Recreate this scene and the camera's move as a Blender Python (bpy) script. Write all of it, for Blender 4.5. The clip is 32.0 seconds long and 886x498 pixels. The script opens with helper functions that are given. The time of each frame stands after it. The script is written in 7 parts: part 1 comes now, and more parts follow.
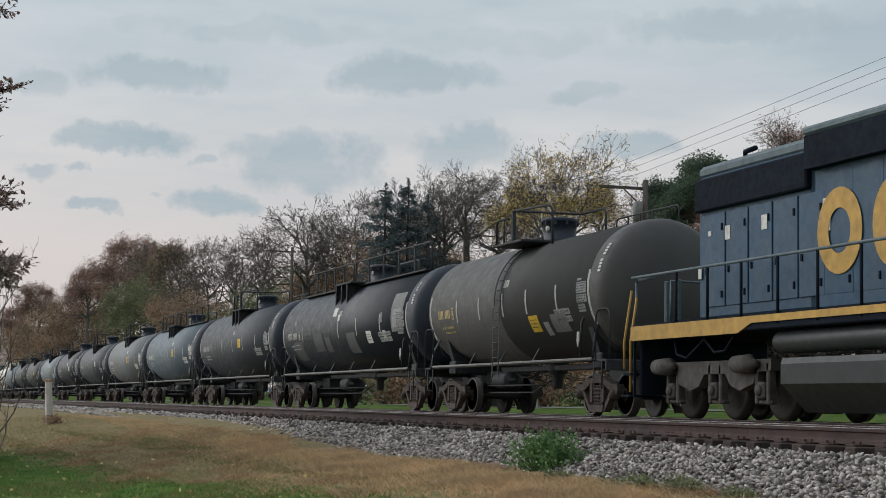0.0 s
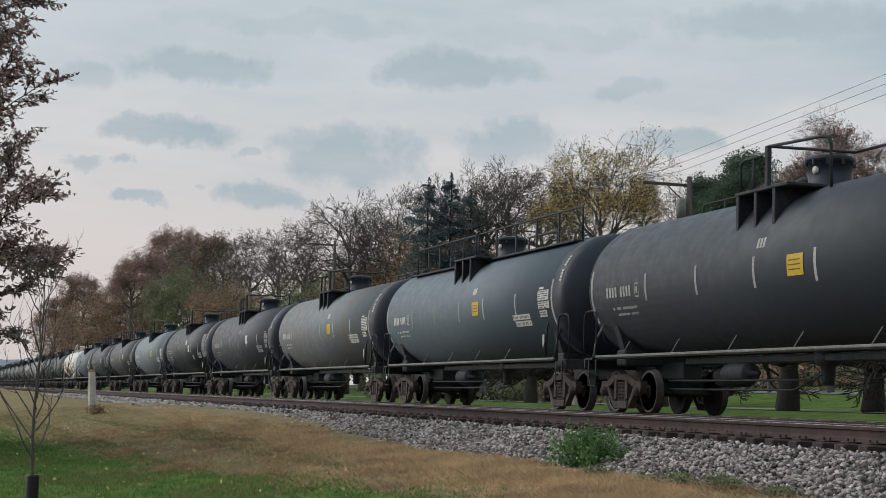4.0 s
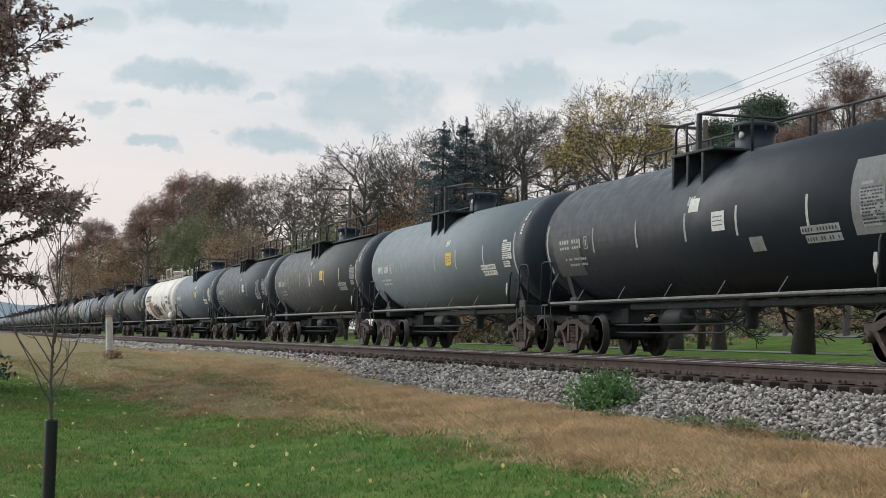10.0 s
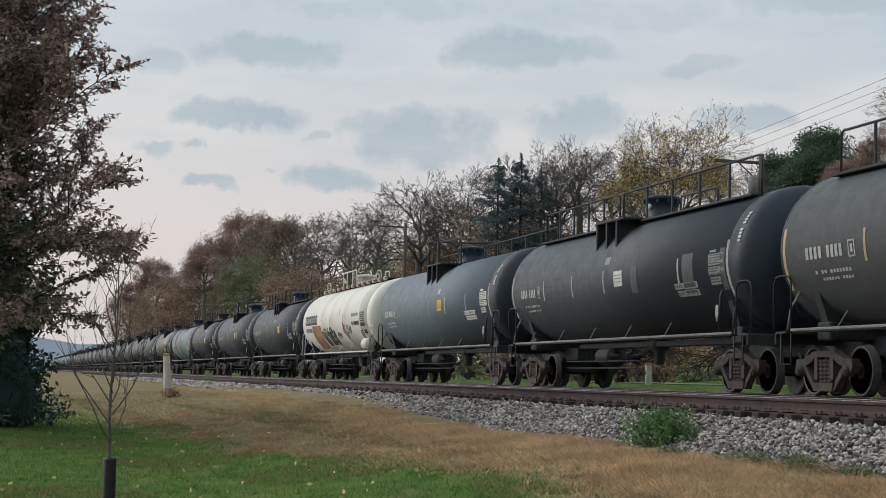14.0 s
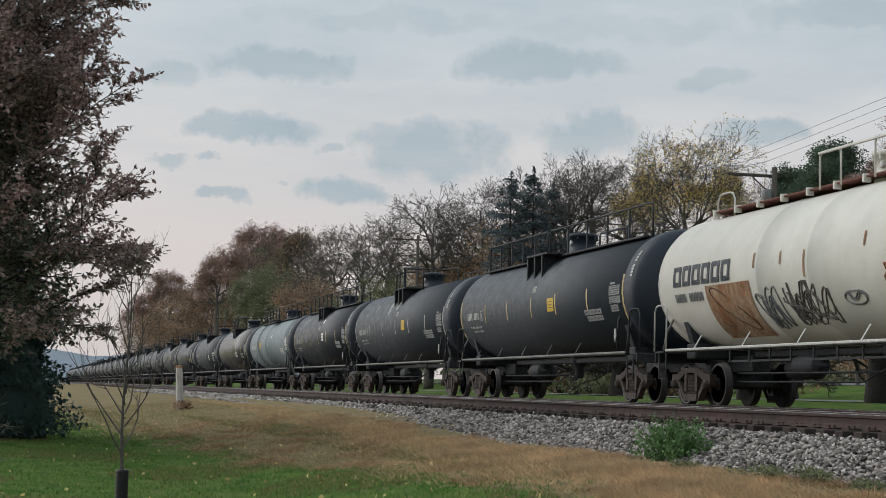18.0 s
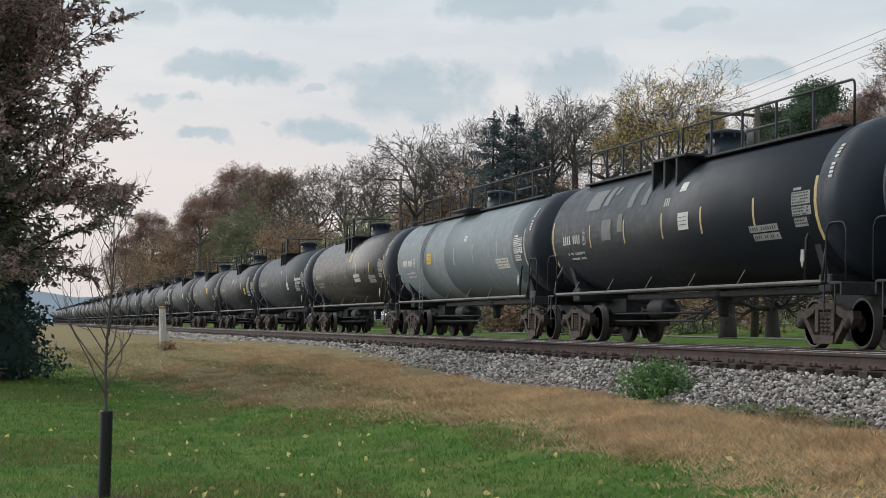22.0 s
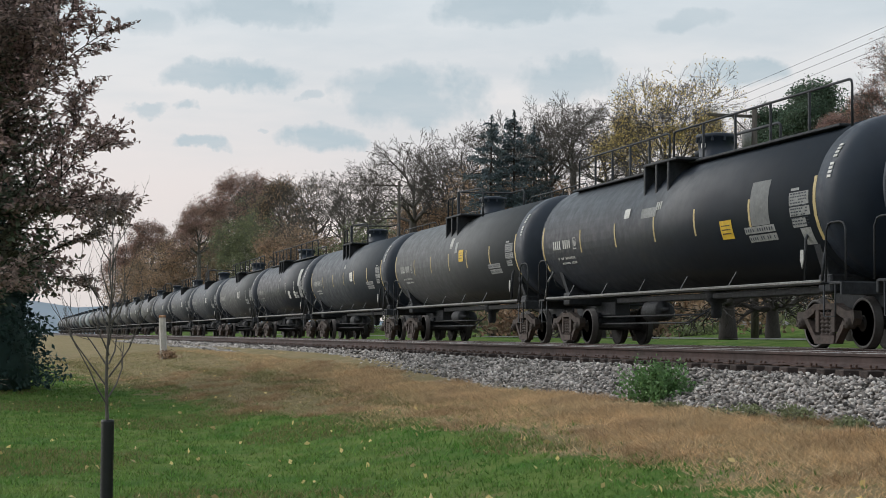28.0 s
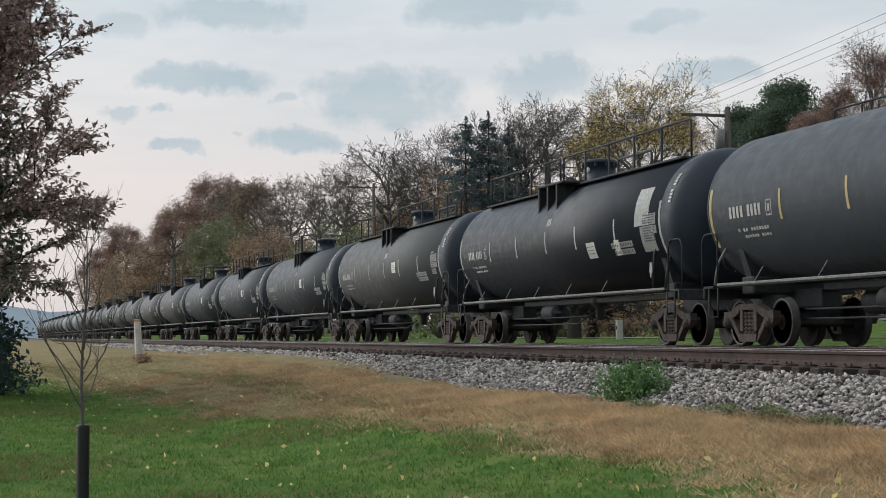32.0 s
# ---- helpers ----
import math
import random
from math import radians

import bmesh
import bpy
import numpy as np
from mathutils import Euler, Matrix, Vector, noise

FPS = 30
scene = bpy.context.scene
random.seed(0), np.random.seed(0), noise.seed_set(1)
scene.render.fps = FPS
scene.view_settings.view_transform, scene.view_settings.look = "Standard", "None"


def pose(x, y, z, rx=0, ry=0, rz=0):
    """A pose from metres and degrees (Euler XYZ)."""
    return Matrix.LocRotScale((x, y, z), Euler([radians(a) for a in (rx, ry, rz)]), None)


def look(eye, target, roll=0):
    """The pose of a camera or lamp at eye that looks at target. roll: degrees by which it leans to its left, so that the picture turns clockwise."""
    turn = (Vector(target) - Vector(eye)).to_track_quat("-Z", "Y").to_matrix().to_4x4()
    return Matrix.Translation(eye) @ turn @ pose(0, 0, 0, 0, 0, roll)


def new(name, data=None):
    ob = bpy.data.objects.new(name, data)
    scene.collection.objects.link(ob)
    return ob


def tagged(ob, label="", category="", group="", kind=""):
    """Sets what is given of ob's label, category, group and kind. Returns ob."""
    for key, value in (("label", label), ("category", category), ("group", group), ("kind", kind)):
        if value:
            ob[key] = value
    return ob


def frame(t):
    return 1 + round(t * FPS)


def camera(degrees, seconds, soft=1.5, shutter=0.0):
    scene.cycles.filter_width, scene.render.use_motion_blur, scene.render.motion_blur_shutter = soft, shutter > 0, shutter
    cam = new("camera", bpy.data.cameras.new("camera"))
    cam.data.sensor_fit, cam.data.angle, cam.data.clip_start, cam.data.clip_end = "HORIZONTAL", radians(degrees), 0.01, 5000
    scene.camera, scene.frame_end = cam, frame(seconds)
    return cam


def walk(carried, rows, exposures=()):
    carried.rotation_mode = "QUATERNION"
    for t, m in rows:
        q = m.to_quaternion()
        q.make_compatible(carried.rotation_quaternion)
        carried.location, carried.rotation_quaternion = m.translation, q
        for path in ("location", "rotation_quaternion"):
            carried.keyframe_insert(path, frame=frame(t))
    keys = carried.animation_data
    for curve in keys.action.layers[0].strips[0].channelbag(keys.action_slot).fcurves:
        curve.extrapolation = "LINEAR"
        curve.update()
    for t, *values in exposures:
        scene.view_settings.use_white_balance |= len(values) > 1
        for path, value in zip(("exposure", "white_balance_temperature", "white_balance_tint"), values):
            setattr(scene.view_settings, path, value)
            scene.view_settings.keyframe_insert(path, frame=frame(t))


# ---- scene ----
# ---- camera: held by hand at one spot, x runs with the train, y across the tracks, z = 0 on the rail tops ----
EYE = (0.0, 0.0, 0.170)
cam = camera(30.0, 32.0, soft=0.7)
TURNS = [
    (0, 95.399, -1.024, 71.616),
    (0.5, 95.476, -1.182, 71.516),
    (1, 95.361, -1.225, 71.535),
    (1.5, 95.127, -1.235, 71.706),
    (2, 95.113, -1.300, 71.941),
    (2.5, 95.196, -1.374, 72.377),
    (3, 95.238, -1.339, 72.733),
    (3.5, 95.312, -1.606, 72.977),
    (5.5, 94.807, -1.967, 72.807),
    (6, 94.780, -2.015, 72.826),
    (6.5, 94.902, -1.921, 72.843),
    (7, 94.916, -1.990, 73.006),
    (7.5, 94.921, -1.907, 73.091),
    (8, 94.815, -1.853, 73.028),
    (8.5, 94.673, -1.724, 73.150),
    (9, 94.336, -1.710, 73.261),
    (9.5, 93.778, -1.735, 73.371),
    (10, 93.243, -1.584, 73.575),
    (10.5, 93.431, -1.312, 73.872),
    (11, 93.616, -1.119, 74.236),
    (11.5, 93.893, -1.226, 74.514),
    (12, 94.076, -1.198, 74.759),
    (12.5, 94.254, -1.247, 75.027),
    (13, 94.418, -1.275, 75.224),
    (13.5, 94.428, -1.268, 75.393),
    (14, 94.465, -1.272, 75.522),
    (14.5, 94.496, -1.346, 75.626),
    (16.5, 94.807, -1.480, 75.721),
    (17, 94.682, -1.431, 75.801),
    (17.5, 94.706, -1.487, 75.902),
    (18, 94.897, -1.446, 75.944),
    (18.5, 94.929, -1.418, 75.948),
    (19, 93.605, -1.498, 75.937),
    (19.5, 93.041, -1.569, 75.918),
    (20, 92.882, -1.611, 75.879),
    (20.5, 92.949, -1.437, 75.712),
    (21, 92.958, -1.169, 75.510),
    (21.5, 92.834, -1.243, 75.399),
    (22, 92.836, -1.239, 75.365),
    (22.5, 92.850, -1.046, 75.366),
    (23, 92.863, -0.942, 75.371),
    (23.5, 92.672, -0.844, 75.476),
    (24, 92.662, -0.722, 75.572),
    (24.5, 92.695, -0.552, 75.639),
    (25, 92.708, -0.401, 75.613),
    (25.5, 92.712, -0.432, 75.559),
    (27.5, 92.982, -0.498, 75.401),
    (28, 93.013, -0.478, 75.375),
    (28.5, 93.037, -0.441, 75.374),
    (29, 93.068, -0.227, 75.376),
    (29.5, 93.095, -0.051, 75.277),
    (30, 93.100, 0.040, 75.140),
    (30.5, 93.070, 0.043, 75.020),
    (31, 93.115, 0.121, 74.846),
    (31.5, 93.155, 0.117, 74.673),
    (32, 93.064, 0.032, 74.540)
]
EXPOSURES = [(0, 0.0, 6420, 10), (7.5, 0.0, 6420, 10), (9.2, 0.14, 6420, 10), (10, 0.33, 6420, 10), (11, 0.14, 6420, 10), (14, 0.09, 6420, 10), (17, 0.02, 6420, 10), (18.5, 0.0, 6420, 10), (19.4, 0.27, 6420, 10), (20, 0.33, 6420, 10), (21, 0.27, 6420, 10), (24, 0.26, 6420, 10), (32, 0.24, 6420, 10)]
walk(cam, [(t, pose(*EYE, rx, ry, rz)) for t, rx, ry, rz in TURNS], exposures=EXPOSURES)

# ---- sky and sun ----
def make_world():
    w = bpy.data.worlds.new("overcast_sky")
    scene.world = w
    w.use_nodes = True
    nt = w.node_tree
    nt.nodes.clear()
    N, L = nt.nodes.new, nt.links.new

    def math_node(op, a, b=None, clamp=False):
        n = N("ShaderNodeMath")
        n.operation, n.use_clamp = op, clamp
        for i, v in enumerate((a, b)):
            if v is None:
                continue
            if isinstance(v, (int, float)):
                n.inputs[i].default_value = v
            else:
                L(v, n.inputs[i])
        return n.outputs[0]

    def ramp(fac, stops):
        n = N("ShaderNodeValToRGB")
        while len(n.color_ramp.elements) < len(stops):
            n.color_ramp.elements.new(0.5)
        for e, (p, c) in zip(n.color_ramp.elements, stops):
            e.position, e.color = p, (*c, 1) if len(c) == 3 else c
        L(fac, n.inputs[0])
        return n.outputs[0]

    def mix(fac, a, b):
        n = N("ShaderNodeMix")
        n.data_type = "RGBA"
        if isinstance(fac, (int, float)):
            n.inputs[0].default_value = fac
        else:
            L(fac, n.inputs[0])
        for s, v in ((n.inputs[6], a), (n.inputs[7], b)):
            if isinstance(v, tuple):
                s.default_value = (*v, 1)
            else:
                L(v, s)
        return n.outputs[2]

    tc = N("ShaderNodeTexCoord")
    sep = N("ShaderNodeSeparateXYZ")
    L(tc.outputs["Generated"], sep.inputs[0])
    x, y, z = sep.outputs
    zc = math_node("MAXIMUM", z, 0.015)
    # cloud deck: the view ray met with a flat layer
    comb = N("ShaderNodeCombineXYZ")
    zz = math_node("ADD", zc, 0.06)
    L(math_node("DIVIDE", x, zz), comb.inputs[0])
    L(math_node("DIVIDE", y, zz), comb.inputs[1])
    comb.inputs[2].default_value = 3.1

    def cloud_noise(scale, detail, rough, vec, off):
        mp = N("ShaderNodeMapping")
        mp.inputs["Location"].default_value = off
        L(vec, mp.inputs[0])
        n = N("ShaderNodeTexNoise")
        n.inputs["Scale"].default_value, n.inputs["Detail"].default_value, n.inputs["Roughness"].default_value = scale, detail, rough
        L(mp.outputs[0], n.inputs["Vector"])
        return n.outputs["Fac"]
    big = cloud_noise(0.55, 5, 0.55, comb.outputs[0], CLOUD_A)
    fine = cloud_noise(1.5, 6, 0.6, comb.outputs[0], CLOUD_B)
    height = ramp(z, [(0.0, (0.64, 0.585, 0.57)), (0.085, (0.69, 0.63, 0.61)), (0.14, (0.68, 0.66, 0.65)), (0.20, (0.60, 0.64, 0.66)), (0.28, (0.55, 0.62, 0.66)), (1.0, (0.64, 0.70, 0.74))])
    body = ramp(math_node("ADD", math_node("MULTIPLY", big, 0.65), math_node("MULTIPLY", fine, 0.35)), [(0.44, (0, 0, 0)), (0.60, (1, 1, 1))])
    sheet = math_node("MULTIPLY", body, math_node("MULTIPLY", math_node("SUBTRACT", z, 0.07), 6.0, True), True)
    col = mix(math_node("MULTIPLY", sheet, 0.78), height, (0.37, 0.455, 0.51))
    # separate low clouds: azimuth and elevation in degrees, half width, half height, weight
    az = math_node("MULTIPLY", math_node("ARCTAN2", y, math_node("MULTIPLY", x, -1.0)), 57.29578)
    el = math_node("MULTIPLY", math_node("ARCSINE", z), 57.29578)
    def warp(scale, amount, off):
        mp = N("ShaderNodeMapping")
        mp.inputs["Location"].default_value = off
        L(tc.outputs["Generated"], mp.inputs[0])
        n = N("ShaderNodeTexNoise")
        n.inputs["Scale"].default_value, n.inputs["Detail"].default_value, n.inputs["Roughness"].default_value = scale, 5, 0.6
        L(mp.outputs[0], n.inputs["Vector"])
        return math_node("MULTIPLY", math_node("SUBTRACT", n.outputs["Fac"], 0.5), amount)
    az = math_node("ADD", az, warp(18.0, 4.2, (0.3, 0.7, 0.1)))
    el = math_node("ADD", el, warp(26.0, 1.7, (2.3, 1.7, 0.9)))
    grain = math_node("ADD", warp(48.0, 2.6, (5.3, 0.7, 1.9)), warp(120.0, 0.8, (1.3, 2.7, 0.9)))
    total = None
    for a0, e0, wa, we, wt in CLOUDS:
        u = math_node("DIVIDE", math_node("SUBTRACT", az, a0), wa)
        v = math_node("DIVIDE", math_node("SUBTRACT", el, e0), we)
        r2 = math_node("ADD", math_node("ADD", math_node("MULTIPLY", u, u), math_node("MULTIPLY", v, v)), grain)
        m = math_node("MULTIPLY", math_node("SUBTRACT", 1.55, r2), 0.95, True)
        m = math_node("MULTIPLY", m, wt)
        total = m if total is None else math_node("MAXIMUM", total, m)
    total = math_node("MULTIPLY", total, math_node("ADD", math_node("MULTIPLY", fine, 1.5), 0.22), True)
    col = mix(total, col, (0.40, 0.475, 0.515))
    sky = N("ShaderNodeTexSky")
    sky.sky_type, sky.sun_disc = "NISHITA", False
    sky.sun_elevation, sky.sun_rotation = SUN_ELEVATION, SUN_ROTATION
    bg1, bg2, add = N("ShaderNodeBackground"), N("ShaderNodeBackground"), N("ShaderNodeAddShader")
    L(sky.outputs[0], bg1.inputs[0])
    bg1.inputs[1].default_value = 0.005
    L(col, bg2.inputs[0])
    bg2.inputs[1].default_value = SKY_STRENGTH
    out = N("ShaderNodeOutputWorld")
    L(bg1.outputs[0], add.inputs[0])
    L(bg2.outputs[0], add.inputs[1])
    L(add.outputs[0], out.inputs[0])


SUN_ELEVATION, SUN_ROTATION, SKY_STRENGTH = radians(28), radians(215), 0.96
CLOUD_A, CLOUD_B = (1.3, 0.4, 0.0), (4.2, 1.7, 0.0)
CLOUDS = [
    (7.95, 11.09, 2.1, 0.53, 0.75), (17.17, 11.37, 2.48, 0.63, 0.85), (3.99, 10.56, 1.34, 0.38, 0.5), (7.08, 8.88, 2.14, 0.5, 0.9), (4.21, 7.64, 0.67, 0.25, 0.7),
    (5.57, 7.72, 0.42, 0.21, 0.7), (6.32, 6.45, 0.92, 0.21, 0.9), (10.33, 6.77, 1.3, 0.46, 0.85), (13.7, 8.25, 2.29, 0.92, 0.75), (10.18, 8.22, 0.57, 0.17, 0.5),
    (12.5, 8.79, 1.15, 0.48, 0.6), (19.21, 8.88, 2.1, 0.65, 0.7), (24.91, 8.94, 1.38, 0.53, 0.85), (23.12, 10.87, 1.15, 0.38, 0.5), (28.18, 13.04, 3.82, 0.53, 0.5),
    (11.99, 12.73, 4.2, 0.42, 0.35), (20.33, 12.58, 3.06, 0.38, 0.3), (8.36, 6.93, 0.23, 0.1, 0.5),
]
make_world()
sun_lamp = new("sun", bpy.data.lights.new("sun", "SUN"))
sun_lamp.data.energy, sun_lamp.data.angle, sun_lamp.data.color = 2.0, radians(60), (1.0, 0.965, 0.92)
sun_lamp.matrix_world = look((0, 0, 0), (math.sin(SUN_ROTATION) * -math.cos(SUN_ELEVATION), math.cos(SUN_ROTATION) * -math.cos(SUN_ELEVATION), -math.sin(SUN_ELEVATION)))

# ---- materials ----
def material(name, colour, rough=0.7, metal=0.0, vary=0.25, scale=4.0, bump=0.0, bump_scale=60.0, colour2=None, scale2=0.6, stretch=None, spec=0.4, per_object=0.0, per_island=0.0, dirt=None, streak=None):
    """Principled surface with variation at two scales; colours linear."""
    m = bpy.data.materials.new(name)
    m.use_nodes = True
    nt = m.node_tree
    b = nt.nodes["Principled BSDF"]
    N, L = nt.nodes.new, nt.links.new
    tc = N("ShaderNodeTexCoord")
    vec = tc.outputs["Object"]
    if stretch:
        mp = N("ShaderNodeMapping")
        mp.inputs["Scale"].default_value = stretch
        L(vec, mp.inputs[0])
        vec = mp.outputs[0]

    def noise_fac(sc, detail=5, rg=0.6, v=None):
        n = N("ShaderNodeTexNoise")
        n.inputs["Scale"].default_value, n.inputs["Detail"].default_value, n.inputs["Roughness"].default_value = sc, detail, rg
        L(v or vec, n.inputs["Vector"])
        return n.outputs["Fac"]

    def rng(fac, lo, hi, a=0.3, c=0.7):
        n = N("ShaderNodeMapRange")
        n.inputs["From Min"].default_value, n.inputs["From Max"].default_value = a, c
        n.inputs["To Min"].default_value, n.inputs["To Max"].default_value = lo, hi
        L(fac, n.inputs[0])
        return n.outputs[0]

    def mixc(fac, a, c, mode="MIX"):
        n = N("ShaderNodeMix")
        n.data_type, n.blend_type = "RGBA", mode
        if isinstance(fac, (int, float)):
            n.inputs[0].default_value = fac
        else:
            L(fac, n.inputs[0])
        for s, v in ((n.inputs[6], a), (n.inputs[7], c)):
            if isinstance(v, tuple):
                s.default_value = (*v, 1)
            else:
                L(v, s)
        return n.outputs[2]
    c2 = colour2 or tuple(c * (1 - vary) for c in colour)
    col = mixc(rng(noise_fac(scale2, 4), 0, 1, 0.38, 0.64), colour, c2)
    val = rng(noise_fac(scale, 6), 1 - vary, 1 + vary)
    if per_object or per_island:
        if per_object:
            r = N("ShaderNodeObjectInfo").outputs["Random"]
        else:
            r = N("ShaderNodeNewGeometry").outputs["Random Per Island"]
        amt = per_object or per_island
        mm = N("ShaderNodeMath")
        mm.operation = "MULTIPLY"
        L(val, mm.inputs[0])
        L(rng(r, 1 - amt, 1 + amt, 0, 1), mm.inputs[1])
        val = mm.outputs[0]
    hsv = N("ShaderNodeHueSaturation")
    L(val, hsv.inputs["Value"])
    L(col, hsv.inputs["Color"])
    col = hsv.outputs[0]
    if dirt:
        dc, lo, hi, sc = dirt
        col = mixc(rng(noise_fac(sc, 8, 0.7), 0, 0.9, lo, hi), col, dc)
    if streak:
        sc_col, amount, sx, sz = streak
        mp = N("ShaderNodeMapping")
        mp.inputs["Scale"].default_value = (sx, sx * 0.3, sz)
        L(tc.outputs["Object"], mp.inputs[0])
        col = mixc(rng(noise_fac(1.0, 6, 0.65, mp.outputs[0]), 0, amount, 0.46, 0.74), col, sc_col)
    L(col, b.inputs["Base Color"])
    L(rng(noise_fac(scale * 1.7), max(0.02, rough - 0.12), min(1, rough + 0.12)), b.inputs["Roughness"])
    b.inputs["Metallic"].default_value = metal
    b.inputs["Specular IOR Level"].default_value = spec
    if bump:
        bn = N("ShaderNodeBump")
        bn.inputs["Strength"].default_value, bn.inputs["Distance"].default_value = bump, 0.02
        L(noise_fac(bump_scale, 4), bn.inputs["Height"])
        L(bn.outputs[0], b.inputs["Normal"])
    return m


DUST = (0.16, 0.13, 0.10)


def tank_paint(name, colour, rough=0.5, rust=0.12, rust_colour=(0.14, 0.075, 0.04), spots=(0.66, 0.95, 1.3)):
    return material(name, colour, rough, 0.0, 0.05, 2.0, 0.0, 30.0, tuple(c * 0.84 + d * 0.05 for c, d in zip(colour, DUST)), 0.35, dirt=(rust_colour, *spots), streak=(tuple(0.7 * c + 0.12 * d for c, d in zip(colour, DUST)), rust * 1.3, 2.2, 0.25), spec=0.28)


M_BLACK = tank_paint("black_tank_paint", (0.017, 0.023, 0.033), 0.42)
M_CHARCOAL = tank_paint("charcoal_tank_paint", (0.041, 0.050, 0.062), 0.5)
M_STEEL = tank_paint("blue_grey_steel_tank_paint", (0.052, 0.062, 0.074), 0.48)
M_GLOSSY = material("glossy_taupe_tank_paint", (0.045, 0.043, 0.041), 0.34, 0.0, 0.06, 2.0, 0.0, 30.0, (0.040, 0.037, 0.034), 0.6, spec=0.6)
M_TAUPE = tank_paint("dusty_taupe_tank_paint", (0.064, 0.069, 0.074), 0.52)
M_GREY = tank_paint("light_grey_tank_paint", (0.175, 0.212, 0.232), 0.52)
M_SLATE = tank_paint("slate_blue_tank_paint", (0.115, 0.148, 0.178), 0.5)
M_STAINED = tank_paint("rust_stained_grey_tank_paint", (0.155, 0.18, 0.195), 0.52, 0.2, (0.20, 0.125, 0.08), (0.47, 0.72, 0.45))
M_RUSTY = tank_paint("brown_grey_tank_paint", (0.068, 0.068, 0.067), 0.56, 0.2)
M_CREAM = tank_paint("cream_white_tank_paint", (0.68, 0.66, 0.60), 0.5, 0.16, (0.30, 0.19, 0.10), (0.70, 1.0, 1.3))
M_HEAD = material("sooty_black_head_paint", (0.017, 0.025, 0.040), 0.5, 0, 0.12, 2.0, 0.0, 25.0)
M_IRON = material("grimy_black_iron", (0.034, 0.037, 0.043), 0.7, 0.0, 0.35, 9.0, 0.3, 40.0)
M_FRAME = material("rust_brown_cast_steel", (0.078, 0.057, 0.051), 0.85, 0.0, 0.4, 7.0, 0.4, 45.0, (0.065, 0.055, 0.05), 3.0)
M_WHEEL = material("worn_wheel_steel", (0.034, 0.030, 0.029), 0.6, 0.2, 0.3, 8.0, 0.2, 50.0)
# paler steel: the edge highlight of the worn wheel rims, put into the colour
M_RIMGLINT = material("worn_rim_highlight", (0.10, 0.096, 0.094), 0.5, 0.4, 0.15, 8.0)
M_EDGE = material("worn_grey_rail_paint", (0.22, 0.22, 0.215), 0.6, 0.1, 0.3, 12.0)
M_WHITE = material("dirty_white_paint", (0.62, 0.61, 0.58), 0.6, 0, 0.2, 14.0)
M_PALE = material("faded_white_stencil", (0.42, 0.42, 0.40), 0.7, 0, 0.3, 18.0)
M_STAY = material("grimy_grey_stay_paint", (0.045, 0.05, 0.055), 0.65, 0, 0.25, 9.0)
M_STENCIL = material("greyed_stencil_white", (0.27, 0.275, 0.27), 0.7, 0, 0.3, 18.0)
M_SCRAWL = material("faded_black_spray", (0.13, 0.115, 0.105), 0.8, 0, 0.4, 12.0)
M_GREYPATCH = material("grey_touch_up_paint", (0.16, 0.165, 0.165), 0.65, 0, 0.2, 9.0)
M_SOOT = material("charcoal_touch_up_paint", (0.075, 0.078, 0.082), 0.6, 0, 0.2, 7.0)
M_YELLOW = material("yellow_placard", (0.62, 0.40, 0.03), 0.55, 0, 0.15, 10.0)
M_AMBER = material("reflective_amber_stripe", (0.50, 0.39, 0.18), 0.5, 0, 0.2, 10.0)
M_RUST = material("streaked_orange_rust", (0.26, 0.11, 0.045), 0.85, 0, 0.4, 6.0, 0.3, 40.0, (0.42, 0.30, 0.20), 1.4, stretch=(2, 2, 0.6))
M_RUSTDARK = material("dark_rust_runs", (0.12, 0.055, 0.03), 0.9, 0, 0.4, 8.0)
M_RED = material("oxide_red_walkway", (0.20, 0.075, 0.06), 0.8, 0, 0.3, 6.0)
M_LOCOBLUE = material("weathered_blue_paint", (0.022, 0.066, 0.125), 0.5, 0, 0.16, 4.0, 0.05, 30.0, (0.034, 0.074, 0.118), 0.8, streak=((0.060, 0.078, 0.088), 0.35, 3.0, 0.3))
M_LOCODARK = material("dark_navy_paint", (0.007, 0.012, 0.021), 0.8, 0, 0.2, 5.0, spec=0.12)
M_LOCOGREY = material("roof_grey_blue_paint", (0.10, 0.135, 0.155), 0.6, 0, 0.2, 4.0)
M_LOCOYELLOW = material("faded_yellow_paint", (0.50, 0.30, 0.075), 0.6, 0, 0.2, 5.0)
M_TRUCKGREY = material("dusty_grey_truck_casting", (0.085, 0.078, 0.074), 0.85, 0, 0.35, 6.0, 0.35, 40.0)
M_FUELTANK = material("dull_grey_green_tank", (0.030, 0.036, 0.038), 0.45, 0, 0.2, 4.0)
M_RAILSIDE = material("rusted_rail_steel", (0.060, 0.037, 0.033), 0.85, 0.0, 0.25, 5.0, 0.15, 60.0, (0.040, 0.027, 0.025), 0.8)
M_RAILTOP = material("polished_rail_head", (0.55, 0.54, 0.53), 0.32, 0.85, 0.12, 3.0)
M_TIE = material("creosoted_tie_wood", (0.038, 0.027, 0.024), 0.9, 0, 0.35, 9.0, 0.5, 40.0, (0.085, 0.06, 0.05), 1.2, stretch=(6, 1, 6), per_object=0.25)
M_PLATE = material("rusty_tie_plate", (0.085, 0.050, 0.038), 0.85, 0.1, 0.3, 20.0)
M_STONE = material("grey_ballast_stone", (0.34, 0.315, 0.295), 0.9, 0, 0.2, 30.0, 0.2, 120.0, (0.22, 0.195, 0.18), 8.0, per_island=0.8)
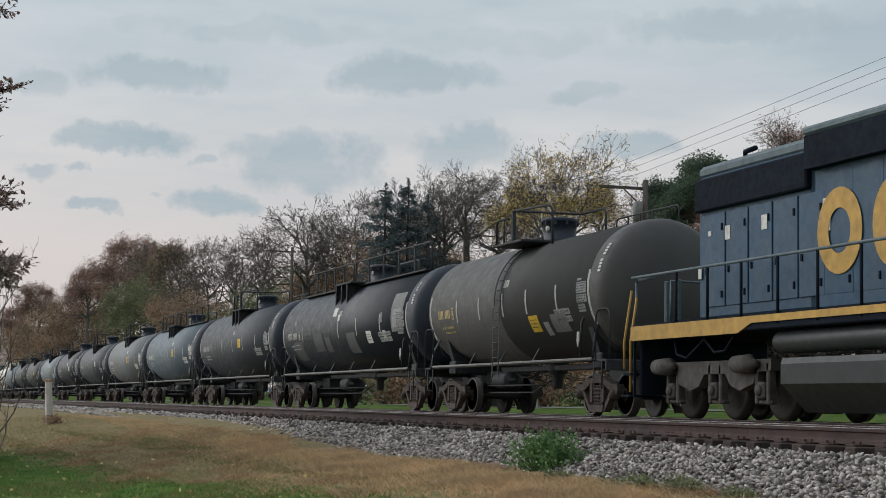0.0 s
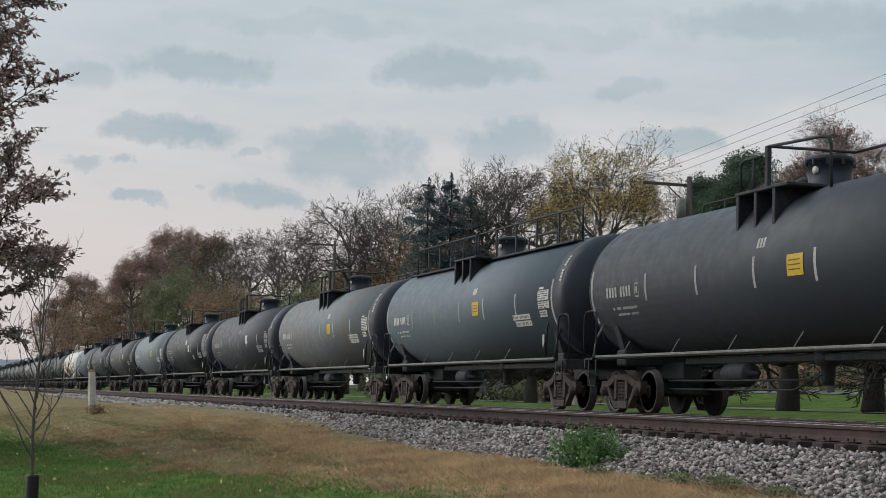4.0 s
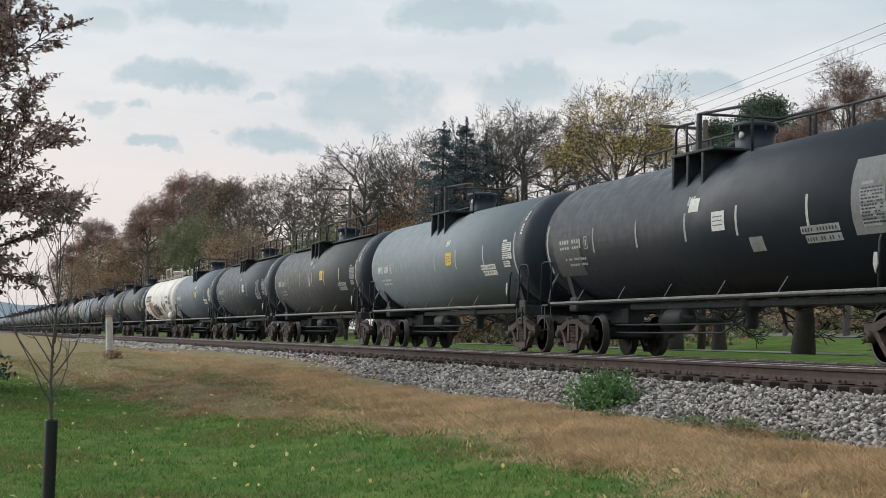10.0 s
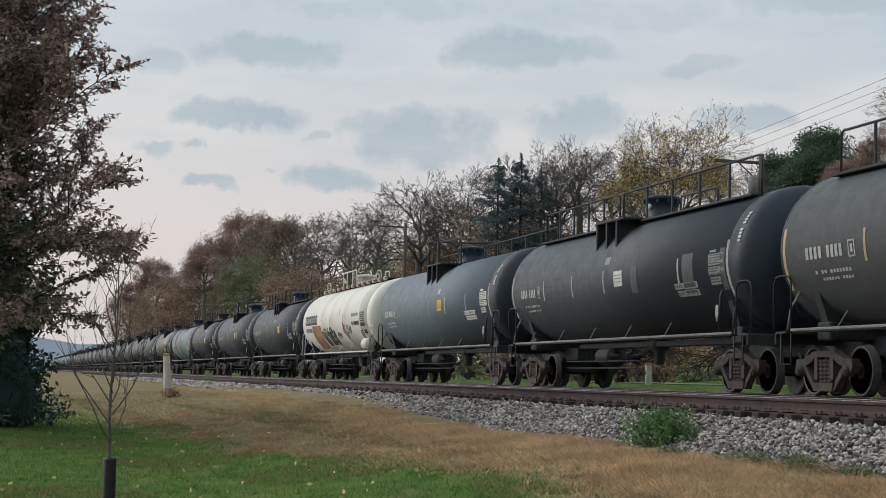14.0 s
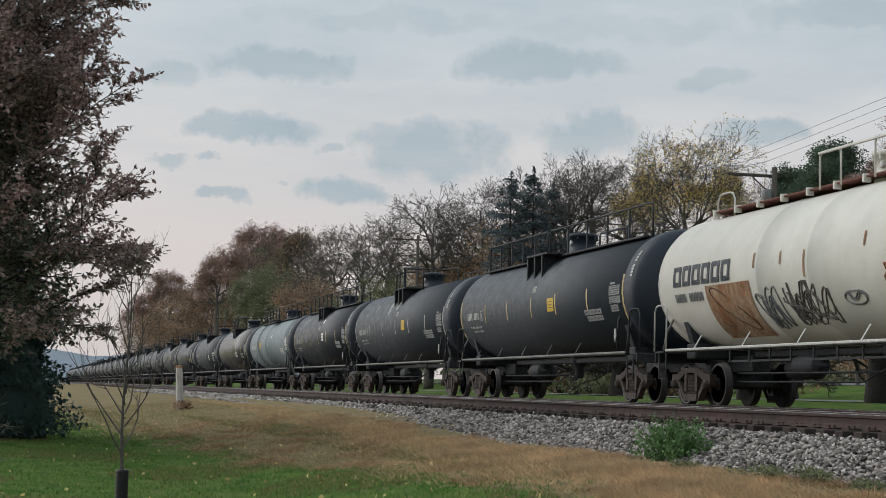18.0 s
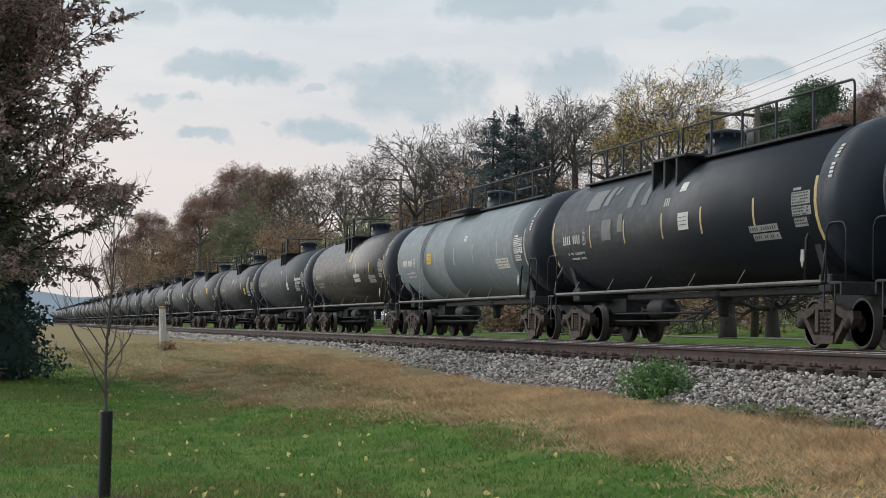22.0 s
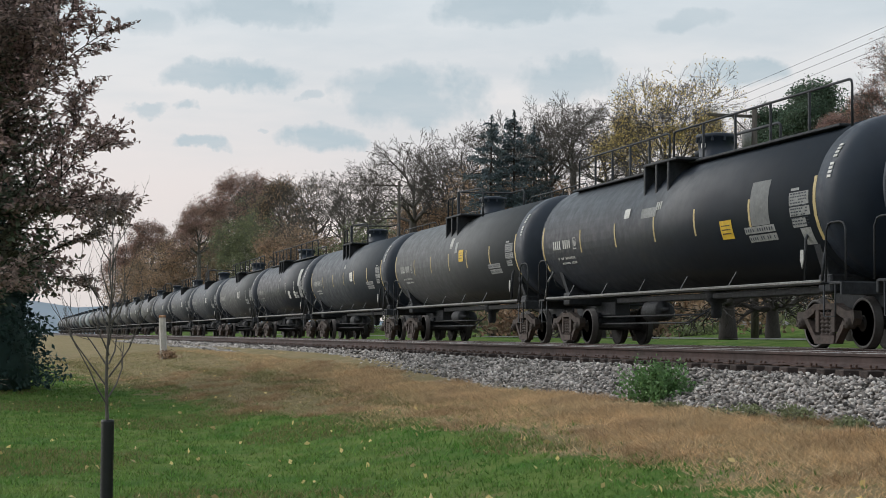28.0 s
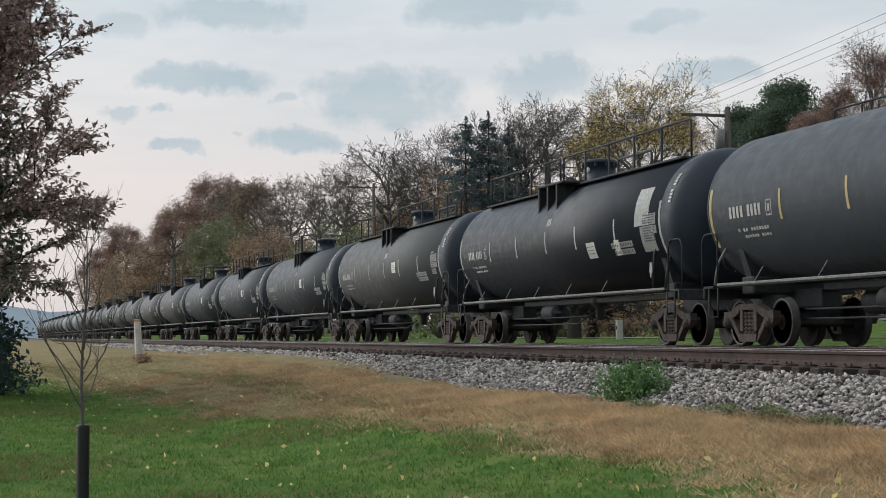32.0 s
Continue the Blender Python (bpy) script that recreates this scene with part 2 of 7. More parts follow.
M_BALLASTBED = material("ballast_bed", (0.17, 0.16, 0.15), 0.95, 0, 0.5, 18.0, 0.8, 14.0)
M_BARK = material("grey_brown_bark", (0.115, 0.101, 0.091), 0.9, 0, 0.3, 10.0, 0.5, 30.0)
M_BARKDARK = material("dark_bark", (0.055, 0.047, 0.042), 0.9, 0, 0.3, 10.0, 0.5, 30.0)
M_TWIG = material("pale_twig_bark", (0.17, 0.145, 0.12), 0.9, 0, 0.3, 10.0)


def leaf_mat(name, colour, colour2):
    m = material(name, colour, 0.6, 0, 0.15, 3.0, 0, 1, colour2, 0.9, per_island=0.45, spec=0.25)
    b = m.node_tree.nodes["Principled BSDF"]
    tree = m.node_tree
    out = tree.nodes["Material Output"]
    thin, mix = tree.nodes.new("ShaderNodeBsdfTranslucent"), tree.nodes.new("ShaderNodeMixShader")
    mix.inputs["Fac"].default_value = 0.35
    tree.links.new(b.inputs["Base Color"].links[0].from_socket, thin.inputs["Color"])
    tree.links.new(b.outputs["BSDF"], mix.inputs[1])
    tree.links.new(thin.outputs["BSDF"], mix.inputs[2])
    tree.links.new(mix.outputs["Shader"], out.inputs["Surface"])
    return m


M_LEAFWINE = leaf_mat("wine_brown_leaves", (0.38, 0.26, 0.24), (0.29, 0.22, 0.195))
M_LEAFDUSK = leaf_mat("dull_dark_green_leaves", (0.155, 0.20, 0.14), (0.20, 0.18, 0.14))
M_LEAFRED = leaf_mat("russet_red_leaves", (0.34, 0.205, 0.175), (0.25, 0.17, 0.14))
M_LEAFORANGE = leaf_mat("orange_brown_leaves", (0.36, 0.235, 0.15), (0.27, 0.205, 0.145))
M_LEAFYELLOW = leaf_mat("golden_yellow_leaves", (0.62, 0.46, 0.15), (0.48, 0.38, 0.15))
M_LEAFGREEN = leaf_mat("olive_green_leaves", (0.20, 0.225, 0.12), (0.175, 0.19, 0.105))
M_LEAFPINK = leaf_mat("dusty_pink_brown_leaves", (0.36, 0.185, 0.14), (0.27, 0.15, 0.115))
M_NEEDLE = leaf_mat("dark_blue_green_needles", (0.095, 0.125, 0.14), (0.115, 0.145, 0.15))
M_HEDGE = leaf_mat("dark_evergreen_leaves", (0.045, 0.082, 0.078), (0.065, 0.105, 0.092))
M_GRASSOLIVE = leaf_mat("olive_grass_blades", (0.20, 0.185, 0.075), (0.165, 0.165, 0.065))
M_GRASSBROWN = leaf_mat("brown_matted_grass", (0.40, 0.27, 0.155), (0.33, 0.225, 0.13))
M_SOIL = material("bare_brown_soil", (0.085, 0.062, 0.045), 0.95, 0, 0.4, 20.0, 0.6, 30.0)
M_WEED = leaf_mat("fresh_green_weed_leaves", (0.11, 0.21, 0.075), (0.15, 0.25, 0.10))
M_GRASSGREEN = leaf_mat("lawn_grass_blades", (0.080, 0.185, 0.034), (0.16, 0.24, 0.060))
M_LEAFDARK = leaf_mat("deep_green_leaves", (0.085, 0.13, 0.092), (0.10, 0.14, 0.085))
M_GRASSTAN = leaf_mat("dry_straw_grass", (0.58, 0.40, 0.225), (0.46, 0.335, 0.195))
M_GRASSDUN = leaf_mat("dun_dry_grass", (0.36, 0.285, 0.155), (0.27, 0.24, 0.115))
M_FALLEN = leaf_mat("fallen_yellow_leaves", (0.70, 0.56, 0.22), (0.58, 0.45, 0.24))
M_GUARD = material("black_plastic_guard", (0.012, 0.013, 0.013), 0.5, 0, 0.2, 9.0)
M_POSTPAINT = material("weathered_white_post_paint", (0.55, 0.53, 0.50), 0.8, 0, 0.2, 6.0, 0.2, 30.0, (0.42, 0.38, 0.34), 2.0)
M_POLE = material("weathered_pole_wood", (0.11, 0.095, 0.082), 0.9, 0, 0.3, 6.0, 0.4, 30.0, stretch=(5, 5, 0.6))
M_WIRE = material("black_wire", (0.03, 0.03, 0.03), 0.7)
M_ASPHALT = material("pale_worn_asphalt", (0.20, 0.195, 0.19), 0.9, 0, 0.2, 4.0, 0.3, 60.0)
M_HILL = material("hazy_blue_wooded_hill", (0.21, 0.26, 0.31), 1.0, 0, 0.06, 0.02, 0, 1, (0.25, 0.29, 0.33), 0.006, spec=0.0)


def ground_material():
    """Lawn in front, straw-coloured grass towards the track, lawn beyond it; the borders wander."""
    m = bpy.data.materials.new("lawn_and_dry_grass")
    m.use_nodes = True
    nt = m.node_tree
    b = nt.nodes["Principled BSDF"]
    N, L = nt.nodes.new, nt.links.new
    geo = N("ShaderNodeTexCoord")

    def nz(sc, d=5, r=0.6):
        n = N("ShaderNodeTexNoise")
        n.inputs["Scale"].default_value, n.inputs["Detail"].default_value, n.inputs["Roughness"].default_value = sc, d, r
        L(geo.outputs["Object"], n.inputs["Vector"])
        return n.outputs["Fac"]

    def rg(f, a, c, lo=0.0, hi=1.0):
        n = N("ShaderNodeMapRange")
        n.interpolation_type = "SMOOTHSTEP"
        for k, v in zip(("From Min", "From Max", "To Min", "To Max"), (a, c, lo, hi)):
            n.inputs[k].default_value = v
        L(f, n.inputs[0])
        return n.outputs[0]

    def mx(f, a, c):
        n = N("ShaderNodeMix")
        n.data_type = "RGBA"
        if isinstance(f, float):
            n.inputs[0].default_value = f
        else:
            L(f, n.inputs[0])
        for s, v in ((n.inputs[6], a), (n.inputs[7], c)):
            if isinstance(v, tuple):
                s.default_value = (*v, 1)
            else:
                L(v, s)
        return n.outputs[2]
    at = N("ShaderNodeAttribute")
    at.attribute_name = "dryness"
    dry = N("ShaderNodeMath")
    dry.operation = "ADD"
    wob = rg(nz(0.55, 6, 0.65), 0.3, 0.7, -0.38, 0.38)
    L(at.outputs["Fac"], dry.inputs[0])
    L(wob, dry.inputs[1])
    green = mx(rg(nz(1.3, 6), 0.35, 0.65), (0.062, 0.135, 0.024), (0.135, 0.19, 0.045))
    green = mx(rg(nz(22.0, 5, 0.7), 0.42, 0.7, 0, 0.6), green, (0.055, 0.10, 0.022))
    green = mx(rg(nz(0.8, 6, 0.7), 0.52, 0.72, 0, 0.75), green, (0.19, 0.155, 0.075))
    straw = mx(rg(nz(0.9, 6), 0.35, 0.65), (0.265, 0.205, 0.115), (0.20, 0.17, 0.085))
    straw = mx(rg(nz(16.0, 5, 0.7), 0.42, 0.75, 0, 0.6), straw, (0.17, 0.125, 0.075))
    L(mx(rg(dry.outputs[0], 0.32, 0.68), green, straw), b.inputs["Base Color"])
    b.inputs["Roughness"].default_value, b.inputs["Specular IOR Level"].default_value = 0.95, 0.1
    bn = N("ShaderNodeBump")
    bn.inputs["Strength"].default_value, bn.inputs["Distance"].default_value = 0.8, 0.05
    L(nz(28.0, 6, 0.7), bn.inputs["Height"])
    L(bn.outputs[0], b.inputs["Normal"])
    return m


M_GROUND = ground_material()

# ---- mesh helpers ----
class Shape:
    """Vertices and faces of one mesh, built from simple shaped pieces."""

    def __init__(self):
        self.v, self.f, self.s = [], [], []

    def add(self, verts, faces, smooth=False):
        o = len(self.v)
        self.v += [tuple(p) for p in verts]
        self.f += [tuple(i + o for i in f) for f in faces]
        self.s += [smooth] * len(faces)
        return self

    def box(self, c, d, m=None, bevel=0.0):
        x, y, z = (a / 2 for a in d)
        b = min(bevel, x * 0.6, y * 0.6, z * 0.6)
        if b > 0:
            vs = []
            for sx in (-1, 1):
                for sy in (-1, 1):
                    for sz in (-1, 1):
                        vs += [(sx * x, sy * (y - b), sz * (z - b)), (sx * (x - b), sy * y, sz * (z - b)), (sx * (x - b), sy * (y - b), sz * z)]
            i = lambda a, e, g, k: ((a > 0) * 4 + (e > 0) * 2 + (g > 0)) * 3 + k
            fs = []
            for s in (-1, 1):
                q = [i(s, -1, -1, 0), i(s, 1, -1, 0), i(s, 1, 1, 0), i(s, -1, 1, 0)]
                fs.append(q if s > 0 else q[::-1])
                q = [i(-1, s, -1, 1), i(1, s, -1, 1), i(1, s, 1, 1), i(-1, s, 1, 1)]
                fs.append(q[::-1] if s > 0 else q)
                q = [i(-1, -1, s, 2), i(1, -1, s, 2), i(1, 1, s, 2), i(-1, 1, s, 2)]
                fs.append(q if s > 0 else q[::-1])
            for a in (-1, 1):
                for e in (-1, 1):
                    fs.append([i(a, e, -1, 0), i(a, e, 1, 0), i(a, e, 1, 1), i(a, e, -1, 1)][::(1 if a * e > 0 else -1)])
                    fs.append([i(a, -1, e, 0), i(a, 1, e, 0), i(a, 1, e, 2), i(a, -1, e, 2)][::(-1 if a * e > 0 else 1)])
                    fs.append([i(-1, a, e, 1), i(1, a, e, 1), i(1, a, e, 2), i(-1, a, e, 2)][::(1 if a * e > 0 else -1)])
                    for g in (-1, 1):
                        fs.append([i(a, e, g, 0), i(a, e, g, 1), i(a, e, g, 2)][::(1 if a * e * g > 0 else -1)])
        else:
            vs = [(sx * x, sy * y, sz * z) for sx in (-1, 1) for sy in (-1, 1) for sz in (-1, 1)]
            fs = [(0, 1, 3, 2), (4, 6, 7, 5), (0, 4, 5, 1), (2, 3, 7, 6), (0, 2, 6, 4), (1, 5, 7, 3)]
        mt = Matrix.Translation(c) @ (m or Matrix())
        return self.add([mt @ Vector(p) for p in vs], fs)

    def tube(self, pts, r, n=6, caps=True, r_end=None):
        """A round bar along the points."""
        pts = [Vector(p) for p in pts]
        rings, up = [], None
        for k, p in enumerate(pts):
            d = (pts[min(k + 1, len(pts) - 1)] - pts[max(k - 1, 0)]).normalized()
            if up is None or abs(up.dot(d)) > 0.95:
                up = Vector((0, 0, 1)) if abs(d.z) < 0.9 else Vector((1, 0, 0))
            a = d.cross(up).normalized()
            up = a.cross(d)
            rr = r if r_end is None else r + (r_end - r) * k / (len(pts) - 1)
            rings.append([p + (a * math.cos(2 * math.pi * j / n) + up * math.sin(2 * math.pi * j / n)) * rr for j in range(n)])
        vs = [p for ring in rings for p in ring]
        fs = [(k * n + j, k * n + (j + 1) % n, (k + 1) * n + (j + 1) % n, (k + 1) * n + j) for k in range(len(pts) - 1) for j in range(n)]
        if caps:
            fs += [tuple(range(n))[::-1], tuple(range((len(pts) - 1) * n, len(pts) * n))]
        return self.add(vs, fs, n > 4)

    def turned(self, profile, n=32, axis="x", c=(0, 0, 0), smooth=True):
        """A profile of (along, radius) turned about an axis."""
        vs, fs = [], []
        for a, r in profile:
            for j in range(n):
                t = 2 * math.pi * j / n
                u, w = r * math.cos(t), r * math.sin(t)
                p = {"x": (a, u, w), "y": (w, a, u), "z": (u, w, a)}[axis]
                vs.append((p[0] + c[0], p[1] + c[1], p[2] + c[2]))
        for k in range(len(profile) - 1):
            for j in range(n):
                fs.append((k * n + j, k * n + (j + 1) % n, (k + 1) * n + (j + 1) % n, (k + 1) * n + j))
        if profile[0][1] > 1e-4:
            fs.append(tuple(range(n))[::-1])
        if profile[-1][1] > 1e-4:
            fs.append(tuple((len(profile) - 1) * n + j for j in range(n)))
        return self.add(vs, fs, smooth)

    def plate(self, outline, depth, m=None):
        """An outline in x, z given thickness along y."""
        n = len(outline)
        mt = m or Matrix()
        vs = [mt @ Vector((x, s * depth / 2, z)) for s in (-1, 1) for x, z in outline]
        fs = [tuple(range(n)), tuple(range(n, 2 * n))[::-1]] + [(j, j + n, (j + 1) % n + n, (j + 1) % n) for j in range(n)]
        return self.add(vs, fs)

    def mesh(self, name, mat):
        me = bpy.data.meshes.new(name)
        me.from_pydata(self.v, [], self.f)
        me.polygons.foreach_set("use_smooth", self.s)
        me.materials.append(mat)
        me.update()
        return me


def part(name, shape, mat, parent=None, label="", loc=None):
    """One mesh object, under a thing or a part."""
    ob = new(name, shape.mesh(name, mat) if isinstance(shape, Shape) else shape)
    if parent is not None:
        ob.parent = parent
    if loc is not None:
        ob.matrix_basis = loc if isinstance(loc, Matrix) else Matrix.Translation(loc)
    return tagged(ob, label) if label else ob


def thing(name, m=None, label="", category="", group="", kind=""):
    ob = new(name)
    ob.empty_display_size = 0.2
    if m is not None:
        ob.matrix_basis = m
    return tagged(ob, label, category, group, kind)


def array_mesh(name, verts, faces_flat, counts, mat, smooth=False):
    """A mesh from numpy arrays."""
    me = bpy.data.meshes.new(name)
    me.vertices.add(len(verts))
    me.vertices.foreach_set("co", np.asarray(verts, np.float32).ravel())
    counts = np.asarray(counts, np.int32)
    me.loops.add(len(faces_flat))
    me.loops.foreach_set("vertex_index", np.asarray(faces_flat, np.int32))
    me.polygons.add(len(counts))
    starts = np.zeros(len(counts), np.int32)
    starts[1:] = np.cumsum(counts)[:-1]
    me.polygons.foreach_set("loop_start", starts)
    me.polygons.foreach_set("loop_total", counts)
    if smooth:
        me.polygons.foreach_set("use_smooth", np.ones(len(counts), bool))
    me.update(calc_edges=True)
    me.materials.append(mat)
    return me


# ---- plan ----
TRACK_NEAR, TRACK_FAR = 11.07, 15.37
GAUGE = 1.505
RAIL_H = 0.185


def smooth_step(a, b, x):
    t = min(1.0, max(0.0, (x - a) / (b - a)))
    return t * t * (3 - 2 * t)


def ground_z(x, y):
    """Height of the ground: a lawn below the track's bank, ground rising gently beyond it."""
    a = -x
    wave = 0.05 * math.sin(a * 0.21 + y * 0.5) * math.cos(y * 0.37 - a * 0.13) * smooth_step(0, 5, abs(a) + abs(y))
    far = smooth_step(22.0, 75.0, a)
    low = -1.42 + 0.13 * max(0.0, min(8.3, y) - 2.9) + 0.55 * far
    if y < 8.3:
        z = min(low, -0.5) + wave
    elif y < 17.7:
        near = min(-1.42 + 0.13 * 5.4 + 0.55 * far, -0.42)
        z = near + (-0.36 - near) * smooth_step(8.3, 9.5, y)
    else:
        z = -0.36 + 0.48 * smooth_step(17.7, 22.7, y) + 1.25 * smooth_step(27.5, 42.0, y) + 0.012 * max(0.0, min(y, 120) - 42) + wave * 0.6 * smooth_step(29, 34, y)
    d = math.hypot(x, y)
    if d > 300:
        z = z + (-1.0 - z) * smooth_step(300, 900, d)
    return z


EDGE_A, EDGE_Y = (-20, 12, 17.5, 21.3, 25.6, 27.5, 30.1, 38.3, 42.3, 53.9, 80), (6.3, 6.1, 5.98, 5.7, 5.46, 4.6, 4.0, 3.7, 2.9, 1.5, -1.5)


def dry_edge(a):
    """Where the lawn turns to straw-coloured grass, across from the place a metres ahead."""
    return float(np.interp(a, EDGE_A, EDGE_Y))


def ground_sheet():
    def axis(dense, far):
        return sorted(set(dense) | {s * v for s in (-1, 1) for v in far})
    xs = axis([-0.8 * k for k in range(-6, 120)], [110, 130, 160, 200, 260, 340, 460, 650, 900, 1400, 2200, 3400, 4600])
    ys = axis([0.45 * k for k in range(-20, 70)], [36, 42, 50, 60, 75, 100, 140, 200, 300, 460, 700, 1100, 1800, 3000, 4600])
    verts = [(x, y, ground_z(x, y)) for x in xs for y in ys]
    ny = len(ys)
    faces = [(i * ny + j, (i + 1) * ny + j, (i + 1) * ny + j + 1, i * ny + j + 1) for i in range(len(xs) - 1) for j in range(ny - 1)]
    me = bpy.data.meshes.new("ground")
    me.from_pydata(verts, [], faces)
    me.polygons.foreach_set("use_smooth", [True] * len(faces))
    at = me.attributes.new("dryness", "FLOAT", "POINT")
    vals = []
    for x, y, z in verts:
        a = -x
        d = smooth_step(dry_edge(a) - 0.8 - 0.06 * max(0.0, a - 24), dry_edge(a) + 0.7 + 0.05 * max(0.0, a - 24), y) if y < 17.7 else 0.10
        vals.append(d)
    at.data.foreach_set("value", vals)
    me.materials.append(M_GROUND)
    return tagged(new("ground", me), "green lawn fading into straw-coloured dry grass by the track", "ground", kind="structure")


ground_sheet()


def rail_profile():
    """Half of a flat-bottomed rail, then mirrored: foot, web, head."""
    half = [(0.0, -RAIL_H), (0.076, -RAIL_H), (0.076, -RAIL_H + 0.012), (0.018, -RAIL_H + 0.035), (0.009, -RAIL_H + 0.06), (0.009, -0.055), (0.034, -0.042), (0.037, -0.012), (0.026, -0.003)]
    return half + [(-y, z) for y, z in half[::-1] if y > 0]


def add_rail(parent, yc, x0, x1):
    prof = rail_profile()
    n = len(prof)
    s = Shape()
    s.add([(x, yc + y, z) for x in (x0, x1) for y, z in prof], [tuple(range(n)), tuple(range(n, 2 * n))[::-1]] + [(j, (j + 1) % n, (j + 1) % n + n, j + n) for j in range(n)])
    rail = part("rail", s, M_RAILSIDE, parent, "rusty brown steel rail")
    h = Shape().box(((x0 + x1) / 2, yc, -0.003), (x1 - x0 - 0.02, 0.054, 0.006), bevel=0.002)
    part("running_surface", h, M_RAILTOP, rail, "bright worn rail top")


def track(name, yc, label, ties_to):
    t = thing(name, None, label, "railway track", kind="structure")
    for s in (-1, 1):
        add_rail(t, yc + s * GAUGE / 2, -900, 60)
    rnd = random.Random(7 if yc < 13 else 8)
    tie_meshes = []
    for k in range(5):
        s = Shape().box((0, 0, -0.09), (0.225 + rnd.uniform(-0.01, 0.012), 2.6 + rnd.uniform(-0.04, 0.05), 0.18), bevel=0.012)
        tie_meshes.append(s.mesh("tie", M_TIE))
    spike = Shape()
    for sx in (-0.07, 0.07):
        for sy in (-0.088, 0.088):
            spike.box((sx, sy, 0.012 + 0.02), (0.03, 0.028, 0.045), bevel=0.006)
    spike.box((0, 0, 0.008), (0.20, 0.36, 0.016), bevel=0.004)
    plate_mesh = spike.mesh("tie_plate", M_PLATE)
    x, k = -14.0, 0
    far = Shape()
    while x > -260:
        jit = rnd.uniform(-0.025, 0.025)
        zt = -RAIL_H - 0.014
        if x > -ties_to:
            tie = part("tie", tie_meshes[k % 5], None, t, "", pose(x + jit, yc + rnd.uniform(-0.05, 0.05), zt, 0, 0, rnd.uniform(-1.2, 1.2)))
            part("tie_plate", plate_mesh, None, tie, "", (0, -GAUGE / 2, 0.0))
        else:
            far.box((x + jit, yc, zt - 0.09), (0.225, 2.6, 0.18))
        x -= 0.53
        k += 1
    tagged(part("far_ties", far, M_TIE, t), "dark creosoted ties further along", kind="stuff")
    return t


track("near_track", TRACK_NEAR, "empty railway track with rusty rails on dark wooden ties", 95)
track("far_track", TRACK_FAR, "railway track under the passing train", 40)


def ballast_height(y):
    """Top of the stone bed across both tracks."""
    toe = 8.15
    if y < toe:
        return -9
    if y < 9.35:
        return -0.80 + (y - toe) / (9.35 - toe) * 0.455
    if y < 17.0:
        return -0.345
    return -0.345 - (y - 17.0) * 0.3


def ballast_bed():
    prof = [(7.9, -0.95), (8.15, -0.86), (9.35, -0.39), (16.9, -0.39), (18.1, -0.70)]
    s = Shape()
    n = len(prof)
    xs = [60 - 6 * k for k in range(0, 40)] + [-300, -400, -600, -900]
    s.add([(x, y, z) for x in xs for y, z in prof], [(i * n + j, i * n + j + 1, (i + 1) * n + j + 1, (i + 1) * n + j) for i in range(len(xs) - 1) for j in range(n - 1)])
    tagged(part("ballast_bed", s, M_BALLASTBED), "bed of crushed grey stone under both tracks", "ballast", kind="structure")


ballast_bed()


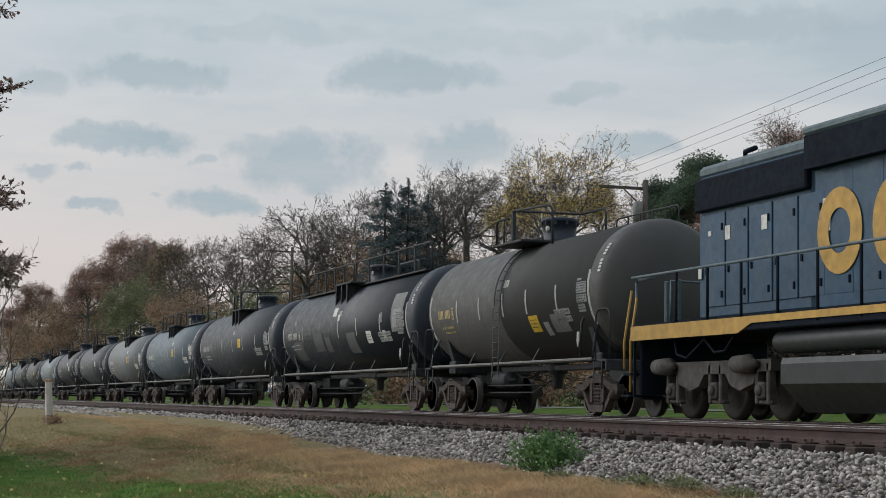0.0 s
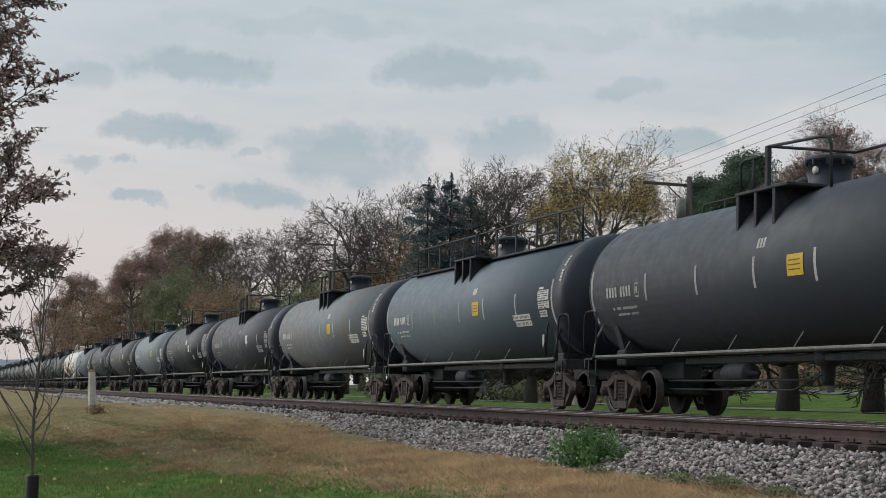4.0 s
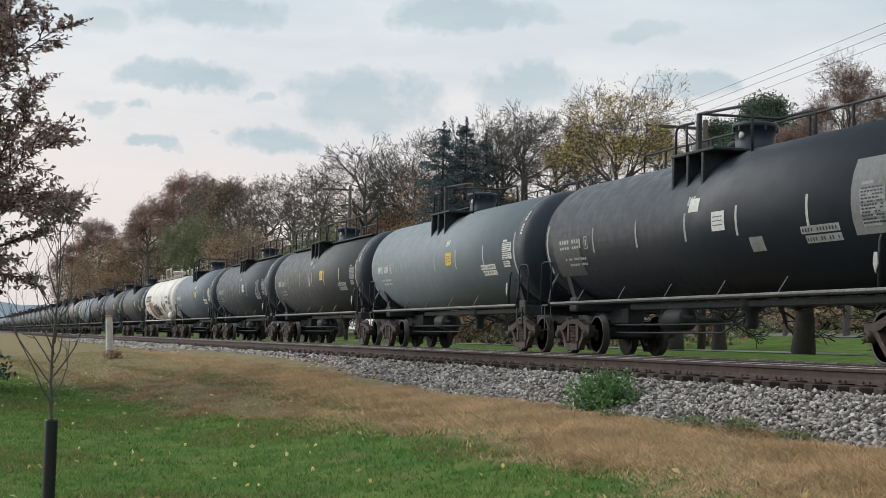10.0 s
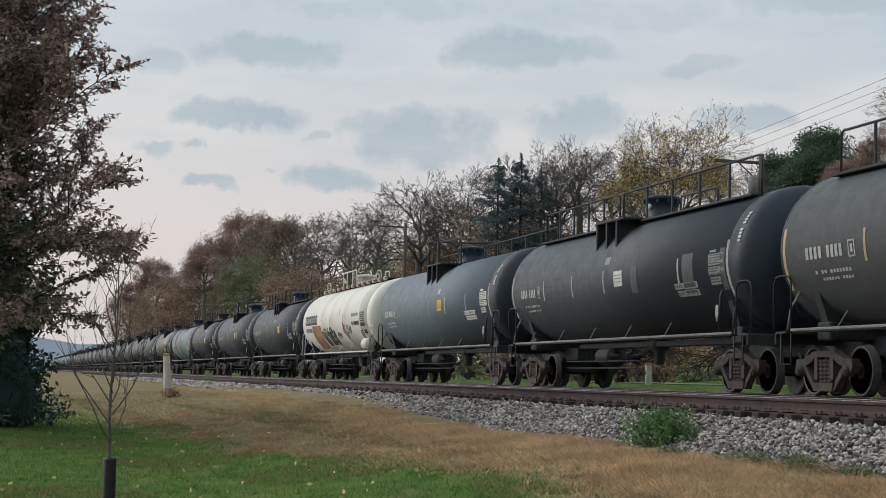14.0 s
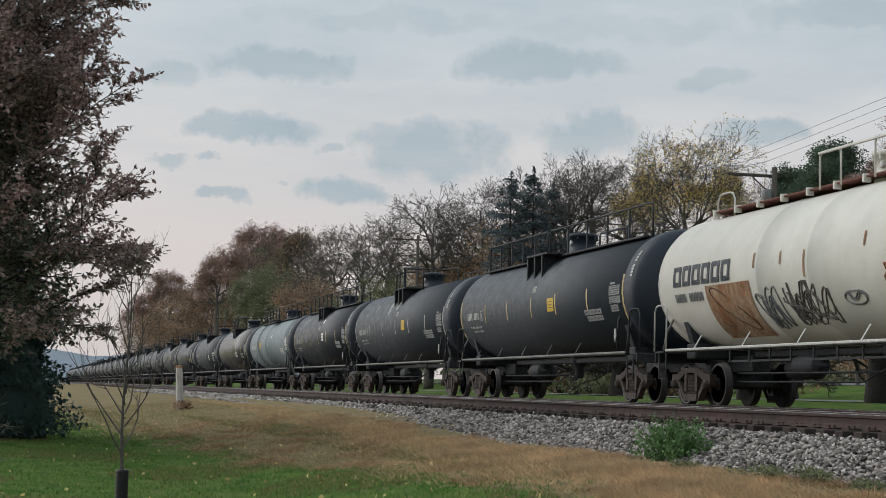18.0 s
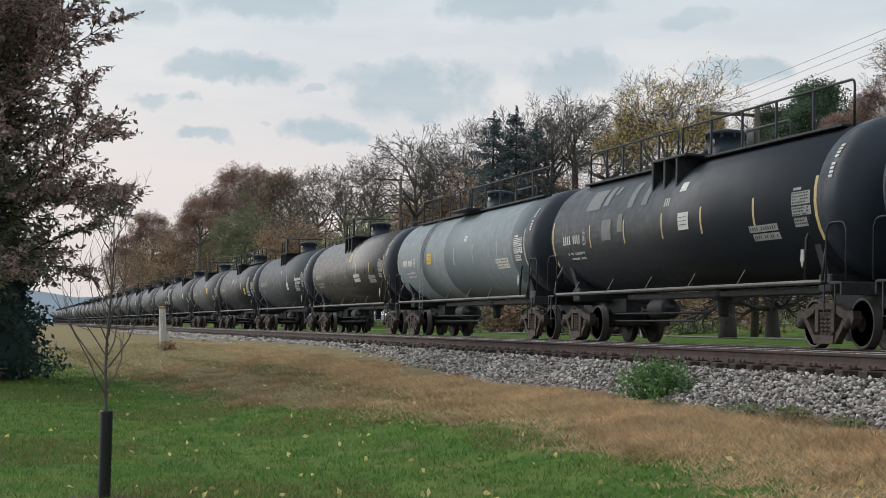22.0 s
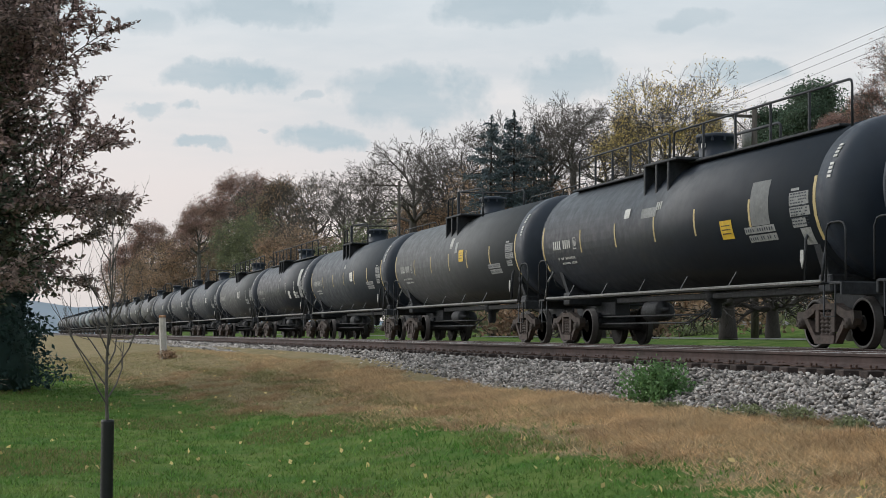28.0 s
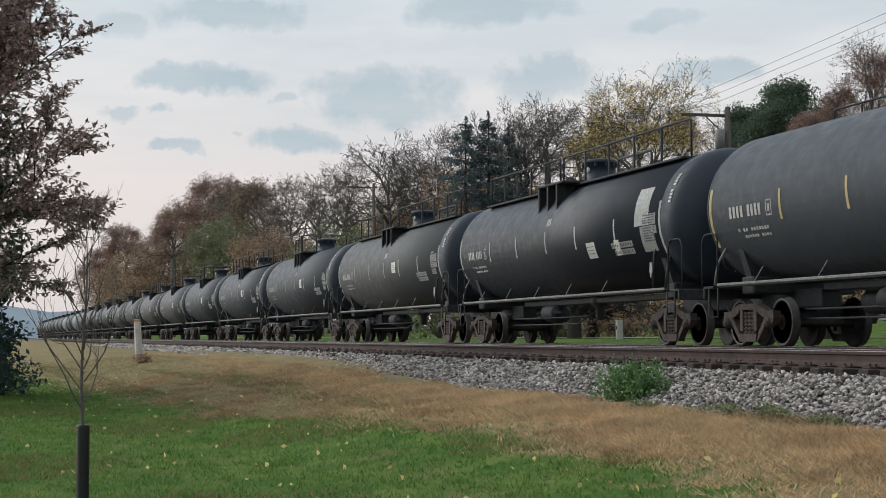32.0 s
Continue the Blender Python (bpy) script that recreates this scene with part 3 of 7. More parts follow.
def scatter_stones():
    """Crushed stones heaped over the shoulder and between the ties of the near track."""
    rng = np.random.default_rng(11)
    base = np.array([(1, 0, 0), (-1, 0, 0), (0, 1, 0), (0, -1, 0), (0, 0, 1), (0, 0, -1), (0.62, 0.62, 0.5), (-0.62, 0.55, -0.5)])
    tri = np.array([(0, 6, 4), (6, 2, 4), (0, 2, 6), (2, 1, 4), (1, 3, 4), (3, 0, 4), (0, 5, 2), (2, 7, 1), (2, 5, 7), (7, 5, 1), (1, 5, 3), (3, 5, 0)])
    pos = []
    for a0, a1, per, size in ((9, 33, 1350, 0.035), (33, 60, 520, 0.050), (60, 135, 130, 0.08)):
        n = int((a1 - a0) * 1.75 * per)
        a, y = rng.uniform(a0, a1, n), 7.95 + 2.05 * rng.random(n) ** 0.9
        pos.append(np.stack([-a, y, np.full(n, size)], 1))
    p = np.concatenate(pos)
    n = len(p)
    size = p[:, 2] * rng.uniform(0.45, 1.5, n)
    edge = 8.15 + 0.22 * np.sin(p[:, 0] * 0.9) + 0.15 * np.sin(p[:, 0] * 2.3)
    keep = p[:, 1] > edge - 0.25 * rng.random(n) ** 3
    p, size = p[keep], size[keep]
    n = len(p)
    z = np.array([max(ballast_height(v), -0.82) for v in p[:, 1]]) + rng.normal(0, 0.030, n)
    far_up = np.clip((-p[:, 0] - 22) / 53, 0, 1)
    z = np.maximum(z, -0.80 + 0.34 * far_up)
    ctr = np.stack([p[:, 0], p[:, 1], z], 1)
    q = rng.normal(size=(n, 4)) * np.array([1.0, 0.28, 0.28, 1.0])
    q /= np.linalg.norm(q, axis=1, keepdims=True)
    w, x, y, zq = q.T
    R = np.stack([1 - 2 * (y * y + zq * zq), 2 * (x * y - zq * w), 2 * (x * zq + y * w), 2 * (x * y + zq * w), 1 - 2 * (x * x + zq * zq), 2 * (y * zq - x * w), 2 * (x * zq - y * w), 2 * (y * zq + x * w), 1 - 2 * (x * x + y * y)], 1).reshape(n, 3, 3)
    shp = base[None] * rng.uniform(0.6, 1.15, (n, 8, 1)) * rng.uniform(0.75, 1.25, (n, 1, 3)) * np.array([1.15, 0.95, 0.62])
    v = np.einsum("nij,nkj->nki", R, shp) * size[:, None, None] + ctr[:, None]
    f = (tri[None] + (np.arange(n) * 8)[:, None, None]).reshape(-1)
    me = array_mesh("ballast_stones", v.reshape(-1, 3), f, np.full(n * 12, 3), M_STONE)
    tagged(new("ballast_stones", me), "loose crushed grey and buff ballast stones", "ballast", kind="stuff")


scatter_stones()

# ---- the train ----
MESHES = {}


def cached(key, make, mat):
    """One mesh shared by all alike parts of one material."""
    k = (key, mat.name)
    if k not in MESHES:
        MESHES[k] = make().mesh(key[0] if isinstance(key, tuple) else key, mat)
    return MESHES[k]


TANK_R, TANK_Z = 1.50, 2.72


REAR = 0.42


def shell_shape(half, r, n=56, belts=()):
    prof = [(-half - REAR, r)]
    for b in sorted(belts):
        prof += [(b - 0.055, r), (b - 0.045, r + 0.012), (b + 0.045, r + 0.012), (b + 0.055, r)]
    prof += [(half, r)]
    return Shape().turned(prof, n, "x", (0, 0, TANK_Z))


def head_shape(sign, half, r, depth, collar):
    prof = [(half - 0.002, r + 0.004), (half + collar, r + 0.004)]
    for k in range(1, 11):
        a = math.pi / 2 * k / 10
        prof.append((half + collar + depth * math.sin(a), max(0.0, r * math.cos(a))))
    prof = [(sign * a, b) for a, b in prof]
    return Shape().turned(prof if sign < 0 else prof, 48, "x", (0, 0, TANK_Z))


def skin_patch(u0, u1, z0, z1, r=TANK_R, lift=0.005, side=-1, nu=1, nz=5):
    """A thin sheet that follows the tank's round side between two heights."""
    s = Shape()
    t0, t1 = (math.asin(max(-0.99, min(0.99, (z - TANK_Z) / r))) for z in (z0, z1))
    vs = [(u0 + (u1 - u0) * i / nu, side * (r + lift) * math.cos(t0 + (t1 - t0) * j / nz), TANK_Z + (r + lift) * math.sin(t0 + (t1 - t0) * j / nz)) for i in range(nu + 1) for j in range(nz + 1)]
    fs = [(i * (nz + 1) + j, (i + 1) * (nz + 1) + j, (i + 1) * (nz + 1) + j + 1, i * (nz + 1) + j + 1) for i in range(nu) for j in range(nz)]
    if side > 0:
        fs = [f[::-1] for f in fs]
    return s.add(vs, fs, True)


def merge(shapes):
    s = Shape()
    for q in shapes:
        o = len(s.v)
        s.v += q.v
        s.f += [tuple(i + o for i in f) for f in q.f]
        s.s += q.s
    return s


def mark_bars(u0, u1, z0, z1, count, rnd, r=TANK_R, gap=0.3, lift=0.006):
    """A line of lettering as plain bars."""
    w = (u1 - u0) / count
    return merge([skin_patch(u0 + k * w, u0 + (k + 1 - gap) * w, z0, z1, r, lift, nz=2) for k in range(count) if count < 6 or rnd.random() > 0.12])


def wheel_pair():
    s = Shape()
    for sg in (-1, 1):
        y = sg * GAUGE / 2
        o = -sg
        prof = [(0.085, 0.05), (0.085, 0.14), (0.03, 0.17), (0.025, 0.33), (0.075, 0.375), (0.075, 0.452), (-0.055, 0.46), (-0.06, 0.485), (-0.075, 0.485), (-0.085, 0.46), (-0.085, 0.385), (-0.02, 0.33), (-0.025, 0.17), (-0.085, 0.14), (-0.085, 0.05)]
        s.turned([(y - o * a, b) for a, b in prof], 28, "y", (0, 0, 0))
    s.turned([(-1.05, 0.07), (-0.75, 0.085), (0.75, 0.085), (1.05, 0.07)], 10, "y")
    for k in range(6):
        a = k * math.pi / 3
        s.box((0.26 * math.sin(a), -GAUGE / 2 - 0.03, 0.26 * math.cos(a)), (0.04, 0.012, 0.04))
    return s


def wheel_rim():
    s = Shape()
    for sg in (-1, 1):
        y = sg * GAUGE / 2
        s.turned([(y + sg * 0.076, 0.405), (y + sg * 0.080, 0.41), (y + sg * 0.080, 0.448), (y + sg * 0.076, 0.453)], 28, "y")
    return s


def side_frame():
    """Cast truck side: top member, columns, slanting lower member and journal ends, about its centre."""
    s = Shape()
    s.plate([(-0.52, 0.30), (-0.40, 0.36), (0.40, 0.36), (0.52, 0.30), (0.42, 0.20), (0.36, 0.25), (-0.36, 0.25), (-0.42, 0.20)], 0.17)
    for sg in (-1, 1):
        s.plate([(sg * a, z) for a, z in ((0.42, 0.34), (0.80, 0.22), (1.06, 0.22), (1.09, 0.08), (1.02, -0.03), (0.93, 0.08), (0.78, 0.07), (0.58, 0.12), (0.40, 0.20))][::sg], 0.16)
        s.plate([(sg * a, z) for a, z in ((0.24, 0.30), (0.36, 0.30), (0.36, -0.16), (0.24, -0.16))][::sg], 0.15)
        s.plate([(sg * a, z) for a, z in ((0.74, 0.14), (0.86, 0.10), (0.40, -0.36), (0.26, -0.36))][::sg], 0.14)
    s.plate([(-0.40, -0.22), (0.40, -0.22), (0.36, -0.37), (-0.36, -0.37)], 0.20)
    return s


def spring():
    prof = [(-0.24, 0.0), (-0.235, 0.07)]
    for k in range(5):
        z = -0.20 + 0.075 * k
        prof += [(z - 0.03, 0.052), (z - 0.012, 0.074), (z + 0.012, 0.074), (z + 0.03, 0.052)]
    return Shape().turned(prof + [(0.16, 0.08), (0.20, 0.08), (0.21, 0.0)], 8, "z")


def bearing_cap():
    s = Shape().turned([(-0.16, 0.0), (-0.16, 0.07), (-0.13, 0.10), (0.02, 0.11), (0.04, 0.09)], 14, "y")
    for k in range(3):
        a = k * 2.094
        s.box((0.06 * math.cos(a), -0.168, 0.06 * math.sin(a)), (0.03, 0.02, 0.03))
    return s


SPINNERS = []


def wheelset_mesh():
    """Axle and wheels; a paler second material paints the edge highlight on the worn outer rims."""
    if "wheelset" not in MESHES:
        body, rim = wheel_pair(), wheel_rim()
        me = merge([body, rim]).mesh("wheelset", M_WHEEL)
        me.materials.append(M_RIMGLINT)
        me.polygons.foreach_set("material_index", [0] * len(body.f) + [1] * len(rim.f))
        MESHES["wheelset"] = me
    return MESHES["wheelset"]


def add_bogie(car, u, full=True):
    b = part("bogie", cached("bolster", lambda: Shape().box((0, 0, 0.16), (0.36, 1.9, 0.22), bevel=0.04).box((0, 0, 0.30), (0.5, 0.6, 0.14), bevel=0.03).box((0.45, 0, 0.02), (0.07, 1.6, 0.12)).box((-0.45, 0, 0.02), (0.07, 1.6, 0.12)), M_IRON), None, car, "four-wheel cast steel bogie", (u, 0, 0.457))
    for sy in (-1, 1):
        if full or sy < 0:
            part("side_frame", cached("side_frame", side_frame, M_FRAME), None, b, "rusty cast side frame", (0, sy * 1.02, 0))
            for x in (-0.16, 0.0, 0.16) if full and sy < 0 else ():
                part("spring", cached("spring", spring, M_FRAME), None, b, "", (x, sy * 1.02, 0))
    for sx in (-0.89, 0.89):
        w = part("wheelset", wheelset_mesh(), None, b, "worn steel wheelset", (sx, 0, 0))
        SPINNERS.append((w, sx))
        if full:
            part("bearing_cap", cached("bearing_cap", bearing_cap, M_FRAME), None, b, "", (sx, -1.02, 0))
            part("brake_shoe", cached("brake_shoe", lambda: Shape().plate([(-0.05, -0.16), (0.03, -0.18), (0.05, 0.0), (0.03, 0.18), (-0.05, 0.16)], 0.09), M_FRAME), None, b, "", pose(sx - math.copysign(0.51, sx), -GAUGE / 2, 0, 0, 0, 0 if sx > 0 else 180))
    return b


def gusset_platform(z_top):
    """Loading platform on the near side of the manway."""
    return Shape().box((-0.15, -0.86, z_top), (2.0, 0.94, 0.06), bevel=0.012)


def gusset(r=TANK_R):
    """Upright bracket plate between the platform's edge and the round shell."""
    ys = [-1.31, -1.2, -1.05, -0.9, -0.75, -0.62]
    out = [(-0.55, 4.10), (-1.31, 4.10)] + [(y, TANK_Z + math.sqrt(r * r - y * y) - 0.01) for y in ys]
    s = Shape()
    n = len(out)
    s.add([(x, y, z) for x in (-0.015, 0.015) for y, z in out], [tuple(range(n)), tuple(range(n, 2 * n))[::-1]] + [(j, j + n, (j + 1) % n + n, (j + 1) % n) for j in range(n)])
    return s.box((0, -1.29, 3.76), (0.10, 0.05, 0.66), bevel=0.008)


def railing(u0, u1, y, z_foot, height, posts, r=0.026, curve=True, mid=True):
    s = Shape()
    top = z_foot + height
    run = [(u0, y, z_foot), (u0, y, top - 0.10), (u0 + 0.03, y, top - 0.03), (u0 + 0.10, y, top), (u1 - 0.10, y, top), (u1 - 0.03, y, top - 0.03), (u1, y, top - 0.10), (u1, y, z_foot)]
    s.tube(run, r, 6)
    return s


def grab_loop(w, h, r=0.02):
    return Shape().tube([(0, 0, 0), (0, 0, h - 0.15), (w * 0.12, 0, h - 0.03), (w * 0.3, 0, h), (w * 0.7, 0, h), (w * 0.88, 0, h - 0.03), (w, 0, h - 0.15), (w, 0, 0)], r, 6)


def ladder(h, w=0.42, rungs=9):
    s = Shape()
    for x in (-w / 2, w / 2):
        s.box((x, 0, h / 2), (0.05, 0.012, h))
    for k in range(rungs):
        z = 0.12 + (h - 0.24) * k / (rungs - 1)
        s.tube([(-w / 2, 0, z), (w / 2, 0, z)], 0.011, 5)
    return s


def manway_dome():
    """A squat drum with a bolted lid."""
    s = Shape().turned([(3.98, 0.37), (4.18, 0.37), (4.19, 0.42), (4.24, 0.42), (4.25, 0.39), (4.66, 0.42), (4.67, 0.46), (4.75, 0.46), (4.77, 0.43), (4.80, 0.24), (4.81, 0.0)], 28, "z")
    for k in range(10):
        a = k * math.pi / 5
        s.box((0.43 * math.cos(a), 0.43 * math.sin(a), 4.65), (0.06, 0.06, 0.12), bevel=0.01)
    return s


# paler patches that single cars carry on the side towards the path: u0, u1, z0, z1, paint
EXTRAS = {
    1: ((2.35, 2.65, 1.8, 2.1, M_STENCIL), (2.85, 3.75, 1.85, 2.25, M_GREYPATCH)),
    2: ((-3.4, -2.2, 1.95, 2.55, M_SOOT), (-1.9, -1.2, 1.9, 2.4, M_SOOT), (0.9, 2.0, 1.8, 2.45, M_SOOT), (-6.5, -5.2, 1.7, 2.35, M_SOOT), (6.1, 7.3, 2.3, 3.42, M_GREYPATCH), (6.25, 7.15, 2.42, 2.95, M_STENCIL), (-0.85, -0.35, 3.05, 3.33, M_WHITE), (-0.1, 0.15, 2.88, 3.08, M_WHITE), (4.95, 5.2, 2.62, 2.92, M_GREYPATCH), (-6.3, -5.95, 2.95, 3.15, M_GREYPATCH), (5.1, 5.4, 2.1, 2.38, M_PALE)),
    7: ((6.35, 7.4, 2.1, 3.34, M_GREYPATCH), (0.1, 0.55, 2.88, 3.15, M_WHITE), (-7.6, -5.9, 1.85, 2.75, M_SOOT), (2.62, 3.15, 2.0, 2.26, M_STENCIL)),
    9: ((-0.85, -0.45, 2.3, 3.5, M_GREYPATCH), (-0.62, -0.45, 2.35, 2.7, M_PALE), (-0.75, -0.4, 3.2, 3.35, M_PALE)),
    10: ((1.8, 2.2, 2.25, 2.88, M_SOOT), (4.9, 5.5, 2.12, 2.95, M_SOOT), (6.9, 7.15, 2.1, 2.95, M_SOOT)),
    14: ((-4.6, -4.05, 3.35, 3.62, M_GREYPATCH), (-1.75, -1.45, 3.15, 3.7, M_PALE), (-0.4, -0.15, 3.30, 3.62, M_PALE), (-1.2, -0.95, 3.42, 3.62, M_PALE)),
    15: ((-5.3, -4.3, 3.25, 3.75, M_GREYPATCH), (-4.1, -3.75, 3.30, 3.78, M_GREYPATCH), (-2.35, -2.0, 3.15, 3.75, M_GREYPATCH), (-1.45, -1.1, 3.15, 3.75, M_GREYPATCH), (-3.6, -3.35, 3.55, 3.75, M_GREYPATCH), (0.7, 1.05, 3.3, 3.5, M_WHITE), (-3.9, -3.25, 2.45, 2.95, M_GREYPATCH), (-2.8, -2.5, 2.6, 3.02, M_GREYPATCH)),
    17: ((1.6, 2.85, 2.32, 2.46, M_PALE), (1.65, 2.85, 2.14, 2.28, M_PALE)),
    18: ((4.6, 6.3, 2.55, 2.68, M_PALE), (4.7, 6.2, 2.38, 2.50, M_STENCIL)),
    19: ((-1.95, -1.6, 2.95, 3.17, M_WHITE), (-0.85, 0.05, 2.88, 3.1, M_STENCIL), (4.95, 5.75, 2.35, 3.2, M_GREYPATCH), (6.9, 7.3, 1.9, 2.2, M_STENCIL)),
    20: ((-0.05, 0.3, 3.12, 3.38, M_PALE), (0.7, 1.0, 2.85, 3.2, M_STENCIL)),
    22: ((6.05, 6.85, 2.62, 3.45, M_PALE), (6.35, 7.1, 2.05, 2.6, M_STENCIL), (2.9, 3.3, 2.08, 2.4, M_WHITE), (4.7, 5.0, 2.05, 2.4, M_WHITE)),
}
# rear lower corner of the square placard on single cars
PLACARDS = {1: (1.55, 1.9), 2: (3.3, 2.05), 6: (1.9, 2.5), 9: (1.5, 2.52), 10: (0.7, 2.45), 13: (1.5, 2.42), 14: (1.05, 2.46), 15: (0.9, 2.45), 16: (-3.6, 2.45), 17: (0.6, 3.0), 18: (1.9, 2.14), 19: (3.5, 2.17), 20: (1.25, 2.55), 21: (1.35, 2.45), 22: (2.9, 2.06)}


def tank_car(name, paint, label, seed, rails="platform", length=17.95, head=None, iron=None, detail=2, marks=M_PALE, stripes=M_PALE, placard=M_YELLOW, style="general", r=TANK_R):
    """One tank car about its centre on the rail tops. Its front is +x, the side towards the path -y."""
    rnd = random.Random(seed)
    head, iron = head or M_HEAD, iron or M_IRON
    car = thing(name, None, label, "tank car", "tank cars of the train")
    half = length / 2 - 1.42
    short = length < 16
    tc = length / 2 - 1.88
    key = (round(length, 1), style, r)
    belts = () if style == "general" else ((-2.8, -0.6, 2.6, 5.9) if style == "jacketed" else (-4.45, -1.25, 6.4) if style == "belted" else (-half * 0.04,))
    part("tank_shell", cached(("tank_shell", key), lambda: shell_shape(half, r, 56 if detail == 2 else 32, belts), paint), None, car)
    for sg in (-1, 1):
        part("tank_head", cached(("tank_head", key, sg), lambda: head_shape(sg, half + (REAR if sg < 0 else 0.0), r, 0.60, 0.02 if sg < 0 else 0.44), head), None, car, "sooty black tank end" if head is M_HEAD else "")
    # underframe
    e = length / 2
    for sg in (-1, 1):
        part("stub_sill", cached(("stub_sill", sg, key), lambda: Shape().box((sg * (tc + 0.2), 0, 0.92), (3.0, 0.42, 0.36), bevel=0.02).box((sg * tc, 0, 1.18), (0.5, 2.2, 0.34), bevel=0.03), iron), None, car)
        part("coupler", cached(("coupler", sg, key), lambda: Shape().box((sg * (e - 0.45), 0, 0.86), (0.7, 0.16, 0.18), bevel=0.03).box((sg * (e - 0.06), sg * 0.06, 0.86), (0.30, 0.30, 0.30), bevel=0.06), M_FRAME), None, car)
        part("end_platform", cached(("end_platform", sg, key), lambda: Shape().box((sg * (e - 0.85), 0, 1.16), (0.42, 2.9, 0.05), bevel=0.01).box((sg * (e - 0.62), 0, 1.06), (0.06, 2.9, 0.22), bevel=0.01), iron), None, car)
        part("air_hose", cached(("air_hose", sg, key), lambda: Shape().tube([(sg * (e - 0.5), -0.4, 0.82), (sg * (e - 0.25), -0.42, 0.62), (sg * (e - 0.08), -0.36, 0.42), (sg * (e + 0.02), -0.2, 0.40)], 0.03, 6), iron), None, car)
        add_bogie(car, sg * tc, detail == 2)
        part("tank_saddle", cached(("tank_saddle", sg, key), lambda: Shape().plate([(-1.25, 1.9), (-1.05, 1.3), (1.05, 1.3), (1.25, 1.9), (0.9, 1.55), (0.0, 1.30), (-0.9, 1.55)], 0.24, pose(sg * tc, 0, 0, 0, 0, 90)), iron), None, car)
    for sy in (-1, 1):
        if detail == 2 or sy < 0:
            part("side_rail", cached(("side_rail", key, sy), lambda: Shape().box((0, sy * 1.46, 1.20), (2 * e - 2.6, 0.05, 0.055), bevel=0.012), M_EDGE if style != "jacketed" else M_WHITE), None, car, "pale worn edge rail")
            part("running_board", cached(("running_board", key, sy), lambda: Shape().box((0, sy * 1.36, 1.165), (2 * e - 2.7, 0.20, 0.035), bevel=0.008), iron), None, car)
    if detail == 2:
        # brake rigging and outlet under the belly
        part("centre_brace", cached(("centre_brace", key), lambda: Shape().box((0, 0, 1.12), (2 * tc - 2.6, 0.34, 0.14), bevel=0.02), iron), None, car)
        part("brake_cylinder", cached("brake_cylinder", lambda: Shape().turned([(-0.55, 0.0), (-0.53, 0.19), (-0.45, 0.215), (0.35, 0.215), (0.42, 0.19), (0.44, 0.06), (0.72, 0.05)], 14, "x", (-2.7, -0.35, 0.84)), iron), None, car)
        part("air_reservoir", cached("air_reservoir", lambda: Shape().turned([(-0.7, 0.0), (-0.66, 0.17), (-0.55, 0.235), (0.55, 0.235), (0.66, 0.17), (0.7, 0.0)], 14, "x", (-4.25, 0.3, 0.82)), iron), None, car)
        part("brake_rod", cached(("brake_rod", key), lambda: Shape().tube([(-tc + 1.2, -0.5, 0.70), (0.4, -0.5, 0.70)], 0.022, 5).tube([(-tc + 1.2, -0.52, 0.52), (-0.3, -0.52, 0.52), (0.3, -0.3, 0.8)], 0.02, 5), iron), None, car)
        part("outlet_valve", cached("outlet_valve", lambda: Shape().turned([(0.62, 0.0), (0.62, 0.10), (0.72, 0.13), (0.95, 0.13), (1.0, 0.24), (1.25, 0.26)], 14, "z"), iron), None, car)
        # slanting stays from the edge rail to the shell
        n = 5 if not short else 3
        for k in range(n):
            u = -6.1 + 2.47 * k if not short else -2.5 + 2.2 * k
            part("stay", cached("stay", lambda: Shape().box((0, 0, 0), (0.035, 0.016, 0.36), pose(0, 0, 0, -19, 27, 0)), M_STAY if style != "jacketed" else M_WHITE), None, car, "", (u + 0.08, -1.38, 1.35))
        for sg, u in ((-1, -half - 0.30), (1, half + 0.10)):
            part("end_stay", cached(("end_stay", sg), lambda: Shape().tube([(0, 0.0, 0.0), (-sg * 0.03, 0.06, 0.42), (-sg * 0.16, 0.19, 0.74)], 0.030, 6), M_EDGE if sg < 0 or style == "jacketed" else iron), None, car, "", (u, -1.44, 1.20))
        for sg in (-1, 1):
            part("grab_rail", cached(("grab_rail", sg), lambda: grab_loop(0.72, 1.05), iron if style != "jacketed" else M_WHITE), None, car, "bent grab rail", (sg * (e - 0.85) - 0.36, -1.42, 1.18))
        part("step_stirrup", cached("step_stirrup", lambda: Shape().tube([(0, 0, 0.62), (0, 0, 0.05), (0.42, 0, 0.05), (0.42, 0, 0.62)], 0.018, 5), iron), None, car, "", (e - 1.25, -1.44, 0.52))
        part("step_stirrup", cached("step_stirrup", None, iron), None, car, "", (-e + 0.85, -1.44, 0.52))
        part("hand_brake_wheel", cached("hand_brake_wheel", lambda: Shape().tube([(0.0, 0.28 * math.cos(a * math.pi / 6), 0.28 * math.sin(a * math.pi / 6)) for a in range(13)], 0.02, 5).box((0.0, 0, 0), (0.02, 0.54, 0.03)).box((0.0, 0, 0), (0.02, 0.03, 0.54)), iron), None, car, "", (-e + 0.55, -0.7, 1.75))
    # top fittings
    top_iron = iron
    dome = part("manway_dome", cached(("manway_dome", style == "jacketed"), manway_dome, M_HEAD if style != "jacketed" else M_CREAM), None, car, "squat bolted manway dome")
    part("dome_plate", cached("dome_plate", lambda: Shape().turned([(-0.02, 0.0), (-0.02, 0.07), (0.03, 0.075)], 14, "y", (0.14, -0.385, 4.50)), M_WHITE), None, dome)
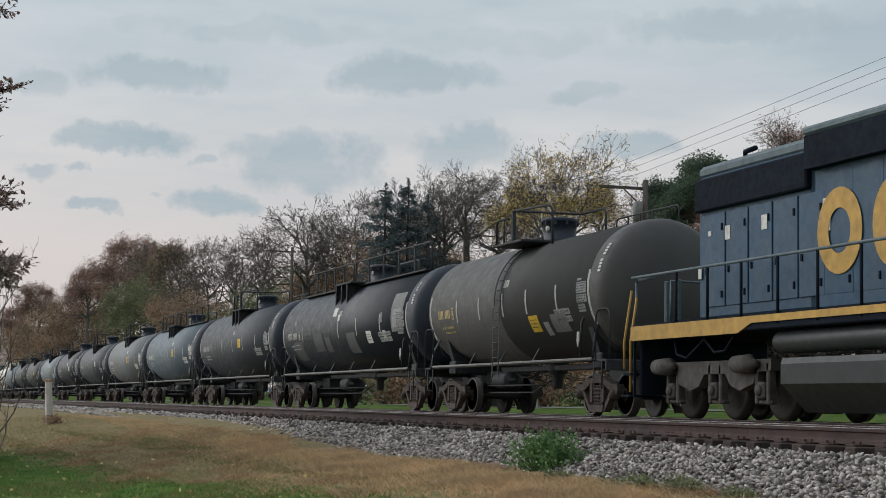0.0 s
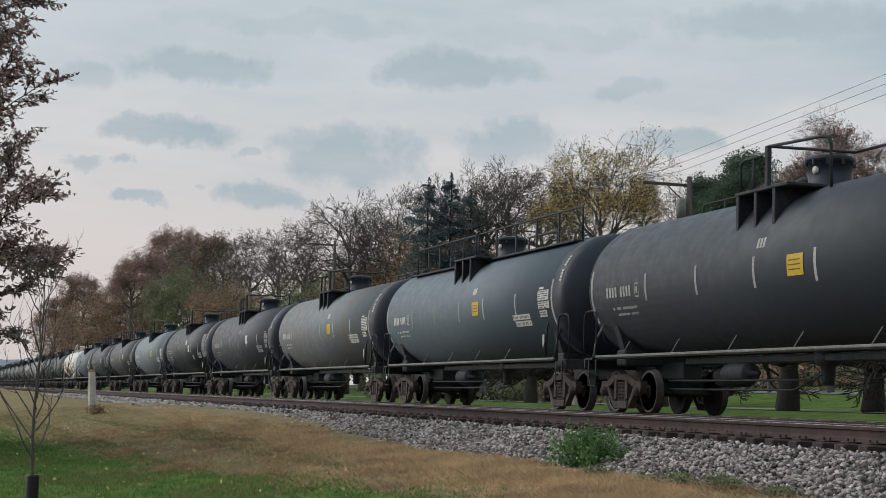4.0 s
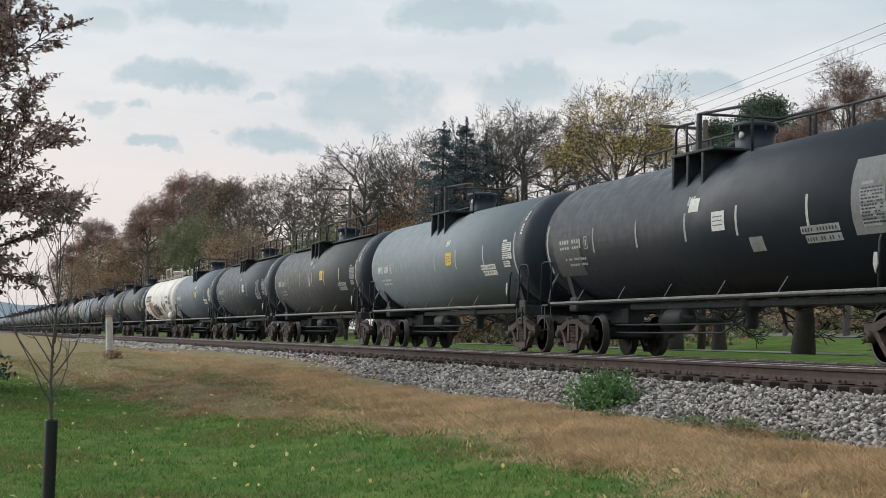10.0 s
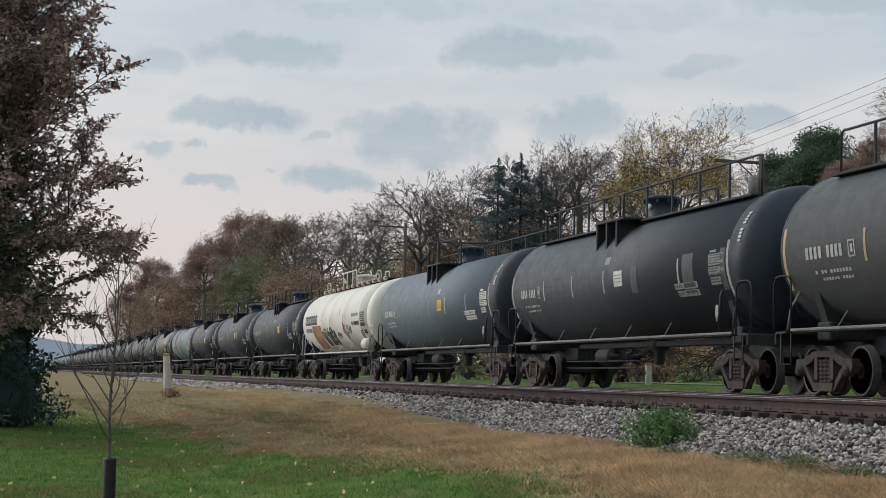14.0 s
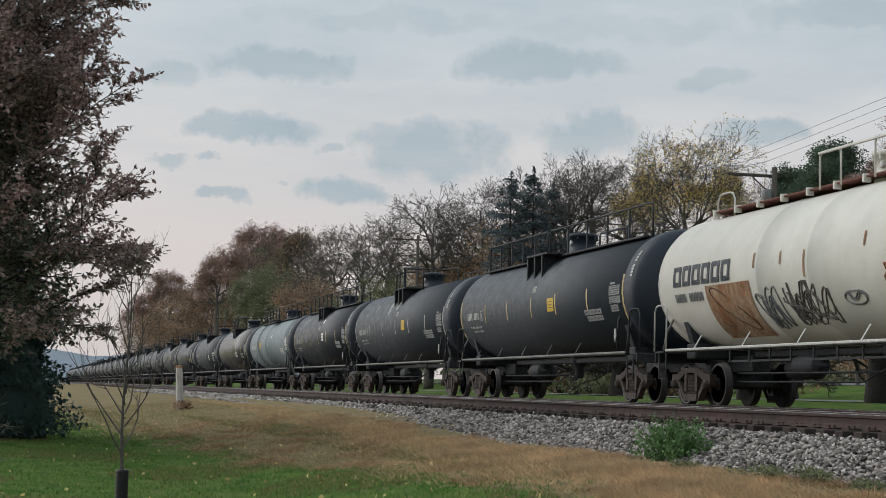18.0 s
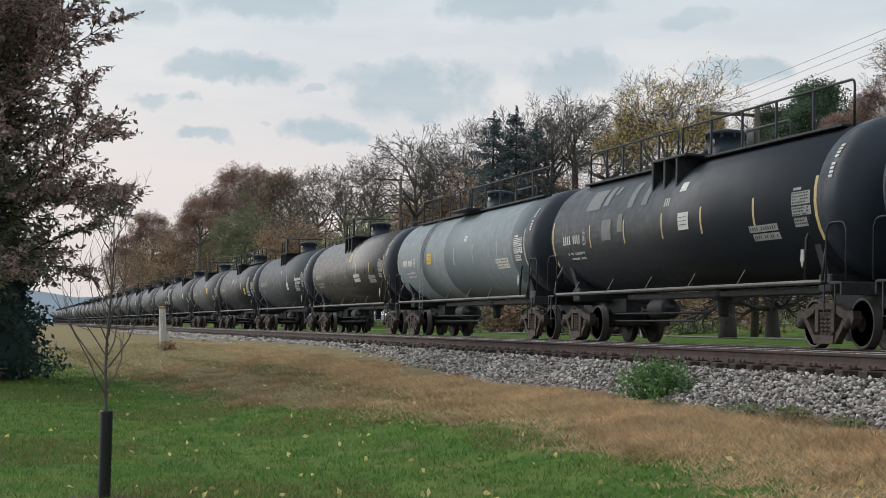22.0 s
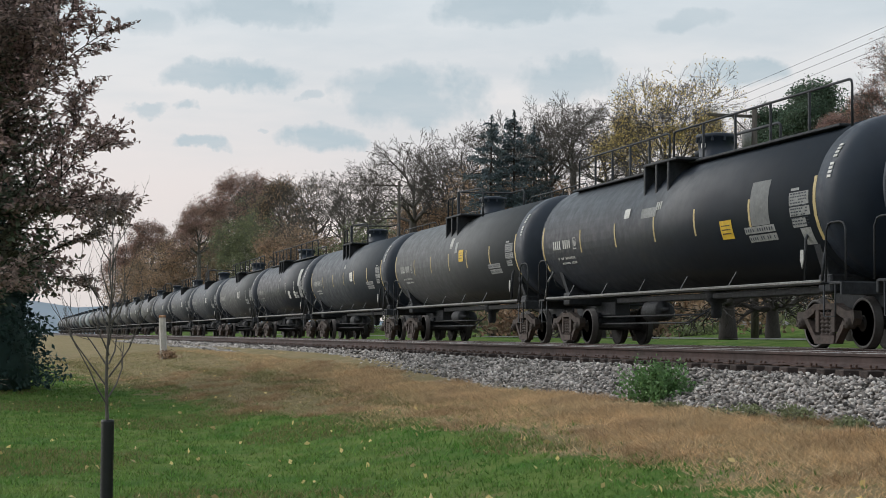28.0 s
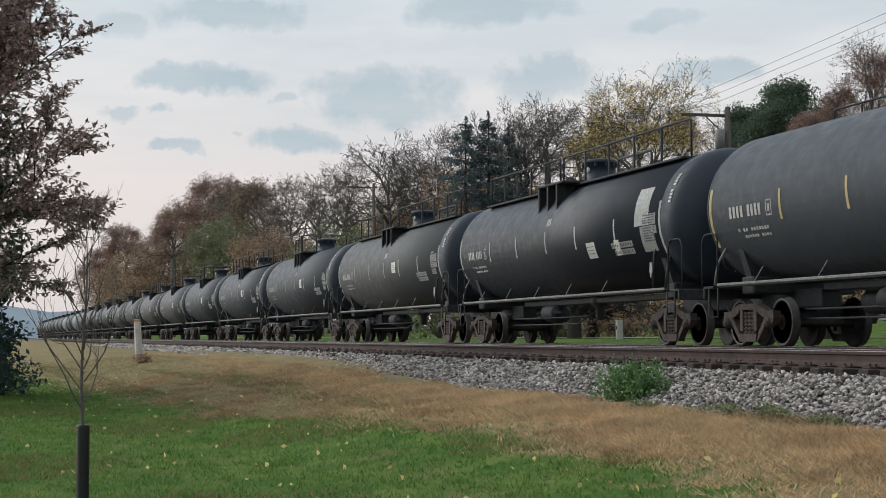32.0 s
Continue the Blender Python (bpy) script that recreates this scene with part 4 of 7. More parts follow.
    if detail >= 1 and style != "jacketed":
        pf = part("loading_platform", cached("loading_platform", lambda: gusset_platform(4.12), top_iron), None, car, "black steel loading platform")
        # gussets in dark iron whatever the car's paint: shade put into their colour
        for u in (-1.08, -0.38, 0.32) if style == "general" else ():
            part("gusset", cached("gusset", gusset, top_iron), None, pf, "", (u, 0, 0))
        if rails != "full":
            part("platform_railing", cached("platform_railing", lambda: Shape().tube([(-1.1, -1.24, 4.12), (-1.1, -1.24, 4.64), (-1.05, -1.24, 4.71), (-0.95, -1.24, 4.75), (-0.35, -1.20, 4.75)], 0.028, 6).tube([(-0.62, -1.22, 4.12), (-0.62, -1.22, 4.75)], 0.026, 6), top_iron), None, pf, "bent pipe railing")
            part("platform_post", cached("platform_post", lambda: Shape().box((-0.30, -1.10, 4.54), (0.11, 0.09, 0.82), bevel=0.012), top_iron), None, pf, "square railing post")
            part("dome_rail", cached("dome_rail", lambda: Shape().tube([(-0.30, -1.08, 4.94), (1.05, -0.75, 4.96), (1.18, -0.72, 4.92), (1.24, -0.70, 4.80), (1.26, -0.70, 4.0)], 0.03, 6).tube([(-0.30, -1.08, 4.94), (-0.30, 0.70, 4.96), (1.1, 0.70, 4.96), (1.2, 0.70, 4.82), (1.2, 0.70, 4.0)], 0.03, 6), top_iron), None, pf, "pipe rail round the dome")
        else:
            part("dome_rail", cached("dome_rail_far", lambda: Shape().tube([(-0.6, 0.75, 4.0), (-0.6, 0.75, 4.82), (-0.5, 0.75, 4.88), (1.6, 0.75, 4.88), (1.7, 0.75, 4.82), (1.7, 0.75, 4.0)], 0.035, 6), top_iron), None, pf)
        if rails == "platform" and detail == 2:
            zf = TANK_Z + math.sqrt(r * r - 0.64) - 0.02
            for u0, u1 in ((-half + 0.5, -1.6), (1.6, half - 0.4)):
                part("far_railing", cached(("far_railing", key, u0 > 0), lambda: railing(u0, u1, 0.80, zf, 0.70, 5, 0.020), top_iron), None, car, "thin far-side railing")
                for k in range(1, 5):
                    part("railing_post", cached(("far_post", key[2]), lambda: Shape().box((0, 0.80, zf + 0.35), (0.045, 0.035, 0.70), bevel=0.006), top_iron), None, car, "", (u0 + (u1 - u0) * k / 5, 0, 0))
        if detail == 2:
            part("vent_valve", cached("vent_valve", lambda: Shape().turned([(4.12, 0.10), (4.40, 0.10), (4.42, 0.14), (4.50, 0.14), (4.56, 0.05)], 10, "z", (-1.25, 0.15, 0)), top_iron), None, car)
    if rails in ("full", "rear", "far") and detail >= 1:
        y = -0.72 if rails != "far" else 0.72
        zf = TANK_Z + math.sqrt(r * r - y * y) - 0.02
        part("walkway", cached(("walkway", rails == "far", key), lambda: Shape().box((0, y, zf + 0.06), (2 * half - 0.6, 0.30, 0.05), bevel=0.008), top_iron), None, car, "narrow black rooftop walkway")
        for u0, u1 in ((-half + 0.4, -1.0), (-0.75, half - 0.1)):
            part("railing", cached(("railing", rails == "far", key, u0 > -1), lambda: railing(u0, u1, y, zf, 0.88, 5), top_iron), None, car, "black pipe railing")
            n = 5 if u0 < -1 else 5
            for k in range(1, n):
                part("railing_post", cached(("railing_post", rails == "far"), lambda: Shape().box((0, y, zf + 0.43), (0.06, 0.045, 0.86), bevel=0.008), top_iron), None, car, "", (u0 + (u1 - u0) * k / n, 0, 0))
    if style == "jacketed":
        walk_z = 4.28
        part("walkway", cached("jacket_walkway", lambda: Shape().box((0, -0.2, walk_z), (2 * half - 0.8, 0.9, 0.04), bevel=0.01), M_RED), None, car, "oxide red rooftop walkway")
        for k in range(13):
            u = -half + 0.7 + k * (2 * half - 1.4) / 12
            part("walkway_bracket", cached("walkway_bracket", lambda: Shape().box((0, -0.62, walk_z - 0.03), (0.07, 0.16, 0.16), bevel=0.01), M_CREAM), None, car, "", (u, 0, 0))
        for u0, u1 in ((-1.6, -0.75), (0.55, 1.4)):
            part("platform_railing", cached(("jacket_rail", u0), lambda: railing(u0, u1, -0.75, 4.2, 0.72, 2, 0.024), M_CREAM), None, car, "white platform railing")
            part("platform_railing", cached(("jacket_rail_far", u0), lambda: railing(u0, u1, 0.75, 4.2, 0.72, 2, 0.024), M_CREAM), None, car)
        part("platform_rim", cached("platform_rim", lambda: Shape().box((-0.1, -0.78, 4.90), (3.0, 0.05, 0.05), bevel=0.01), M_CREAM), None, car)
        part("end_hoop", cached("end_hoop", lambda: grab_loop(0.9, 0.6, 0.02), M_CREAM), None, car, "", (-half + 0.5, -0.5, 4.1))
        part("end_hoop", cached("end_hoop", None, M_CREAM), None, car, "", (half - 3.0, -0.5, 4.1))
        part("air_tank", cached("end_air_tank", lambda: Shape().turned([(-0.5, 0.0), (-0.46, 0.2), (-0.36, 0.26), (0.36, 0.26), (0.46, 0.2), (0.5, 0.0)], 16, "x", (6.75, -1.25, 1.52)), M_CREAM), None, car, "white air tank by the car end")
        part("side_ladder_rail", cached("side_truss", lambda: merge([Shape().box((0, -1.40, 0.92), (8.6, 0.04, 0.04))] + [Shape().box((-4.2 + k * 0.93, -1.42, 1.05), (0.04, 0.03, 0.30)) for k in range(10)]), M_IRON), None, car)
        part("rust_patch", cached("rust_patch", lambda: skin_patch(-5.35, -3.15, 1.45, 2.52, r, 0.014, nu=3), M_RUST), None, car, "large patch of streaked orange rust")
        rndc = random.Random(8)
        for k, (u0, u1, z0, z1, ink, n) in enumerate(((-1.8, 0.1, 1.5, 2.38, M_SCRAWL, 6), (-5.5, -3.0, 1.42, 2.56, M_RUSTDARK, 1), (-3.0, -1.9, 1.55, 2.35, M_GREYPATCH, 4), (2.2, 3.0, 1.75, 2.5, M_RUST, 4), (0.3, 1.6, 1.85, 2.1, M_GREYPATCH, 2), (3.1, 4.1, 2.0, 2.35, M_GREYPATCH, 2))):
            strokes = []
            for q in range(n):
                cu, cz, au, az_ = rndc.uniform(0.3, 0.7), rndc.uniform(0.35, 0.65), rndc.uniform(0.2, 0.5), rndc.uniform(0.25, 0.5)
                ph, w1, w2 = rndc.uniform(0, 6), rndc.choice((1, 1, 2)), rndc.choice((1, 2, 3))
                pts = []
                for j in range(26):
                    s_ = j / 25 * 2 * math.pi * 0.92
                    uu = u0 + (u1 - u0) * min(1, max(0, cu + au * math.cos(w1 * s_ + ph)))
                    zz = z0 + (z1 - z0) * min(1, max(0, cz + az_ * math.sin(w2 * s_ + ph * 0.6)))
                    pts.append((uu, -math.sqrt(max(0.01, (r + 0.010) ** 2 - (zz - TANK_Z) ** 2)), zz))
                strokes.append(Shape().tube(pts, 0.017, 4))
            tagged(part("faded_scrawl", cached(("faded_scrawl", k), lambda: merge(strokes), ink), None, car, "faded spray scrawl"), kind="stuff")
        for k, (u, z0, z1) in enumerate(((-2.95, 2.75, 3.05), (-1.75, 2.75, 3.0), (-0.75, 2.45, 2.95), (1.55, 2.85, 3.1), (2.35, 2.4, 2.9))):
            part("rust_tick", cached(("rust_tick", k), lambda: skin_patch(u, u + 0.06, z0, z1, r, 0.014), M_RUST), None, car, "small upright rust streak")
    if detail == 0:
        return car
    # paint marks on the near side
    f = half / 7.45
    if style == "jacketed":
        w = 0.36
        for k in range(6):
            u = -7.1 + k * 0.52
            tagged(part("lettering", cached(("letter_bar", k), lambda: merge([skin_patch(u, u + 0.10, 2.58, 3.02, r, 0.015), skin_patch(u + 0.32, u + 0.42, 2.58, 3.02, r, 0.015), skin_patch(u + 0.11, u + 0.31, 2.92, 3.02, r, 0.015), skin_patch(u + 0.11, u + 0.31, 2.58, 2.68, r, 0.015)]), M_HEAD), None, car, "dark blocks of worn lettering"), kind="stuff")
        part("lettering", cached("jacket_lines", lambda: merge([mark_bars(-7.05, -5.5, 2.24, 2.42, 10, rnd, r, lift=0.015), mark_bars(4.3, 5.8, 2.72, 2.84, 14, rnd, r, lift=0.015)]), M_GREYPATCH), None, car)
        tagged(part("data_panel", cached("jacket_panel", lambda: merge([mark_bars(4.3, 5.8, 2.34, 2.50, 14, random.Random(2), r, 0.16, 0.015)] + [mark_bars(6.14, 6.94, 2.80 - 0.085 * k, 2.85 - 0.085 * k, 5, random.Random(k), r, 0.15, 0.015) for k in range(5)] + [skin_patch(6.1, 6.97, 2.27, 2.40, r, 0.015), skin_patch(6.1, 6.12, 2.41, 2.88, r, 0.015), skin_patch(6.95, 6.97, 2.41, 2.88, r, 0.015)] + [mark_bars(5.75, 6.25, 2.05 - 0.085 * k, 2.10 - 0.085 * k, 3, random.Random(k), r, 0.12, 0.015) for k in range(4)] + [skin_patch(6.5, 6.72, 1.95, 2.08, r, 0.015), skin_patch(6.8, 7.05, 1.95, 2.12, r, 0.015)]), M_HEAD), None, car, "black data panel"), kind="stuff")
        return car
    for k, u in enumerate((-4.9, -2.5, -0.1, 2.1, 4.7)):
        part("reflector", cached(("reflector", k, f, r, style), lambda: skin_patch(u * f, u * f + 0.085, 2.32, 2.88, r), stripes), None, car, "thin vertical reflector stripe")
    for sg in (-1, 1):
        part("end_stripe", cached(("end_stripe", sg, key), lambda: skin_patch(sg * (half - 0.02 + (REAR if sg < 0 else 0)), sg * (half - 0.13 + (REAR if sg < 0 else 0)), 1.95, 3.1, r), stripes), None, car)
    number = M_AMBER if style == "single_belt" else marks
    tagged(part("lettering", cached(("number_bars", f, style, r), lambda: merge([mark_bars(-6.95 * f, -6.32 * f, 2.46, 2.68, 4, random.Random(3), r, 0.35), mark_bars(-6.18 * f, -5.58 * f, 2.46, 2.68, 4, random.Random(3), r, 0.35), merge([skin_patch(-5.42 * f, -5.39 * f, 2.42, 2.72, r), skin_patch(-5.22 * f, -5.19 * f, 2.42, 2.72, r), skin_patch(-5.38 * f, -5.23 * f, 2.69, 2.72, r), skin_patch(-5.38 * f, -5.23 * f, 2.42, 2.45, r), skin_patch(-5.35 * f, -5.26 * f, 2.50, 2.64, r)]), mark_bars(-6.7 * f, -5.4 * f, 2.19, 2.25, 12, random.Random(4), r), mark_bars(-6.5 * f, -5.3 * f, 2.07, 2.12, 12, random.Random(5), r)]), number), None, car, "painted lettering as plain bars"), kind="stuff")
    tagged(part("end_lettering", cached(("end_bars", key), lambda: merge([Shape().box((half + 0.42, -(r + 0.006) * math.cos(t), TANK_Z + (r + 0.006) * math.sin(t)), (0.13, 0.012, 0.05), pose(0, 0, 0, -math.degrees(t), 0, 0)) for k in range(9) if k != 4 for t in [0.22 + 0.052 * k]]), M_WHITE), None, car, "white lettering as plain bars"), kind="stuff")
    panel = part("data_panel", cached(("data_panel", f, style, r), lambda: merge([skin_patch(6.42 * f, 7.17 * f, 2.62, 2.86, r), skin_patch(6.42 * f, 7.19 * f, 2.42, 2.59, r), skin_patch(6.45 * f, 6.98 * f, 2.22, 2.39, r), skin_patch(6.48 * f, 6.8 * f, 2.89, 2.94, r)]), M_STENCIL if marks is M_PALE else M_WHITE), None, car, "pale stencilled data panel")
    tagged(part("panel_text", cached(("panel_text", f, style, r), lambda: merge([mark_bars(6.47 * f, 7.12 * f, 2.815 - 0.055 * k, 2.84 - 0.055 * k, 6 + k % 3, random.Random(k), r, 0.25, 0.010) for k in range(11)]), M_HEAD), None, panel), kind="stuff")
    notice = part("notice", cached(("notice", f, style, r), lambda: merge([skin_patch(4.45 * f, 5.72 * f, 2.21, 2.34, r), skin_patch(4.55 * f, 5.72 * f, 2.05, 2.18, r)]), M_STENCIL if marks is M_PALE else M_WHITE), None, car, "two pale lines of notice")
    tagged(part("notice_text", cached(("notice_text", f, style, r), lambda: merge([mark_bars(4.5 * f, 5.68 * f, 2.245, 2.305, 12, random.Random(6), r, 0.55, 0.010), mark_bars(4.6 * f, 5.68 * f, 2.085, 2.145, 12, random.Random(9), r, 0.55, 0.010)]), M_HEAD), None, notice), kind="stuff")
    if placard:
        pu, pz = PLACARDS.get(seed, (1.18, 2.45))
        part("placard", cached(("placard", pu, pz, style, r), lambda: skin_patch(pu, pu + 0.56, pz, pz + 0.37, r, 0.012), placard), None, car, "square hazard placard")
        tagged(part("placard_text", cached(("placard_text", pu, pz, style, r), lambda: merge([mark_bars(pu + 0.07, pu + 0.49, pz + 0.10 + 0.08 * k, pz + 0.118 + 0.08 * k, 5, random.Random(k), r, 0.2, 0.018) for k in range(3)]), M_HEAD), None, car), kind="stuff")
    su = 1.12 if seed in (4, 5, 8, 11, 16) else 0.0
    part("stencil", cached(("stencil", f, style, r, su), lambda: mark_bars(su, su + 0.34, 3.02, 3.20, 3, random.Random(2), r, 0.3), marks), None, car)
    for k, (u0, u1, z0, z1, mat) in enumerate(EXTRAS.get(seed, ())):
        part("paint_patch", cached(("paint_patch", seed, k), lambda: skin_patch(u0, u1, z0, z1, r, 0.007), mat), None, car, "patch of paler touch-up paint")
    if detail == 2:
        part("placard_bracket", cached("placard_bracket", lambda: Shape().tube([(0, 0, 1.0), (0.06, -0.12, 0.78), (0.1, -0.16, 0.0)], 0.03, 6), iron), None, car, "", (half - 0.65, -1.28, 1.2))
        part("diamond_holder", cached("diamond_holder", lambda: Shape().plate([(0, -0.17), (0.07, -0.02), (0.05, 0.17), (-0.05, 0.17), (-0.07, -0.02)], 0.02), M_PALE), None, car, "narrow pale placard holder", (half - 0.56, -1.49, 1.62))
        if style == "belted" or style == "single_belt":
            u = -half * 0.04 if style == "single_belt" else -4.1
            part("side_ladder", cached("side_ladder", lambda: ladder(1.7), iron if style == "single_belt" else M_GREYPATCH), None, car, "", Matrix.Translation((u, -1.56, 0.85)))
            part("side_ladder", cached("upper_ladder", lambda: merge([Shape().box((x, -(r + 0.05) * math.cos(t), TANK_Z + (r + 0.05) * math.sin(t)), (0.05, 0.02, 0.26), pose(0, 0, 0, -math.degrees(t), 0, 0)) for x in (-0.2, 0.2) for t in [0.15 * k for k in range(0, 8)]] + [Shape().tube([(-0.2, -(r + 0.06) * math.cos(t), TANK_Z + (r + 0.06) * math.sin(t)), (0.2, -(r + 0.06) * math.cos(t), TANK_Z + (r + 0.06) * math.sin(t))], 0.011, 5) for t in [0.16 * k for k in range(0, 8)]]), iron if style == "single_belt" else M_GREYPATCH), None, car, "", (u, 0, 0))
    return car


# gaps between the vehicles, as distance ahead of the camera at 0 s
GAPS = [31.05, 43.75, 62.0, 79.6, 97.15, 114.92, 133.03, 151.21, 169.05, 187.33, 204.87, 222.85, 240.76, 258.72, 276.98, 294.36, 312.60, 330.51, 348.32, 366.53, 384.27, 402.18, 420.13]
while len(GAPS) < 47:
    GAPS.append(GAPS[-1] + 17.93)


def travel(t):
    """How far the train has gone since 0 s."""
    return 10.949 * t + 0.026379 * t ** 2 - 0.00019764 * t ** 3


# paint, railing, style, placard, stripe, words for the label
CARS = [
    (M_RUSTY, "platform", "single_belt", M_YELLOW, M_PALE, "short brown-grey tank car with one belt and ladder"),
    (M_BLACK, "full", "general", M_WHITE, M_PALE, "glossy black tank car with full-length roof railing"),
    (M_CHARCOAL, "platform", "general", M_YELLOW, M_PALE, "dusty charcoal tank car with centre platform"),
    (M_SLATE, "full", "general", M_YELLOW, M_PALE, "slate blue-grey tank car with roof railing"),
    (M_STAINED, "platform", "general", M_YELLOW, M_PALE, "pale grey tank car stained brown along the top"),
    (M_STEEL, "platform", "general", M_WHITE, M_PALE, "dark blue-grey tank car with centre platform"),
    (M_BLACK, "far", "general", M_WHITE, M_PALE, "black tank car with a grey patch and faint scrawl"),
    (M_GREY, "platform", "general", M_YELLOW, M_PALE, "light grey tank car with black end"),
    (M_TAUPE, "full", "general", M_YELLOW, M_AMBER, "dark taupe tank car with a pale streak"),
    (M_CHARCOAL, "full", "general", M_WHITE, M_PALE, "charcoal tank car with white square placard"),
    (M_SLATE, "far", "general", M_YELLOW, M_PALE, "blue-grey tank car with black end"),
    (M_CREAM, "none", "jacketed", None, M_PALE, "cream white tank car with rust patch and faded scrawls"),
    (M_CHARCOAL, "full", "general", M_YELLOW, M_AMBER, "dark charcoal tank car with yellow placard"),
    (M_CHARCOAL, "platform", "general", M_YELLOW, M_PALE, "charcoal tank car with pale patches below the platform"),
    (M_BLACK, "full", "general", M_WHITE, M_AMBER, "black tank car with many pale patches"),
    (M_GREY, "full", "belted", M_YELLOW, M_PALE, "pale blue-grey tank car with belts and side ladder"),
    (M_GLOSSY, "platform", "general", M_AMBER, M_AMBER, "glossy taupe tank car reflecting the sky"),
    (M_CHARCOAL, "platform", "general", M_WHITE, M_PALE, "dusty charcoal tank car"),
    (M_BLACK, "full", "general", M_YELLOW, M_AMBER, "black tank car with amber reflector stripes"),
    (M_TAUPE, "platform", "general", M_YELLOW, M_AMBER, "taupe tank car with yellow placard"),
    (M_CHARCOAL, "platform", "general", M_WHITE, M_AMBER, "charcoal tank car with white placard"),
    (M_BLACK, "full", "general", M_WHITE, M_PALE, "black tank car with white data panel"),
    (M_TAUPE, "full", "general", M_WHITE, M_PALE, "weathered taupe tank car with roof railing"),
]
TRAIN = []


def build_train():
    filler = [(M_TAUPE, "platform"), (M_CHARCOAL, "full"), (M_BLACK, "platform"), (M_TAUPE, "full"), (M_CHARCOAL, "platform"), (M_GREY, "platform"), (M_BLACK, "full")]
    for k in range(len(GAPS) - 1):
        ctr = (GAPS[k] + GAPS[k + 1]) / 2
        if k < len(CARS):
            paint, rails, style, placard, stripes, label = CARS[k]
        else:
            paint, rails = filler[(k * 3 + k // 4) % len(filler)]
            style, placard, stripes, label = "general", M_WHITE, M_PALE, paint.name.replace("_tank_paint", "").replace("_", " ") + " tank car in the long train"
        detail = 2 if k < 25 else 1 if k < 32 else 0
        length = round(GAPS[k + 1] - GAPS[k], 1) if k else 13.4
        head = M_CREAM if style == "jacketed" else M_RUSTY if style == "single_belt" else M_HEAD
        car = tank_car("tank_car", paint, label, k + 1, rails, length, head, None, detail, M_PALE if paint not in (M_GREY, M_SLATE, M_STAINED) else M_WHITE, stripes, placard, style, 1.48 if style in ("single_belt",) else 1.52 if style == "jacketed" else TANK_R)
        car.matrix_basis = pose(-ctr, TRACK_FAR, 0)
        TRAIN.append((car, ctr))


build_train()


# ---- the locomotive at the head of the tank cars: rear end at x = 0, running to +x ----
LOCO_SPINNERS = []


def arc_band(cx, cz, rx, rz, a0, a1, w, y, n=18):
    """A thick flat band along an oval arc, standing in x, z."""
    s = Shape()
    pts = [(math.radians(a0 + (a1 - a0) * k / n)) for k in range(n + 1)]
    vs = [(cx + (rx + d) * math.cos(t), y, cz + (rz + d) * math.sin(t)) for t in pts for d in (-w / 2, w / 2)]
    return s.add(vs, [(2 * k, 2 * k + 1, 2 * k + 3, 2 * k + 2)[::-1] for k in range(n)])


